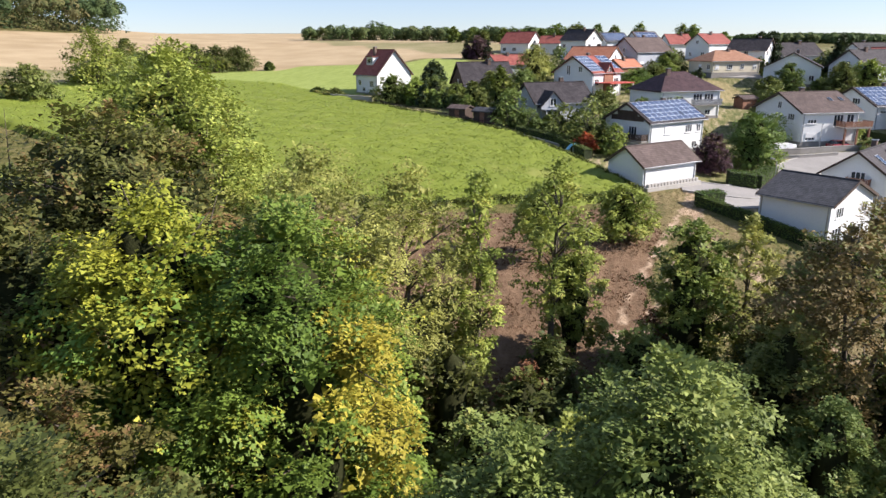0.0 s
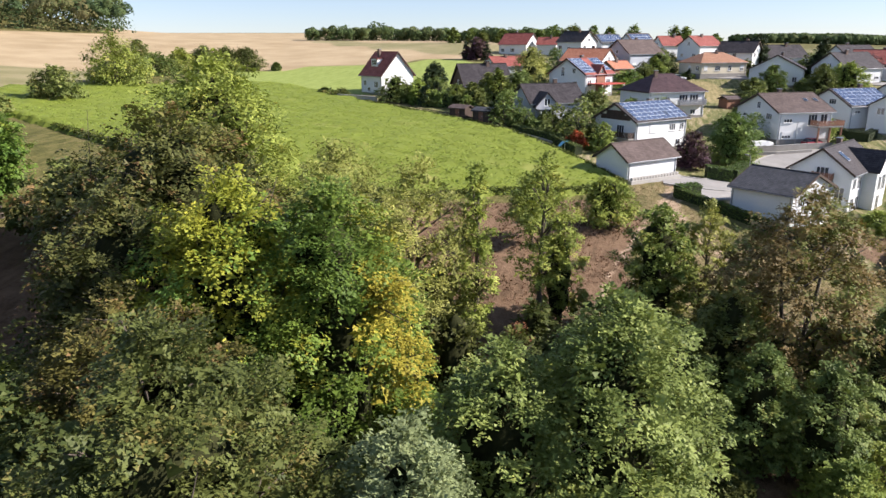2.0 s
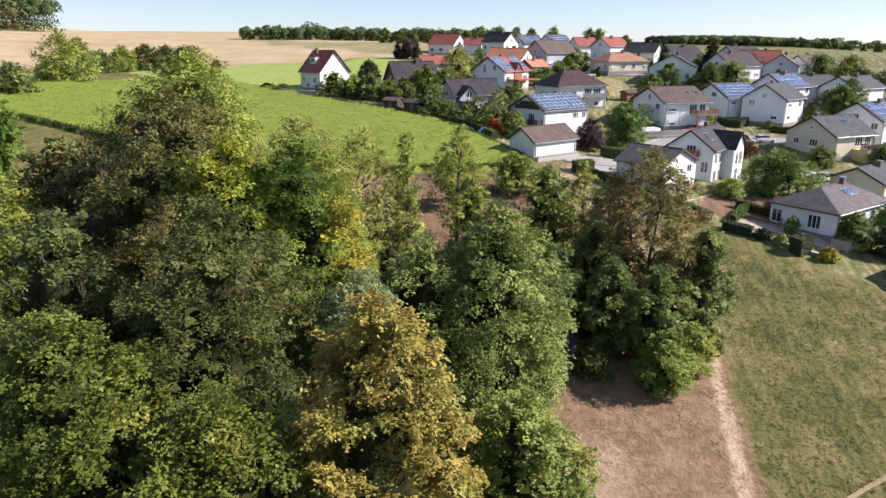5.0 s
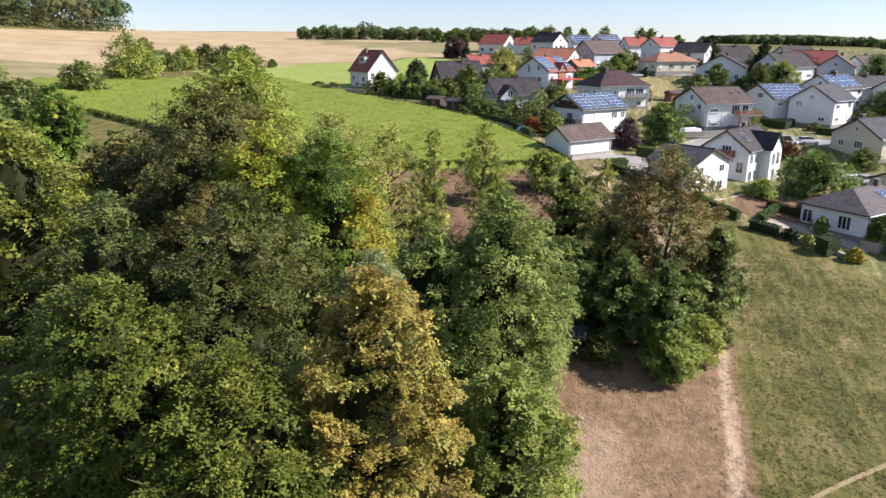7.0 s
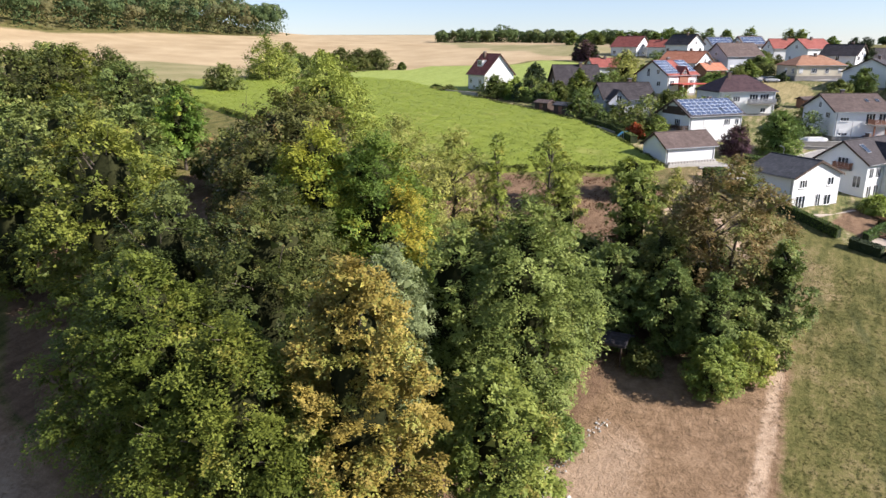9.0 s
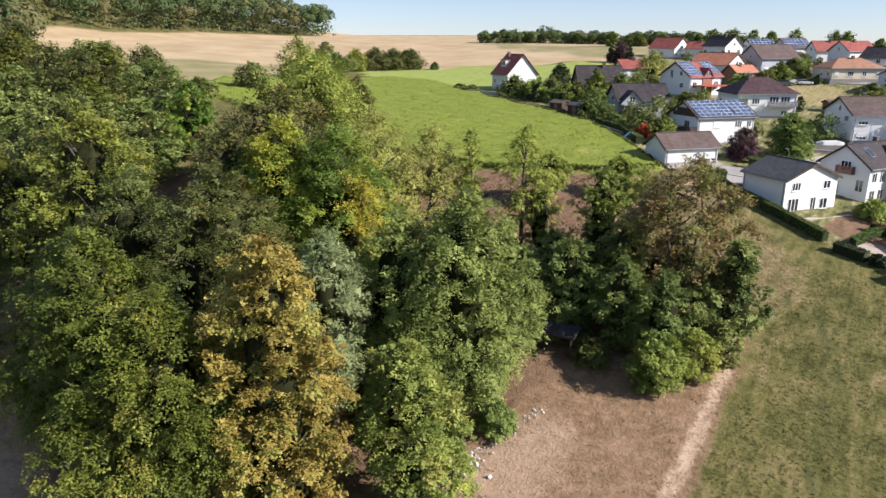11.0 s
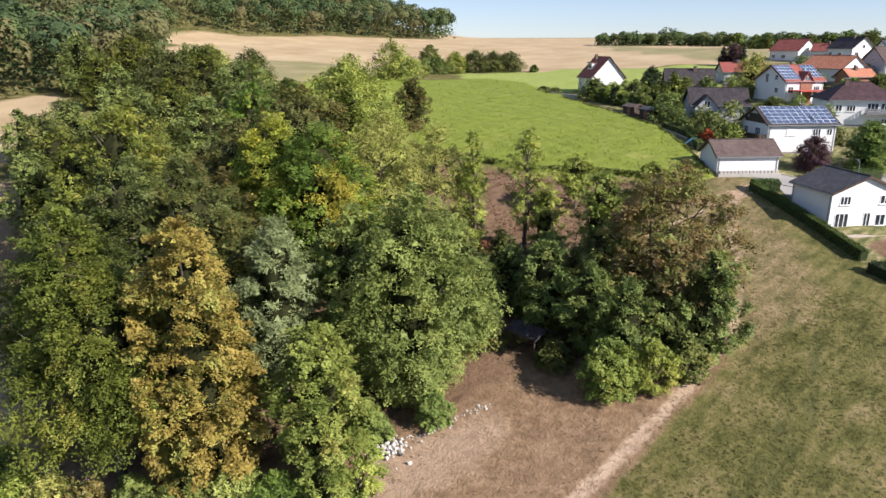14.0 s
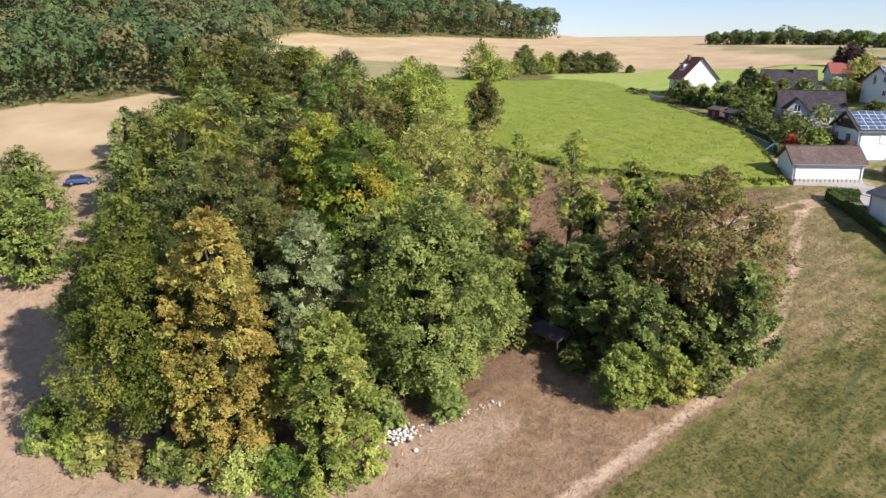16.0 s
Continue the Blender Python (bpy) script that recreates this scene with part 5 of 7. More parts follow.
def house(name, label, x, y, yaw, L, W, eave, ridge, base, wall, roof, windows=(), hip=0.0, chimneys=(), skylights=(), category="house", doors=(), over=0.45, group=""):
    """A house with its roof outline L by W about (x, y), ridge along its own x; heights are absolute."""
    ob = empty(name, pose(x, y, base, 0, 0, yaw), label, category, group)
    e, r = eave - base, ridge - base
    Lb, Wb = L - 2 * over, W - 2 * over
    c, s = math.cos(radians(yaw)), math.sin(radians(yaw))
    low = min(gz(x + c * a - s * b_, y + s * a + c * b_) for a in (-Lb / 2, Lb / 2) for b_ in (-Wb / 2, Wb / 2)) - base - 0.5
    low = min(low, -0.2)
    ew = e + (r - e) * over / (W / 2) - 0.16
    part("wall", body_bm(Lb, Wb, low, ew, r - 0.24, bool(hip)), M[wall], ob)
    part("plinth", box_bm(-Lb / 2 - 0.03, Lb / 2 + 0.03, -Wb / 2 - 0.03, Wb / 2 + 0.03, low - 0.01, max(0.12, low + 0.6)), M["plinth"], ob)
    part("roof", roof_bm(L, W, e, r, hip), M[roof], ob)
    part("ridge_cap", box_bm(-L / 2 + hip, L / 2 - hip, -0.14, 0.14, r - 0.12, r + 0.05, bevel=0.05), M[roof.replace("tile_orange", "tile_red")], ob)
    for sgn in (-1, 1):
        part("gutter", box_bm(-L / 2, L / 2, sgn * (W / 2 + 0.06) - 0.07, sgn * (W / 2 + 0.06) + 0.07, e - 0.2, e - 0.07, bevel=0.03), M["metal"], ob)
        part("downpipe", box_bm(sgn * (Lb / 2 - 0.25) - 0.05, sgn * (Lb / 2 - 0.25) + 0.05, -Wb / 2 - 0.1, -Wb / 2 - 0.003, 0.0, e - 0.1), M["metal"], ob)
    if not hip:
        for sgn in (-1, 1):
            for sy in (-1, 1):
                bm = bmesh.new()
                a = [(sgn * L / 2, sy * W / 2, e - 0.28), (sgn * L / 2, 0, r - 0.28), (sgn * L / 2, 0, r + 0.03), (sgn * L / 2, sy * W / 2, e + 0.03)]
                o = [bm.verts.new((p[0] + d, p[1], p[2])) for d in (0.003 * sgn, 0.06 * sgn) for p in a]
                for q in ((0, 1, 2, 3), (4, 5, 6, 7), (0, 1, 5, 4), (1, 2, 6, 5), (2, 3, 7, 6), (3, 0, 4, 7)):
                    bm.faces.new([o[i] for i in q])
                bmesh.ops.recalc_face_normals(bm, faces=bm.faces)
                part("barge_board", bm, M["timber_dark"], ob)
    for w in windows:
        side, u, z, ww, hh = w[:5]
        window(ob, wall_pose(side, Lb, Wb, u, z), ww, hh, 1 if ww < 1.5 else 2, shutter=w[5] if len(w) > 5 else 0.0)
    for side, u, z, ww, hh, mt in doors:
        d = part("door", box_bm(-ww / 2, ww / 2, -0.06, 0.03, 0, hh, bevel=0.015), M[mt], ob)
        d.matrix_local = wall_pose(side, Lb, Wb, u, z)
        part("handle", box_bm(ww * 0.36, ww * 0.42, -0.11, -0.062, hh * 0.46, hh * 0.52), M["metal"], d)
    for u, v, hh in chimneys:
        zt = r + hh
        ch = part("chimney", box_bm(u - 0.35, u + 0.35, v - 0.3, v + 0.3, r - abs(v) / (W / 2) * (r - e) - 0.5, zt, bevel=0.02), M["brick"], ob)
        part("chimney_cap", box_bm(u - 0.43, u + 0.43, v - 0.38, v + 0.38, zt + 0.002, zt + 0.1), M["metal"], ch)
    for side, u, t, ww, hh in skylights:
        k = part("skylight", box_bm(-ww / 2, ww / 2, -hh / 2, hh / 2, 0.01, 0.09), M["metal"], ob)
        k.matrix_local = slope_pose(side, u, t, L, W, e, r)
        part("pane", box_bm(-ww / 2 + 0.07, ww / 2 - 0.07, -hh / 2 + 0.07, hh / 2 - 0.07, 0.06, 0.096), M["glass"], k)
    ob["dims"] = (L, W, e, r, Lb, Wb)
    return ob


def wing(ob, side, u, width, out, eave, ridge, wall, roof, windows=(), hood=0.35):
    """A cross gable standing out of a house's side; heights above its base."""
    L, W, e, r, Lb, Wb = ob["dims"]
    yaw = {"f": -90, "b": 90, "r": 0, "l": 180}[side]
    reach = (Wb if side in "fb" else Lb) / 2
    ln = reach + out
    d = SIDES[side]
    cx, cy = (u if side == "f" else -u, d[1] * ln / 2) if side in "fb" else (d[0] * ln / 2, u if side == "r" else -u)
    wl_ = part("wing_wall", body_bm(ln, width, -0.8, eave, ridge - 0.22), M[wall], ob)
    wl_.matrix_local = pose(cx, cy, 0, 0, 0, yaw)
    rf = part("wing_roof", roof_bm(ln + 2 * hood, width + 2 * hood, eave - hood * (ridge - eave) / (width / 2) + 0.02, ridge, 0.0), M[roof], wl_)
    for k, (v, z, ww, hh) in enumerate(windows):
        window(ob, pose(cx, cy, 0, 0, 0, yaw) @ wall_pose("r", ln, width, v, z), ww, hh, 1 if ww < 1.5 else 2)
    return wl_


def dormer(ob, side, u, t, w, h, wall, roof):
    L, W, e, r, Lb, Wb = ob["dims"]
    m = slope_pose(side, u, t, L, W, e, r)
    face = m.translation
    s = -1 if side == "f" else 1
    dep = h / ((r - e) / (W / 2))
    d = part("dormer", box_bm(-w / 2, w / 2, 0.0, dep, -0.2, h), M[wall], ob)
    dm = Matrix.Translation(face) @ Matrix.Rotation(0 if side == "f" else math.pi, 4, "Z")
    d.matrix_local = dm
    part("dormer_roof", box_bm(-w / 2 - 0.2, w / 2 + 0.2, -0.3, dep + 0.3, h + 0.003, h + 0.18), M[roof], d)
    window(ob, dm @ pose(0, 0, h * 0.5), w * 0.8, h * 0.7, 2)


# garage at the end of the street
g = house("garage", "white garage with brown tiled pitched roof beside the field", 26.7, 89.0, 32, 10.4, 6.8, 14.0, 16.2, 11.5, "render_white", "tile_brown", category="garage", over=0.4,
          doors=[("r", 0, 0.0, 2.6, 2.2, "white_trim")])
for i in range(16):
    part("planter_stone", shared(("planter_stone",), lambda: box_bm(0, 0.5, -3.75, -3.3, -0.4, 0.35, bevel=0.05), M["kerb"]), None, g).location.x = -4.6 + i * 0.58
part("floor_slab", box_bm(-4.9, 4.9, -3.95, -3.05, -1.0, -0.05), M["kerb"], g)

# house with the solar roof
s1 = house("house", "white house with a full blue solar roof and dark timber gable", 32.5, 109.0, 33, 13.0, 9.8, 17.3, 20.0, 12.6, "render_white", "tile_dark", chimneys=[(3.0, 1.2, 0.2)], skylights=[("f", 2.0, 0.33, 0.8, 1.2)],
           windows=[("f", -2.0, 3.4, 1.7, 1.2, 0.9), ("f", 2.6, 3.4, 1.5, 1.2), ("f", 4.9, 3.4, 1.0, 1.2), ("f", 4.2, 0.9, 1.2, 1.0), ("l", -2.6, 3.2, 1.2, 1.3), ("l", 1.2, 3.0, 1.6, 2.0), ("l", 2.2, 0.9, 1.2, 1.1)])
solar(s1, "f", 13.0, 9.8, 4.7, 7.4, 10, 5, -5.9, 6.1, 0.06, 0.97)
railing(s1, wall_pose("l", 12.1, 8.9, 0.5, 2.1), 7.6, 1.5, M["timber_dark"])
for i in range(16):
    part("gable_board", box_bm(-6.13, -6.06, -3.2 + 0.4 * i + 0.01, -2.8 + 0.4 * i - 0.01, 4.75, 6.2 if 2 < i < 13 else 5.5), M["timber_dark"], s1, "dark timber board")
part("terrace", box_bm(-9.5, -6.1, -4.3, 4.3, -1.5, 0.6), M["render_white"], s1)

# nearest white house
n1 = house("house", "plain white two-storey house with grey tiled roof behind a hedge", 40.8, 74.9, -54, 8.4, 9.9, 12.5, 14.6, 7.8, "render_white", "tile_anthracite", over=0.35,
           windows=[("r", -2.7, 3.7, 1.5, 1.15), ("r", 2.7, 3.7, 1.3, 1.15), ("r", -2.9, 1.15, 1.9, 1.9), ("r", 2.5, 1.1, 1.4, 1.5), ("r", 0.6, 1.1, 1.0, 2.0)])
part("terrace", box_bm(3.9, 7.2, -4.2, 4.4, -1.2, -0.02), M["paving"], n1)

# its neighbour with the cross gable
n2 = house("house", "white house with anthracite cross-gabled roof and tall windows", 53.5, 86.6, -136, 12.2, 8.6, 12.9, 16.0, 7.6, "render_white", "tile_dark", chimneys=[(-2.0, -0.6, 0.5)], skylights=[("b", 3.0, 0.6, 1.1, 1.8)],
           windows=[("r", 0.2, 5.2, 1.6, 1.5), ("r", -1.0, 1.9, 1.2, 2.1), ("r", 2.6, 2.6, 1.2, 1.8), ("b", -2.4, 3.9, 1.5, 1.7), ("b", -4.4, 3.9, 1.2, 1.5), ("b", -4.4, 1.1, 1.3, 1.9), ("b", -2.4, 1.1, 1.3, 1.9)])
wing(n2, "b", 1.4, 4.6, 1.6, 5.6, 7.9, "render_white", "tile_dark", [(-0.9, 3.6, 1.1, 2.0), (0.9, 3.6, 1.5, 2.2), (-0.6, 1.0, 1.3, 2.0)])
railing(n2, wall_pose("r", 11.3, 7.7, 0.4, 4.3), 2.6, 0.9, M["timber_red"])

# brown-roofed house with balcony
b1 = house("house", "white house with brown tiled roof and wooden balcony", 61.2, 119.6, 11, 11.2, 13.2, 17.7, 20.6, 12.9, "render_white", "tile_brown", chimneys=[(-1.0, 0.4, 0.6)], skylights=[("f", 2.2, 0.6, 0.6, 1.1), ("f", 4.2, 0.6, 0.6, 1.1)],
           windows=[("l", -3.6, 3.9, 1.1, 1.1, 0.5), ("l", 0.2, 5.6, 1.0, 1.2), ("l", 3.4, 3.9, 1.6, 1.1), ("f", -3.4, 3.6, 1.7, 1.2, 0.5), ("f", -3.4, 0.9, 1.8, 1.2, 0.6), ("f", 1.4, 3.4, 1.8, 2.0), ("f", 3.6, 3.4, 1.4, 2.0)])
railing(b1, wall_pose("f", 10.3, 12.3, 3.4, 2.5), 5.0, 2.4, M["timber_red"])
for u in (1.2, 3.4, 5.6):
    part("balcony_post", box_bm(u - 0.12, u + 0.12, -8.4, -8.15, -0.4, 2.3), M["timber_red"], b1)

s2 = house("house", "white house with full pale solar roof and dark balcony", 82.2, 135.5, 16, 11.4, 12.2, 17.3, 20.4, 12.9, "render_white", "tile_dark", chimneys=[(3.0, 1.0, 0.6)],
           windows=[("l", 1.0, 5.0, 1.8, 1.1), ("f", -3.6, 3.6, 1.4, 1.2, 0.6), ("f", 3.4, 3.2, 2.0, 2.0), ("f", 0.8, 3.2, 1.4, 2.0), ("f", 2.0, 0.9, 2.2, 1.6)])
solar(s2, "f", 11.4, 12.2, 4.4, 7.5, 9, 5, -5.3, 5.5, 0.04, 0.96)
railing(s2, wall_pose("f", 10.5, 11.3, 2.4, 2.2), 5.4, 1.6, M["timber_dark"])

# red-roofed house on the crop field
r1 = house("house", "white house with steep red tiled roof by the crop field", -14.0, 157.3, -50, 9.2, 9.9, 22.3, 27.6, 18.4, "render_white", "tile_red", chimneys=[(-1.5, -1.0, 0.5)],
           windows=[("f", -2.6, 2.2, 1.2, 1.2), ("f", -1.0, 0.8, 1.2, 1.0), ("f", 2.0, 2.0, 1.6, 1.4)])
dormer(r1, "f", -0.6, 0.38, 2.4, 1.7, "render_white", "tile_red")
wing(r1, "b", 0.5, 3.4, 1.4, 2.6, 3.8, "render_white", "tile_red", [(0, 1.4, 1.6, 1.4)])

gr = house("house", "grey rendered house with dark cross-gabled roof and glazed porch", 18.7, 122.9, 18, 11.4, 9.6, 19.0, 22.2, 15.6, "render_grey", "tile_dark", chimneys=[(1.5, 0.3, 0.7)],
           windows=[("f", 2.6, 1.6, 1.2, 1.6), ("f", 4.2, 1.6, 1.0, 1.4), ("r", -1.2, 4.2, 1.2, 1.5), ("r", 1.2, 1.6, 1.6, 2.0), ("l", 0, 3.6, 1.2, 1.2)])
wing(gr, "f", -2.6, 4.2, 0.9, 3.2, 5.4, "render_grey", "tile_dark", [(0, 3.6, 1.2, 1.3), (-0.8, 1.3, 1.3, 2.0), (0.8, 1.3, 1.3, 2.0)])
part("porch_roof", box_bm(-4.9, -0.6, -7.4, -5.2, 2.35, 2.5), M["glass"], gr)
for u in (-4.7, -0.8):
    part("porch_post", box_bm(u - 0.07, u + 0.07, -7.3, -7.15, -0.4, 2.347), M["white_trim"], gr)

hp = house("house", "cream house with maroon hipped roof and glazed balcony", 43.4, 134.5, 17, 13.4, 11.5, 20.2, 23.4, 15.4, "render_white", "tile_maroon", hip=4.6, chimneys=[(-2.4, -1.0, 0.6)],
           windows=[("f", -4.6, 3.2, 1.2, 1.2), ("f", -2.4, 3.2, 1.6, 1.2), ("f", 1.4, 3.4, 2.0, 1.6), ("f", 3.8, 3.4, 2.0, 1.6), ("r", -2.6, 3.4, 2.2, 1.6), ("r", 1.6, 3.4, 1.6, 1.3), ("r", -2.4, 0.9, 1.4, 1.2), ("f", 3.8, 0.8, 1.2, 1.0)])
railing(hp, wall_pose("f", 12.5, 10.6, 3.0, 2.3), 6.0, 1.2, M["metal"])

ye = house("house", "cream house with grey roof, yellow terrace and dark eaves", 85.2, 100.6, 18, 11.0, 11.6, 13.0, 16.2, 9.2, "render_cream", "tile_anthracite", chimneys=[(-3.0, 1.0, 0.5)], skylights=[("f", 1.0, 0.7, 1.4, 1.4)],
           windows=[("l", 0.0, 5.0, 0.8, 0.8), ("l", 0.8, 2.2, 1.8, 1.4), ("l", -3.0, 2.2, 1.2, 1.2), ("f", 1.0, 2.8, 2.0, 2.0), ("f", 3.4, 2.8, 1.6, 2.0)])
part("terrace", box_bm(-0.5, 5.6, -8.6, -5.36, -1.8, 1.4), M["render_yellow"], ye)
railing(ye, pose(2.5, -7.0, 1.6), 6.0, 1.6, M["timber_dark"])

bu = house("bungalow", "white bungalow with hipped mauve-grey roof and solar collector", 60.0, 61.7, 30, 14.2, 9.6, 8.8, 11.1, 5.7, "render_white", "tile_mauve", hip=4.0, chimneys=[(2.2, -0.2, 0.7)],
           windows=[("f", -5.6, 1.3, 1.9, 2.2), ("f", 0.4, 1.3, 1.1, 2.0), ("f", 3.0, 1.3, 1.1, 2.0), ("f", 5.4, 1.4, 1.0, 1.6), ("l", 1.6, 1.5, 1.7, 1.8), ("l", -3.4, 1.4, 1.4, 1.8)], category="house")
solar(bu, "f", 14.2, 9.6, 3.1, 5.4, 2, 1, 0.0, 2.0, 0.5, 0.78)
# thin dark panel on the wall, its colour standing for the loggia's shaded recess
part("loggia", box_bm(-4.3, -1.0, -4.43, -4.3, 0.0, 2.7), M["timber_dark"], bu)
part("terrace", box_bm(-7.5, 6.5, -6.6, -4.4, -1.2, 0.02), M["paving"], bu)
part("terrace_wall", box_bm(-1.0, 6.5, -6.75, -6.55, -1.2, 0.8), M["plinth"], bu)

kb = house("house", "white house with red roof carrying blue solar panels", 30.6, 154.0, 40, 10.6, 11.4, 22.7, 26.1, 18.2, "render_white", "tile_red", chimneys=[(0.5, 0.5, 0.5)],
           windows=[("l", 2.0, 5.2, 1.0, 1.2), ("l", -1.2, 5.0, 1.0, 2.0), ("l", 2.4, 2.4, 1.2, 1.2), ("f", -3.4, 2.6, 1.4, 1.4), ("f", 0, 2.4, 1.6, 2.0), ("f", 3.2, 2.4, 1.6, 2.0)])
solar(kb, "f", 10.6, 11.4, 4.5, 7.9, 5, 5, -5.2, -0.8, 0.1, 0.97)
solar(kb, "f", 10.6, 11.4, 4.5, 7.9, 4, 4, 1.6, 5.2, 0.22, 0.97)
wing(kb, "f", 0.4, 3.0, 0.2, 4.6, 6.6, "timber_red", "tile_red", [(0, 5.0, 1.2, 1.2)])
aw = part("awning", box_bm(-4.0, 4.0, -9.4, -5.2, 2.4, 2.6), M["red_awning"], kb, "red terrace awning")
for u in (-3.8, 3.8):
    part("awning_post", box_bm(u - 0.06, u + 0.06, -9.3, -9.18, -0.6, 2.397), M["white_trim"], kb)


# ---- village farther up the slope ----
def cottage(label, x, y, yaw, L, W, wall_h, rise, wall, roof, base=None, hip=0.0, panels=None, floors=2, over=0.4):
    base = gz(x, y) + 0.1 if base is None else base
    rngc = random.Random(int(x * 13 + y * 7))
    ws = []
    for fl in range(floors):
        z = 1.5 + fl * 2.7
        if z + 0.7 > wall_h:
            break
        for s, ext in (("f", L), ("l", W), ("r", W)):
            k = max(1, int(ext / 3.6))
            for i in range(k):
                if rngc.random() < 0.85:
                    ws.append((s, -ext / 2 + ext * (i + 0.5) / k, z, rngc.choice((1.1, 1.4, 1.7)), 1.3, rngc.choice((0, 0, 0.5, 0.85))))
    if not hip and rise > 2.2:
        ws += [("l", 0, wall_h + 0.6, 1.1, 1.1), ("r", 0, wall_h + 0.6, 1.1, 1.1)]
    h = house("house", label, x, y, yaw, L, W, base + wall_h, base + wall_h + rise, base, wall, roof, ws, hip, [(rngc.uniform(-2, 2), rngc.choice((-0.6, 0.6)), 0.5)], over=over, group="houses of the village")
    if panels:
        c, r_ = panels
        solar(h, "f", L, W, wall_h, wall_h + rise, c, r_, -L / 2 + 0.6, L / 2 - 0.6, 0.15, 0.9)
    return h


cottage("white house with dark roof and broad shaded gable", 84.6, 174, 62, 12, 13, 4.0, 3.4, "render_white", "tile_dark", 19.0)
cottage("white house with black timber gable and dark roof", 100.5, 171, 22, 13, 11, 3.6, 3.8, "render_white", "tile_dark", 19.6)
cottage("white house with red roof on the upper street", 119.2, 190, -30, 12, 11, 3.6, 3.8, "render_white", "tile_red", 20.0)
cottage("pale blue-grey gabled house with brown roof", 119.5, 177.5, 55, 11, 10, 4.2, 3.4, "render_grey", "tile_brown", 18.8)
cottage("white house with grey roof and small gable", 88.2, 126.4, 35, 10, 10.5, 5.2, 3.2, "render_white", "tile_anthracite", 12.4)
cottage("white house with pale grey solar roof", 96.5, 138.5, 30, 12, 10, 5.0, 3.2, "render_white", "tile_anthracite", 14.3, panels=(6, 2))
cottage("long white house with flat-pitched grey roof", 108.0, 146, 15, 15, 10, 4.4, 2.4, "render_white", "tile_anthracite", 14.9)
cottage("white house with grey roof among trees", 115.5, 139, 25, 13, 10, 4.4, 2.8, "render_white", "tile_anthracite", 14.6)
cottage("white house with solar roof beyond the cream house", 100.6, 109.4, 20, 13, 12, 5.2, 3.4, "render_white", "tile_anthracite", 9.5, panels=(8, 3))
cottage("cream double garage with grey roof", 75.5, 74.5, 30, 11.5, 8.5, 2.9, 2.0, "render_cream", "tile_anthracite", 6.6, floors=0)
cottage("low house with faded tan hipped roof", 73.6, 189.4, 15, 15, 11, 3.0, 2.6, "render_cream", "tile_tan", 21.2, hip=4.5, floors=1)
cottage("white gabled house with dark grey roof", 86.2, 203, -40, 11, 9, 5.0, 3.2, "render_white", "tile_dark", 21.6)
cottage("white house with red roof and solar gable", 83.6, 229, 28, 11, 10, 4.6, 3.2, "render_white", "tile_red", 23.8)
cottage("grey-white house with brown tiled roof", 55.2, 203.0, 30, 14, 11, 4.6, 4.0, "render_grey", "tile_brown", 21.7)
cottage("white house with bright orange tiled roof", 40.0, 193.2, -37, 13, 11, 3.4, 3.4, "render_white", "tile_orange", 21.2)
cottage("small garage with orange tiled roof", 45.0, 181.4, 35, 8.0, 6, 2.6, 2.0, "timber_red", "tile_orange", 20.3, floors=0)
cottage("tall white gabled house with dark grey roof", 45.2, 241.5, -50, 11.5, 9.0, 6.0, 3.6, "render_white", "tile_dark", 23.8)
cottage("white house with broad red roof", 27.8, 268, -35, 12.5, 11, 3.6, 4.2, "render_white", "tile_red", 25.4)
cottage("low house with red-brown roof", 17.0, 190, 20, 12, 10, 2.8, 2.6, "render_grey", "tile_red", 20.6)
cottage("dark timber A-frame house with terrace roof", 8.0, 157, 15, 12, 12, 1.6, 4.8, "timber_dark", "tile_dark", 18.5, floors=1)
cottage("white house with grey solar roof on the crest", 59.6, 260.5, 25, 11, 9, 4.2, 3.2, "render_white", "tile_anthracite", 25.2, panels=(6, 3))
cottage("white house with brown solar roof on the crest", 70.5, 258.5, 25, 10.5, 9, 4.0, 3.4, "render_white", "tile_brown", 25.4, panels=(6, 3))
cottage("white house with maroon roof and dormers", 79.5, 249.5, 15, 9.5, 8.5, 3.8, 3.4, "render_white", "tile_red", 24.6)
cottage("white house with dark crossed roof", 99.0, 206, 10, 14, 11, 3.2, 3.6, "render_white", "tile_dark", 21.9)
cottage("white house with dark grey roof", 118.2, 201, 15, 12, 11, 4.0, 3.4, "render_white", "tile_dark", 21.2)
cottage("white house with red roof on the crest", 38.4, 262.5, -20, 8, 8, 3.8, 2.8, "render_white", "tile_red", 25.1)
cottage("white house with brown roof beyond the purple tree", 134, 186, 15, 12, 10, 3.8, 3.2, "render_white", "tile_brown", 19.0)
cottage("white house with grey roof far along the slope", 158, 166, 0, 13, 11, 4.6, 3.4, "render_white", "tile_anthracite", 17.4)
cottage("white house with grey roof below the slope", 140, 134, 10, 13, 11, 4.6, 3.4, "render_white", "tile_anthracite", 12.2)
cottage("shed with pinkish flat roof at the meadow", 62.5, 44.5, 30, 9, 7.5, 2.0, 0.5, "timber_dark", "tile_brown", 3.0, floors=0)


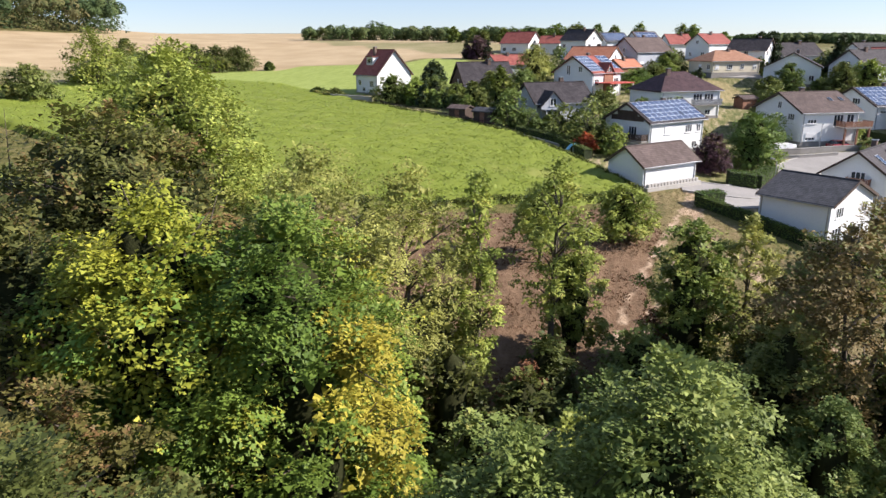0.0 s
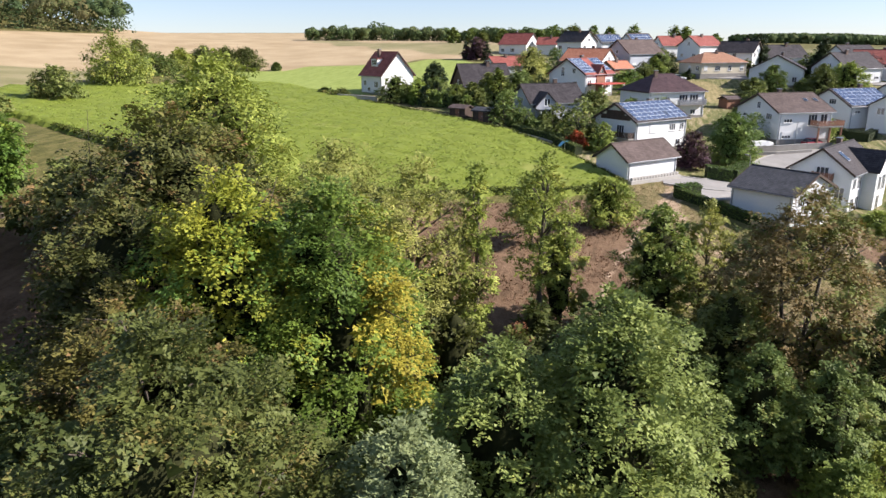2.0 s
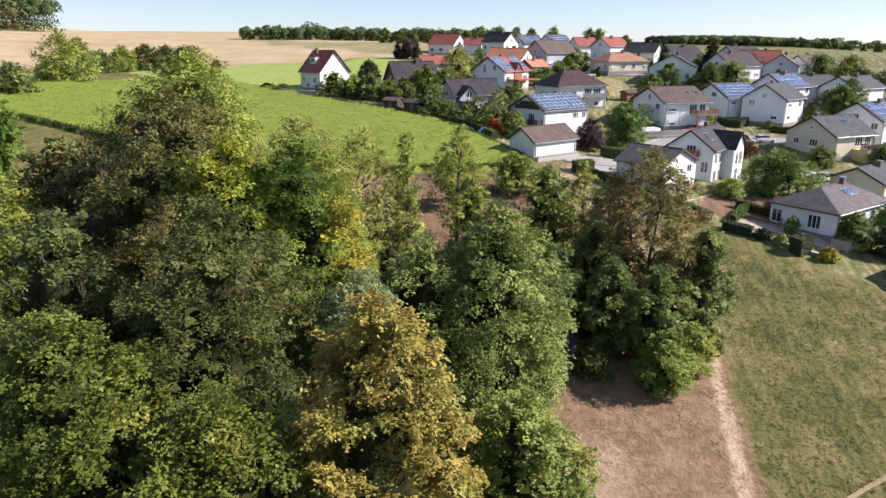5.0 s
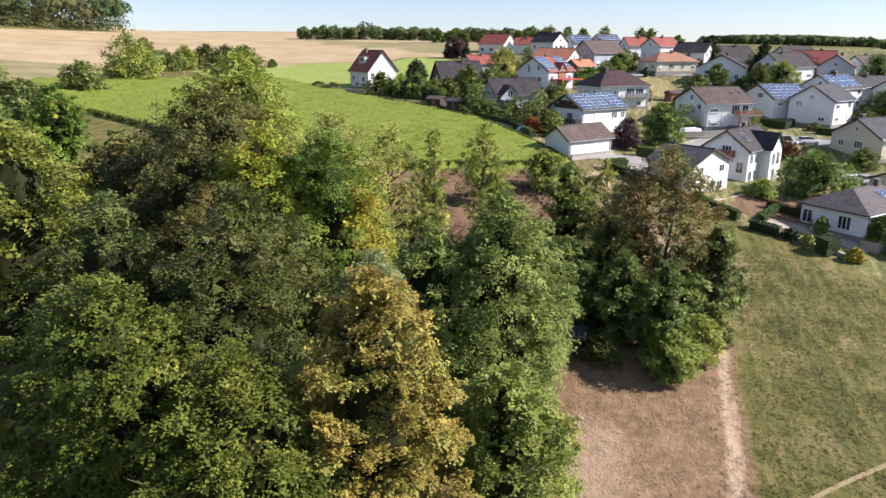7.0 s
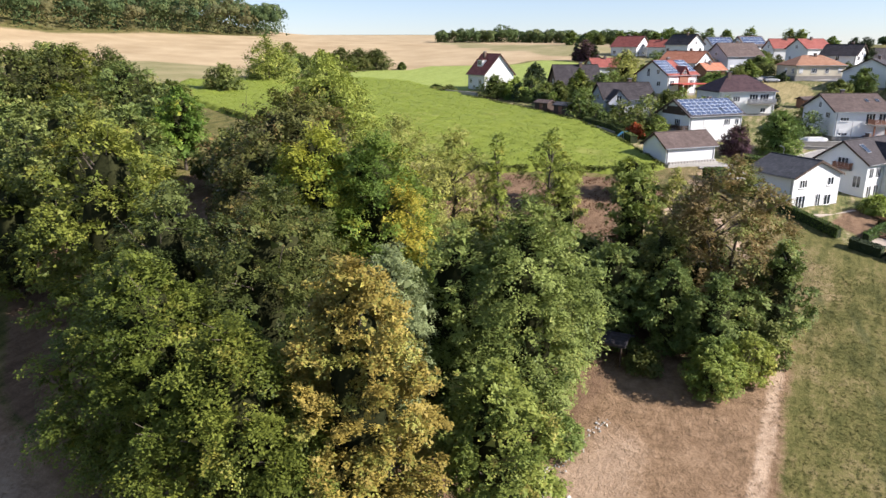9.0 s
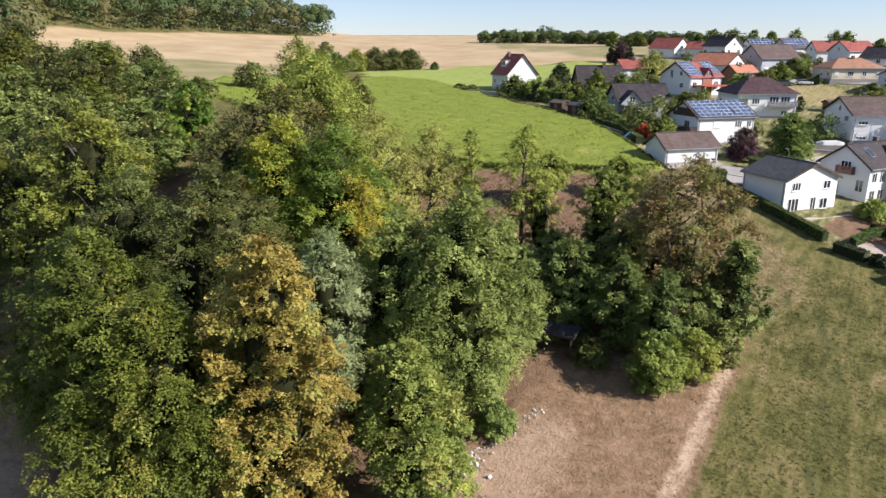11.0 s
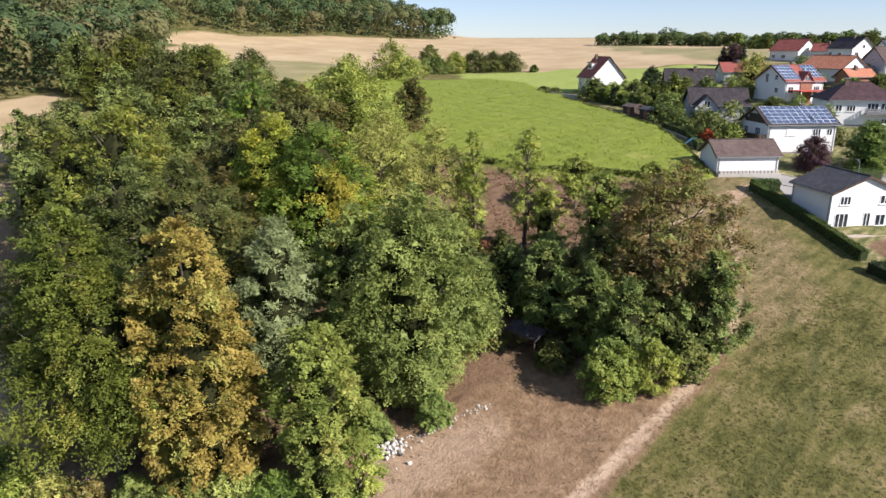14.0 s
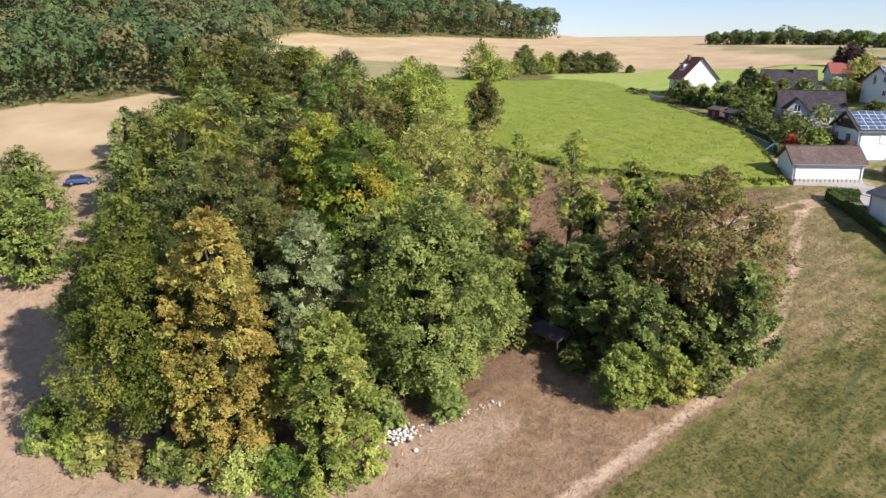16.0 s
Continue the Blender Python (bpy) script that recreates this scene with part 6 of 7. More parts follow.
# ---- garden trees and hedges ----
def hedge(label, line, width, height, mat, seed, leaves_per=260, size=0.16):
    """A clipped hedge along a line: leafy box with tousled sides, dark core inside."""
    rng = np.random.default_rng(seed)
    p = np.array(line, float)
    ob = empty("hedge", pose(p[0, 0], p[0, 1], gz(*p[0])), label, "hedge")
    org = np.array([p[0, 0], p[0, 1], gz(*p[0])])
    vs, fs, o, core = [], [], 0, []
    for a, c in zip(p[:-1], p[1:]):
        ln = np.linalg.norm(c - a)
        d = (c - a) / ln
        nn = np.array([-d[1], d[0]])
        k = int(ln * leaves_per)
        t = rng.uniform(-0.02, 1.02, k)
        face = rng.integers(0, 4, k)
        s = np.where(face == 0, -0.5, np.where(face == 1, 0.5, rng.uniform(-0.5, 0.5, k))) * width
        z = np.where(face >= 2, 1.0, rng.uniform(0.03, 1, k)) * height
        xy = a + t[:, None] * (c - a) + nn * s[:, None] + rng.normal(size=(k, 2)) * 0.05
        pos = np.stack([xy[:, 0], xy[:, 1], land(xy[:, 0], xy[:, 1]) + z + rng.normal(size=k) * 0.05], 1) - org
        nr = np.where((face < 2)[:, None], np.concatenate([nn * 1.0, [0]]) * np.sign(s)[:, None], np.array([0, 0, 1.0])) + rng.normal(size=(k, 3)) * 0.5
        v, f = leaf_faces(rng, pos, nr, size * 1.2, 0, 0.7)
        vs.append(v)
        fs.append(f + o)
        o += len(v)
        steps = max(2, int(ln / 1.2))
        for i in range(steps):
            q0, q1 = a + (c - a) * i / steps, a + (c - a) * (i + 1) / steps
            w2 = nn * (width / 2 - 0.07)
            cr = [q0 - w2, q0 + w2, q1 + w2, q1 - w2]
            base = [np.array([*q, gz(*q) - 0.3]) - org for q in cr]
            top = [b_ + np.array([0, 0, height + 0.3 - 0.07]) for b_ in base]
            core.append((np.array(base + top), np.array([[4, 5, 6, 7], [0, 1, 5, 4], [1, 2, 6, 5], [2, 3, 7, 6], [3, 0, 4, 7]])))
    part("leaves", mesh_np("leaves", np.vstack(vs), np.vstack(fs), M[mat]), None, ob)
    # plain boxes behind the leaves, coloured dark as the hedge's inner shade
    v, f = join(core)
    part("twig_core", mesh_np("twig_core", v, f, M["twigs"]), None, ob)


# near-black green: inner shade of the hedges put into the core's colour
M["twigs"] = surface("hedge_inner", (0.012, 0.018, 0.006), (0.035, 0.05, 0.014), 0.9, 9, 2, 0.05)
hedge("long clipped green hedge along the meadow", [(29.6, 79.6), (33.5, 74.5), (38, 68), (43, 60.8)], 0.95, 1.25, "hedge", 201)
hedge("short clipped hedge at the head of the track", [(29.6, 79.6), (33, 81.3)], 1.2, 1.5, "hedge", 202)
hedge("clipped dark hedge by the street corner", [(37.5, 91), (41, 90.6), (46, 97)], 1.8, 1.9, "hedge", 203)
hedge("low dark garden hedge above the crop", [(11.5, 110.5), (17, 104.5), (20, 97)], 1.4, 1.3, "hornbeam", 204)
hedge("garden hedge of mixed green", [(14, 112.5), (24, 113), (25.5, 104)], 1.6, 1.6, "hornbeam", 205)
hedge("dark garden hedge by the solar house", [(70, 122), (76, 118), (80, 122)], 1.2, 1.6, "conifer", 206)
hedge("green hedge along the street", [(82, 115.5), (92, 112)], 1.2, 1.4, "hedge", 207)
hedge("withered brown hedge by the bungalow", [(49.5, 66.5), (53, 63), (57.5, 69.5)], 0.9, 1.1, "rust", 208)
hedge("clipped thuja block at the meadow", [(49.2, 51.2), (51.4, 52.4)], 1.7, 2.1, "conifer", 209)
hedge("row of clipped dark shrubs at the meadow edge", [(43.6, 58.4), (46.4, 56.2)], 1.3, 1.2, "conifer", 210)
hedge("boundary hedge behind the white house", [(46, 60.5), (51, 66)], 0.9, 1.0, "hedge", 211)

GARDEN = [
    (-11.0, 139.5, 5.6, 3.6, "hornbeam", "dark bushy garden tree"), (-6.2, 139.5, 4.6, 3.2, "ash", "yellow-green garden tree"), (-2.4, 146, 4.6, 3.0, "hornbeam", "grey-green garden bush"),
    (2.0, 138, 4.2, 2.8, "locust", "grey-green garden bush"), (5.2, 133, 5.0, 3.2, "hornbeam", "round garden tree"), (9.7, 126.5, 8.6, 2.7, "lime", "tall slender green tree"),
    (-3, 168, 6.0, 3.2, "conifer", "dark rounded conifer"), (14.0, 129, 3.0, 2.2, "hornbeam", "round garden shrub"), (21.4, 174, 9.6, 5.4, "feather", "large brownish-olive willow"),
    (14.6, 140, 6.5, 3.0, "hornbeam", "green garden tree"), (9.0, 146, 5.6, 3.0, "oak", "dark garden tree"), (24.9, 121, 5.4, 1.5, "conifer", "slim dark cypress"), (20.3, 101.0, 2.8, 1.7, "red", "vivid red autumn shrub"),
    (37.0, 96.2, 5.6, 3.0, "purple", "dark purple-leaved plum tree"), (44.9, 101.4, 8.2, 4.2, "lime", "broad bright green tree by the street"), 
    (43.5, 162, 4.8, 3.6, "lime", "bright green round tree"), (55.3, 181, 6.0, 3.0, "bright", "green tree beside the dry lot"), (50, 170, 5.2, 3.6, "hornbeam", "green garden tree"),
    (50.6, 71.2, 2.8, 2.2, "ash", "bright yellow-green rounded shrub"), (59.6, 74.2, 6.8, 5.2, "lime", "broad green cherry tree by the bungalow"), (52.6, 49.8, 1.7, 1.1, "yellowbush", "bright yellow rounded shrub"),
    (47.5, 55.4, 1.5, 1.0, "conifer", "clipped dark ball shrub"), (49.0, 54.0, 1.4, 0.9, "feather", "small yellowish shrub"), (52.4, 57.4, 2.6, 0.9, "bright", "slim green conical shrub"),
    (58.6, 54.2, 4.2, 2.8, "hornbeam", "dark garden shrub by the bungalow"), (62.0, 51.2, 4.4, 2.4, "conifer", "dark conifer by the shed"), (66.4, 57.5, 4.6, 3.2, "bright", "green garden tree by the bungalow"), (70, 62, 4.2, 3.0, "hornbeam", "green garden shrub"),
    (79.0, 164, 6.2, 3.6, "hornbeam", "blue-green garden tree"), (88.0, 158, 7.0, 4.0, "oak", "dark garden tree on the slope"), (95, 160, 7.0, 4.4, "ash", "green garden tree on the slope"), (72, 158, 4.5, 3.4, "hornbeam", "dark bush on the slope"),
    (66, 142, 4.4, 3.6, "locust", "grey-green bush on the slope"), (106.7, 130, 7.5, 4.4, "lime", "bright green rounded tree"), (112, 134, 8.5, 4.4, "oak", "dark green tree"), (94, 118, 3.4, 2.6, "hornbeam", "garden shrub by the street"),
    (98, 122, 3.0, 2.4, "hornbeam", "garden shrub by the street"), (128, 172, 9, 6, "hornbeam", "large rounded green tree"), (136, 170, 9, 5, "ash", "large green tree"), (130, 156, 7, 4.5, "oak", "dark green tree"),
    (113, 186, 6.5, 4.5, "purple", "dark purple-leaved tree"), (126, 150, 8, 4.2, "conifer", "dark conifer among houses"), (66.5, 97.5, 3.4, 2.6, "rust", "dark reddish shrub by the parking place"), (77, 90, 3.8, 2.8, "hornbeam", "green shrub by the cream house"), (90, 92, 3.4, 2.6, "hornbeam", "green shrub by the terrace"),
    (96, 96, 4, 3, "lime", "bright green garden tree"), (10.2, 238, 7.5, 4.5, "purple", "dark purple-brown tree at the end of the field"), (13.6, 236, 6.6, 2.0, "conifer", "slim dark conifer"), (6.6, 240, 6.2, 2.0, "conifer", "slim dark conifer"), (89, 204, 9.5, 4.0, "conifer", "tall dark conifer pair"),
    (92, 203, 10.0, 3.8, "conifer", "tall dark conifer"), (99, 180, 10.0, 3.2, "conifer", "tall dark conifer among houses"), (96, 176, 9, 3.2, "conifer", "dark conifer among houses"), (61, 240, 5, 4, "purple", "dark purple tree by the crest houses"),
    (-23.5, 148, 2.0, 2.2, "hornbeam", "low dark hedge bush by the red-roofed house"), (-27.5, 151, 1.8, 2.2, "hornbeam", "low bush at the edge of the crop"), (12, 116, 2.2, 1.8, "hornbeam", "round garden shrub"), (17, 114.5, 2.6, 1.9, "locust", "grey-green garden shrub"), (36, 128, 3.8, 3.0, "bright", "green shrub between houses"), (29, 132, 4.2, 3.2, "hornbeam", "dark shrub between houses"),
    (32, 170, 5, 3.4, "hornbeam", "green garden tree between houses"), (35, 182, 5, 3.4, "oak", "dark garden tree between houses"), (62, 200, 5, 3.4, "hornbeam", "green garden tree on the upper street"), (66, 215, 5.5, 3.6, "oak", "dark garden tree on the upper street"), 
]
for i, (x, y, h, r, mt, lb) in enumerate(GARDEN):
    far = y > 110
    slim = r < 0.36 * h and h > 4
    mt = "hornbeam" if mt == "oak" else mt
    grow("garden_tree" if h > 3.4 else "garden_shrub", x, y, h, r, "cone" if mt == "conifer" and slim else ("oval" if slim else "dome"), mt, lb if len(lb.split()) > 3 else lb + " by the houses", 300 + i, "tree" if h > 3.4 else "shrub",
         base=0.03, clumps=55, leaves=int(min(11000, 1000 + 250 * h * r) if not far else min(4200, 1000 + 95 * h * r)), size=(0.56 if far else 0.38) * (0.8 if r < 2 else 1), clump_r=0.32, stems=1 if h > 3.4 else 3)

# small shrubs scattered through the gardens
rv = random.Random(17)
kinds = [(tree_meshes(400 + k, h, r, "dome", M[mt], base=0.03, clumps=26, leaves=750, size=0.5, clump_r=0.36, stems=2, inner=6), lb) for k, (h, r, mt, lb) in enumerate([
    (2.2, 1.7, "hornbeam", "round dark green garden shrub"), (3.2, 2.0, "oak", "tall dark shrub in a garden"), (1.6, 1.5, "hedge", "low green shrub in a garden"), (2.8, 1.9, "locust", "grey-green shrub in a garden"), (4.2, 2.4, "bright", "small bright green garden tree"), (3.6, 1.3, "conifer", "slim dark conifer in a garden"), (5.2, 2.8, "hornbeam", "green tree in a garden")])]
homes = [o for o in scene.objects if o.get("category") == "house"]
for hm in homes:
    L_, W_ = hm["dims"][0], hm["dims"][1]
    for _ in range(8):
        a = rv.uniform(0, 2 * math.pi)
        lx, ly = math.cos(a) * (L_ / 2 + rv.uniform(2.0, 6.0)), math.sin(a) * (W_ / 2 + rv.uniform(2.0, 6.0))
        q = hm.matrix_world @ Vector((lx, ly, 0))
        if min((q.xy - o.matrix_world.translation.xy).length for o in homes) < 8.5 or q.y < 80 or (26 < q.x < 100 and 80 < q.y < 112):
            continue
        if poly_mask(np.array([q.x]), np.array([q.y]), VILLAGE, 0.5)[0] < 0.9:
            continue
        ms, lb = rv.choice(kinds)
        plant("garden_shrub", q.x, q.y, ms, lb, "shrub", "garden shrubs of the village", rv.uniform(0, 360), rv.uniform(0.75, 1.25))
BORDER = np.array([(-12, 141.5), (-4, 133.5), (4, 124.5), (10, 117), (15.5, 109), (20.5, 101)], float)
for i in range(46):
    t = rv.uniform(0, len(BORDER) - 1.001)
    k = int(t)
    q = BORDER[k] + (BORDER[k + 1] - BORDER[k]) * (t - k) + np.array([0.75, 0.66]) * rv.uniform(0.5, 8.0)
    if min((Vector(q) - o.matrix_world.translation.xy).length for o in homes) < 7.5:
        continue
    ms, lb = rv.choice(kinds)
    plant("garden_shrub", float(q[0]), float(q[1]), ms, lb, "shrub", "garden shrubs of the village", rv.uniform(0, 360), rv.uniform(0.7, 1.3))
for hm in homes:
    del hm["dims"]


# ---- cars ----
def paint(name, col):
    m, n, l, b = nodes_of(name)
    co = n.new("ShaderNodeTexCoord").outputs["Object"]
    l.new(ramp(n, l, noise_tex(n, l, co, 1.5), [(0.3, tuple(v * 0.9 for v in col)), (0.7, col)]), b.inputs["Base Color"])
    b.inputs["Roughness"].default_value, b.inputs["Coat Weight"].default_value = 0.3, 0.8
    return m


M["rubber"] = surface("rubber", (0.015, 0.015, 0.015), (0.03, 0.03, 0.03), 0.8, 9, 2, 0.004)
M["lamp_red"] = surface("lamp_red", (0.3, 0.02, 0.02), (0.4, 0.03, 0.03), 0.3, 9, 2, 0.001)


def loft(sections, closed=True):
    """Skin over cross-sections with equal point counts, with capped ends."""
    bm = bmesh.new()
    rows = [[bm.verts.new(p) for p in s] for s in sections]
    k = len(rows[0])
    for a, b_ in zip(rows[:-1], rows[1:]):
        for i in range(k):
            bm.faces.new((a[i], a[(i + 1) % k], b_[(i + 1) % k], b_[i]))
    bm.faces.new(rows[0][::-1])
    bm.faces.new(rows[-1])
    bmesh.ops.recalc_face_normals(bm, faces=bm.faces)
    return bm


def car(label, x, y, yaw, colour, length=4.3, tall=1.45, estate=False):
    ob = empty("car", pose(x, y, gz(x, y) + 0.13, 0, 0, yaw), label, "car")
    h, w = length / 2, 0.88

    def sec(xx, half, z0, z1):
        return [(xx, -half, z0), (xx, half, z0), (xx, half * 1.02, (z0 + z1) / 2), (xx, half * 0.94, z1), (xx, -half * 0.94, z1), (xx, -half * 1.02, (z0 + z1) / 2)]

    body = loft([sec(-h, w * 0.86, 0.35, 0.72), sec(-h + 0.12, w * 0.96, 0.24, 0.86), sec(-h * 0.5, w, 0.2, 0.92), sec(h * 0.25, w, 0.2, 0.9), sec(h * 0.75, w * 0.97, 0.22, 0.76), sec(h - 0.1, w * 0.9, 0.26, 0.66), sec(h, w * 0.78, 0.34, 0.56)])
    part("body", body, paint("car_paint", colour), ob)
    back = -h * 0.96 if estate else -h * 0.8

    def gs(xx, half, z0, z1):
        return [(xx, -half, z0), (xx, half, z0), (xx, half, z1), (xx, -half, z1)]

    part("cabin_glass", loft([gs(back, w * 0.86, 0.86, 0.93), gs(back + 0.35, w * 0.8, 0.86, tall - 0.1), gs(h * 0.05, w * 0.78, 0.86, tall - 0.07), gs(h * 0.42, w * 0.88, 0.84, 0.9)]), M["glass"], ob)
    part("roof", loft([gs(back + 0.3, w * 0.78, tall - 0.1, tall - 0.05), gs(-0.3, w * 0.8, tall - 0.08, tall), gs(h * 0.1, w * 0.76, tall - 0.1, tall - 0.06)]), paint("car_roof", colour), ob)
    for sx in (-1, 1):
        for sy in (-1, 1):
            bm = bmesh.new()
            bmesh.ops.create_cone(bm, cap_ends=True, segments=14, radius1=0.32, radius2=0.32, depth=0.22, matrix=Matrix.Translation((sx * length * 0.3, sy * (w - 0.06), 0.2)) @ Matrix.Rotation(math.pi / 2, 4, "X"))
            wh = part("wheel", bm, M["rubber"], ob)
            bm = bmesh.new()
            bmesh.ops.create_cone(bm, cap_ends=True, segments=10, radius1=0.2, radius2=0.17, depth=0.24, matrix=Matrix.Translation((sx * length * 0.3, sy * (w - 0.05), 0.2)) @ Matrix.Rotation(math.pi / 2, 4, "X"))
            part("rim", bm, M["metal"], wh)
    for sy in (-1, 1):
        part("headlight", box_bm(h - 0.14, h - 0.03, sy * 0.58 - 0.15, sy * 0.58 + 0.15, 0.52, 0.64, bevel=0.02), M["metal"], ob)
        part("tail_light", box_bm(-h + 0.0, -h + 0.1, sy * 0.62 - 0.12, sy * 0.62 + 0.12, 0.66, 0.82, bevel=0.02), M["lamp_red"], ob)
    return ob


car("white parked car by the cream house", 70.5, 84.2, 20, (0.75, 0.75, 0.76))
car("silver parked car by the cream house", 72.6, 81.4, 25, (0.5, 0.51, 0.53))
car("white van parked on the street", 70.5, 105.0, 10, (0.75, 0.75, 0.76), 4.8, 1.9, True)
car("silver parked car on the street", 66.5, 103.4, 12, (0.45, 0.46, 0.48))
car("white parked car on the street", 75.5, 106.2, 5, (0.75, 0.75, 0.76))
car("dark blue car on the field track", -73.2, 29.4, 60, (0.03, 0.06, 0.16))
car("dark parked car beside the upper street", 56.5, 178.5, 15, (0.04, 0.045, 0.05))
car("silver parked car beside the upper street", 61.5, 180.5, 15, (0.4, 0.41, 0.43))
car("red parked car in the village", 64.0, 112.6, 15, (0.3, 0.03, 0.03))
car("white parked car in the upper village", 96, 178, 0, (0.7, 0.7, 0.7))


# ---- walls, terraces, fences ----
def wall_run(name, label, line, height, thick, mat, category, below=0.4):
    p = np.array(line, float)
    ob = empty(name, pose(p[0, 0], p[0, 1], gz(*p[0])), label, category)
    org = Vector((p[0, 0], p[0, 1], gz(*p[0])))
    for i, (a, c) in enumerate(zip(p[:-1], p[1:])):
        d = (c - a) / np.linalg.norm(c - a)
        nn = np.array([-d[1], d[0]]) * thick / 2
        st = max(1, int(np.linalg.norm(c - a) / 2.5))
        rows = []
        for j in range(st + 1):
            q = a + (c - a) * j / st
            z = gz(*q)
            rows.append([Vector((q[0] + s * nn[0], q[1] + s * nn[1], z + zz)) - org for s, zz in ((-1, -below), (1, -below), (1, height), (-1, height))])
        part("wall_section", loft(rows), M[mat], ob)
        cap = []
        for r_ in rows:
            m_ = (r_[2] + r_[3]) / 2
            o = (r_[2] - r_[3]) * 0.65
            cap.append([m_ - o + Vector((0, 0, 0.003)), m_ + o + Vector((0, 0, 0.003)), m_ + o + Vector((0, 0, 0.08)), m_ - o + Vector((0, 0, 0.08))])
        part("coping", loft(cap), M["kerb"], ob)
    return ob


wall_run("garden_wall", "low grey retaining wall below the brown-roofed house", [(50.5, 108.6), (56, 109.6), (62, 111.2), (68, 112.6)], 0.9, 0.25, "plinth", "wall")
wall_run("garden_wall", "low grey garden wall along the street", [(49, 107), (55, 107.6), (62, 109.4)], 0.5, 0.25, "plinth", "wall")
wall_run("garden_wall", "pale terrace wall beside the crop field", [(-24, 146), (-18, 143.5), (-15, 141.5)], 0.9, 0.3, "kerb", "wall")
wall_run("garden_wall", "grey wall at the foot of the gardens", [(9, 111.5), (13.5, 107), (17, 103)], 0.3, 0.25, "plinth", "wall")
wall_run("garden_wall", "low stone edge of the bungalow garden", [(44.6, 59.4), (48.5, 54.6), (53.4, 49.4)], 0.35, 0.3, "kerb", "wall")
wall_run("garden_wall", "white terrace wall by the solar house", [(60, 143), (68, 146.5)], 0.9, 0.25, "render_white", "wall")


def fence(label, line, mat, height=1.1):
    p = np.array(line, float)
    ob = empty("fence", pose(p[0, 0], p[0, 1], gz(*p[0])), label, "fence")
    org = np.array([p[0, 0], p[0, 1], gz(*p[0])])
    post = shared(("post", mat, height), lambda: box_bm(-0.05, 0.05, -0.05, 0.05, -0.4, height), M[mat])
    for a, c in zip(p[:-1], p[1:]):
        ln = np.linalg.norm(c - a)
        k = max(1, int(ln / 2.0))
        for j in range(k + 1):
            q = a + (c - a) * j / k
            part("post", post, None, ob).location = Vector((q[0], q[1], gz(*q))) - Vector(org)
        for zz in (0.35, height - 0.15):
            rows = []
            for j in range(k + 1):
                q = a + (c - a) * j / k
                o = Vector((q[0], q[1], gz(*q) + zz)) - Vector(org)
                rows.append([o + Vector((0, -0.025, -0.06)), o + Vector((0, 0.025, -0.06)), o + Vector((0, 0.025, 0.06)), o + Vector((0, -0.025, 0.06))])
            part("rail", loft(rows), M[mat], ob)
    return ob


fence("dark timber fence along the crop field gardens", [(-14, 137), (-6, 126.5), (3, 118.5), (9, 112)], "timber_dark")
fence("weathered timber fence below the white house", [(47.5, 62.5), (51.5, 58.8), (55.5, 64)], "timber_red", 0.9)
fence("timber fence beside the dry lot", [(52, 150), (50, 160), (54, 172)], "timber_dark")


def shed(label, x, y, yaw, L, W, h, roof_mat, wall_mat="timber_dark"):
    ob = empty("shed", pose(x, y, gz(x, y), 0, 0, yaw), label, "shed")
    part("wall", box_bm(-L / 2, L / 2, -W / 2, W / 2, -0.6, h, bevel=0.02), M[wall_mat], ob)
    part("roof", roof_bm(L + 0.6, W + 0.6, h - 0.02, h + 0.55), M[roof_mat], ob)
    d = part("door", box_bm(-0.45, 0.45, -W / 2 - 0.05, -W / 2 - 0.003, 0, h - 0.25), M["timber_red"], ob)
    part("handle", box_bm(0.3, 0.36, -W / 2 - 0.1, -W / 2 - 0.052, 0.9, 1.05), M["metal"], d)


shed("small dark garden shed with brown roof", 2.6, 122.5, -35, 3.4, 2.6, 1.8, "tile_brown")
shed("dark garden shed with grey roof", 6.8, 119.0, -35, 3.4, 2.6, 2.0, "tile_anthracite")
shed("timber shed beside the dry lot", 60.5, 142.5, 20, 3.4, 2.6, 2.0, "tile_brown", "timber_red")
shed("garden shed behind the cream house", 94.5, 110.0, 20, 3.4, 2.6, 2.0, "tile_anthracite")

# open timber shelter in the shade of the copse
sh = empty("shelter", pose(14.6, 30.6, gz(14.6, 30.6), 0, 0, -20), "weathered open timber shelter in the shade of the copse", "shelter")
for sx in (-1.4, 1.4):
    for sy in (-1.0, 1.0):
        part("post", box_bm(sx - 0.07, sx + 0.07, sy - 0.07, sy + 0.07, -0.4, 1.997, bevel=0.01), M["timber_dark"], sh)
part("roof", roof_bm(3.8, 3.0, 2.0, 2.6), M["tile_dark"], sh)
part("bench", box_bm(-1.3, 1.3, 0.5, 0.92, 0.38, 0.46, bevel=0.01), M["timber_red"], sh)

# small blue slide in the garden above the crop
M["slide_blue"] = paint("slide_blue", (0.12, 0.42, 0.6))
sl = empty("slide", pose(17.9, 99.6, gz(17.9, 99.6), 0, 0, 30), "small light blue garden slide with white frame", "slide")
part("chute", loft([[(-1.1, -0.3, 0.1), (-1.1, 0.3, 0.1), (-1.1, 0.3, 0.2), (-1.1, -0.3, 0.2)], [(0.2, -0.3, 1.1), (0.2, 0.3, 1.1), (0.2, 0.3, 1.25), (0.2, -0.3, 1.25)], [(0.9, -0.4, 1.15), (0.9, 0.4, 1.15), (0.9, 0.4, 1.3), (0.9, -0.4, 1.3)]]), M["slide_blue"], sl)
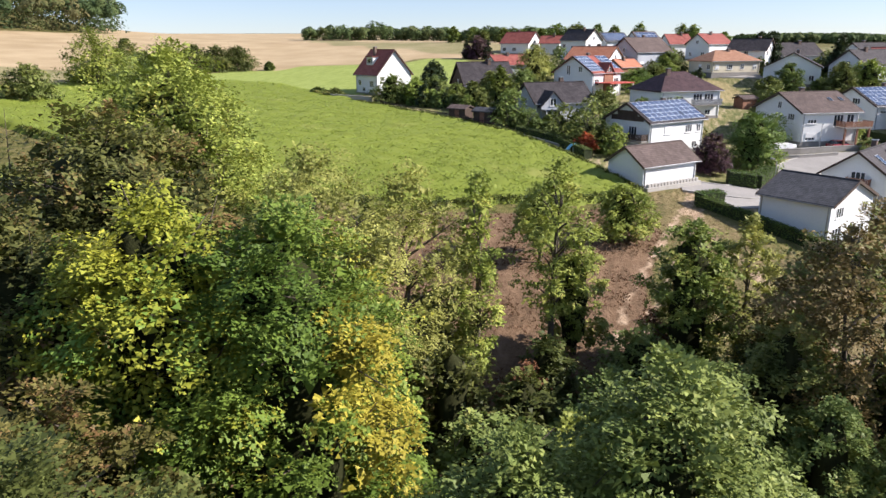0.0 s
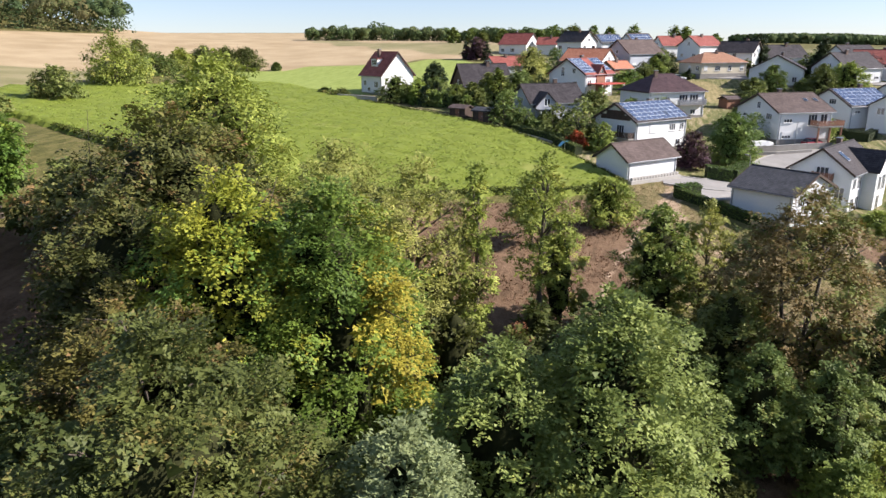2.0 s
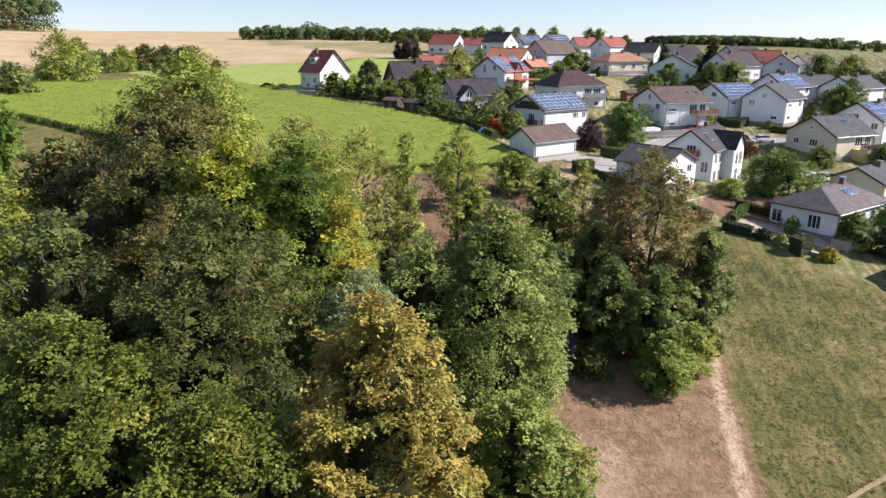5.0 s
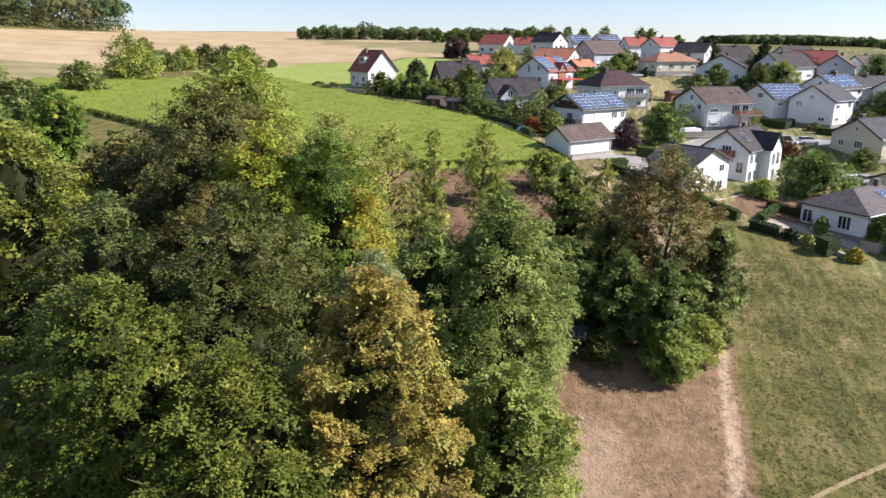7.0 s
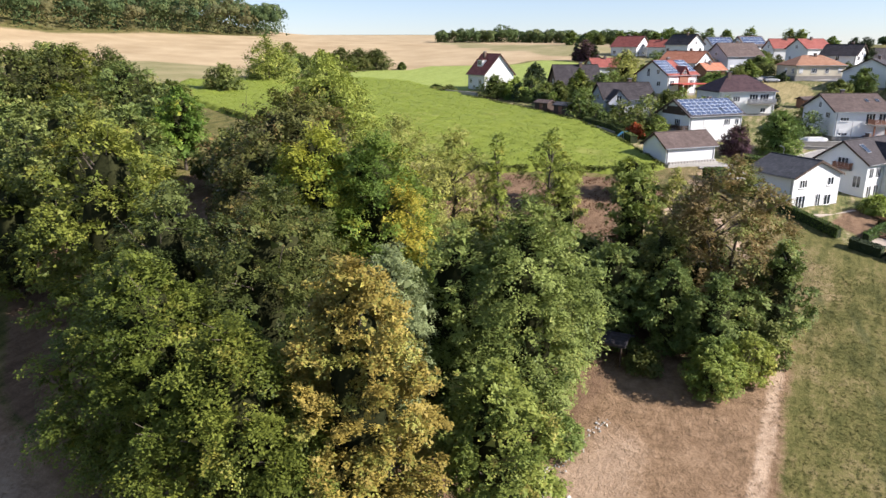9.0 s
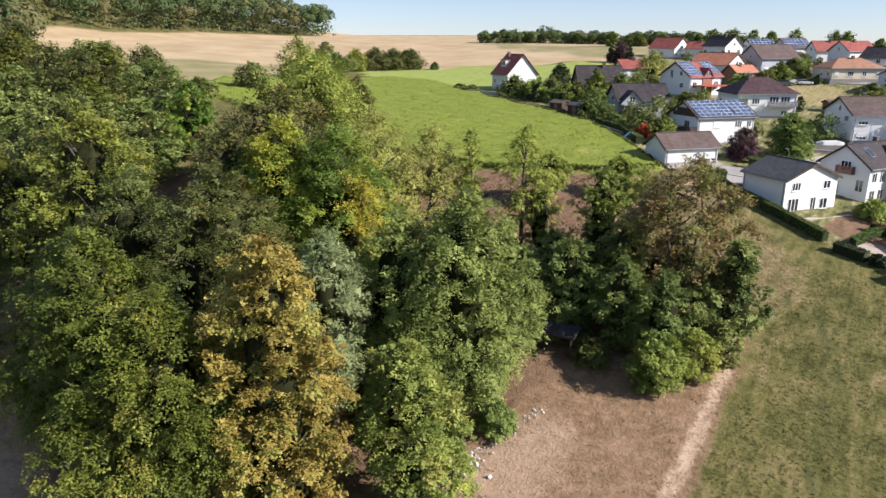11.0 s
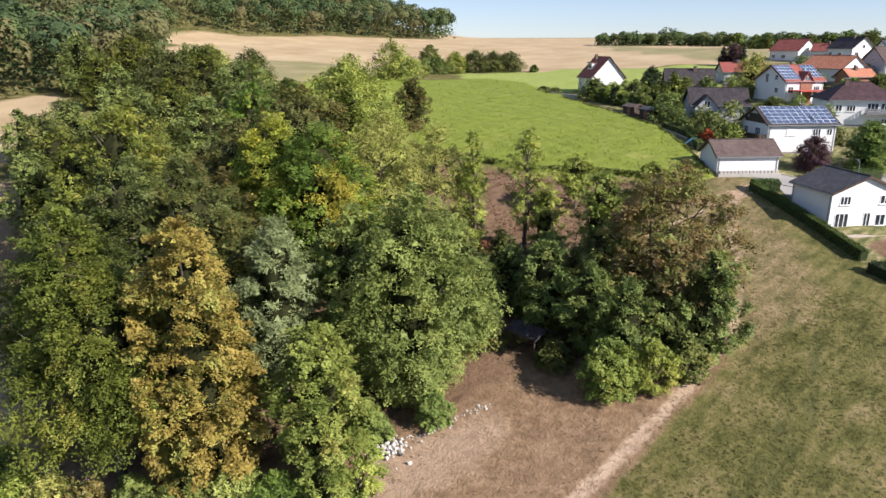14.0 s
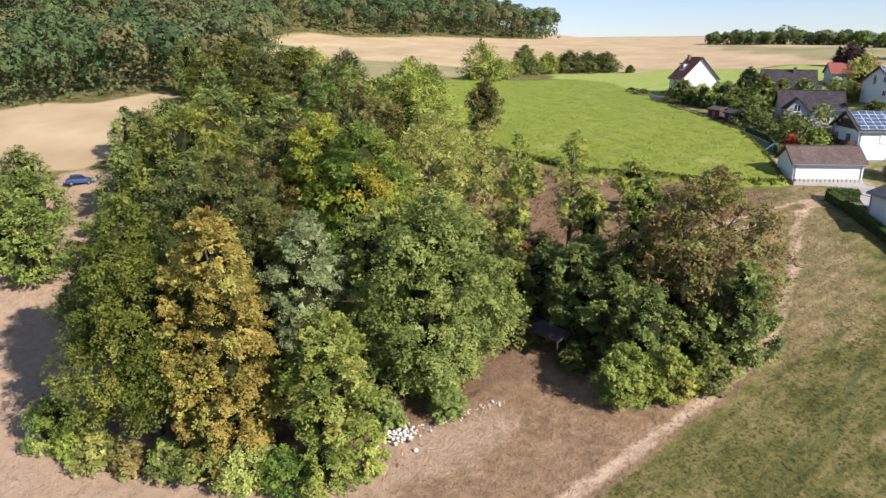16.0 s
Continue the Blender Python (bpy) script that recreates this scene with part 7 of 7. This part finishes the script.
for sx, sy in ((0.25, -0.35), (0.25, 0.35), (0.85, -0.35), (0.85, 0.35)):
    part("leg", box_bm(sx - 0.04, sx + 0.04, sy - 0.04, sy + 0.04, -0.2, 1.13), M["white_trim"], sl)

# covered trailer beside the brown-roofed house
tr_ = empty("trailer", pose(53.6, 111.0, gz(53.6, 111.0), 0, 0, 10), "white covered boat trailer beside the drive", "trailer")
part("hull", loft([[(-2.4, -0.3, 0.7), (-2.4, 0.3, 0.7), (-2.4, 0.3, 0.85), (-2.4, -0.3, 0.85)], [(-1.4, -0.85, 0.5), (-1.4, 0.85, 0.5), (-1.4, 0.7, 1.15), (-1.4, -0.7, 1.15)], [(1.6, -0.9, 0.5), (1.6, 0.9, 0.5), (1.6, 0.75, 1.2), (1.6, -0.75, 1.2)], [(2.3, -0.8, 0.6), (2.3, 0.8, 0.6), (2.3, 0.7, 1.0), (2.3, -0.7, 1.0)]]), M["white_trim"], tr_)
for sy in (-0.95, 0.95):
    bm = bmesh.new()
    bmesh.ops.create_cone(bm, cap_ends=True, segments=12, radius1=0.3, radius2=0.3, depth=0.2, matrix=Matrix.Translation((0.6, sy, 0.3)) @ Matrix.Rotation(math.pi / 2, 4, "X"))
    part("wheel", bm, M["rubber"], tr_)

# heap of pale stones at the corner of the grove
M["limestone"] = surface("limestone", (0.36, 0.34, 0.31), (0.6, 0.58, 0.54), 0.9, 6, 1.5, 0.02)
heap = empty("stone_heap", pose(9.9, 13.6, gz(9.9, 13.6)), "heap of pale limestone rubble at the grove corner", "stones")
rs = random.Random(8)
stones = []
for k in range(6):
    bm = bmesh.new()
    bmesh.ops.create_icosphere(bm, subdivisions=1, radius=0.5)
    for v in bm.verts:
        v.co *= rs.uniform(0.65, 1.15)
    me = bpy.data.meshes.new("stone")
    bm.to_mesh(me)
    bm.free()
    me.materials.append(M["limestone"])
    stones.append(me)
for k in range(190):
    t = rs.random()
    if k < 120:
        px, py, sz = 9.2 + rs.gauss(0, 0.75), 13.9 + rs.gauss(0, 0.65), rs.uniform(0.2, 0.5)
    else:
        px, py, sz = 9.6 + 5.0 * t + rs.gauss(0, 0.3), 14.6 + 7.6 * t + rs.gauss(0, 0.3), rs.uniform(0.12, 0.3)
    rise = 0.3 * rs.random() if k < 120 else 0.0
    st_ = part("stone", stones[k % 6], None, heap)
    st_.matrix_local = pose(px - 9.9, py - 13.6, gz(px, py) - gz(9.9, 13.6) + sz * 0.12 + rise, rs.uniform(0, 360), rs.uniform(0, 360), rs.uniform(0, 360)) @ Matrix.Diagonal((sz, sz * rs.uniform(0.6, 1), sz * rs.uniform(0.5, 0.9), 1))

# street lamps, masts and aerials
def lamp_post(x, y, yaw):
    ob = empty("street_lamp", pose(x, y, gz(x, y), 0, 0, yaw), "slim grey street lamp beside the road", "street lamp", "street lamps of the village")
    v, f = join([tube((0, 0, -0.4), (0, 0, 4.2), 0.07, 0.045, 8), tube((0, 0, 4.2), (0.6, 0, 4.45), 0.04, 0.035, 8)])
    part("pole", mesh_np("pole", v, f, M["metal"], True), None, ob)
    part("lamp_head", box_bm(0.45, 1.0, -0.1, 0.1, 4.38, 4.5, bevel=0.03), M["metal"], ob)


for x, y, a in ((43, 89.5, 120), (60, 111.4, 250), (86, 103, 80), (56, 190, 200), (88, 181, 60), (110, 99, 60)):
    lamp_post(x, y, a)
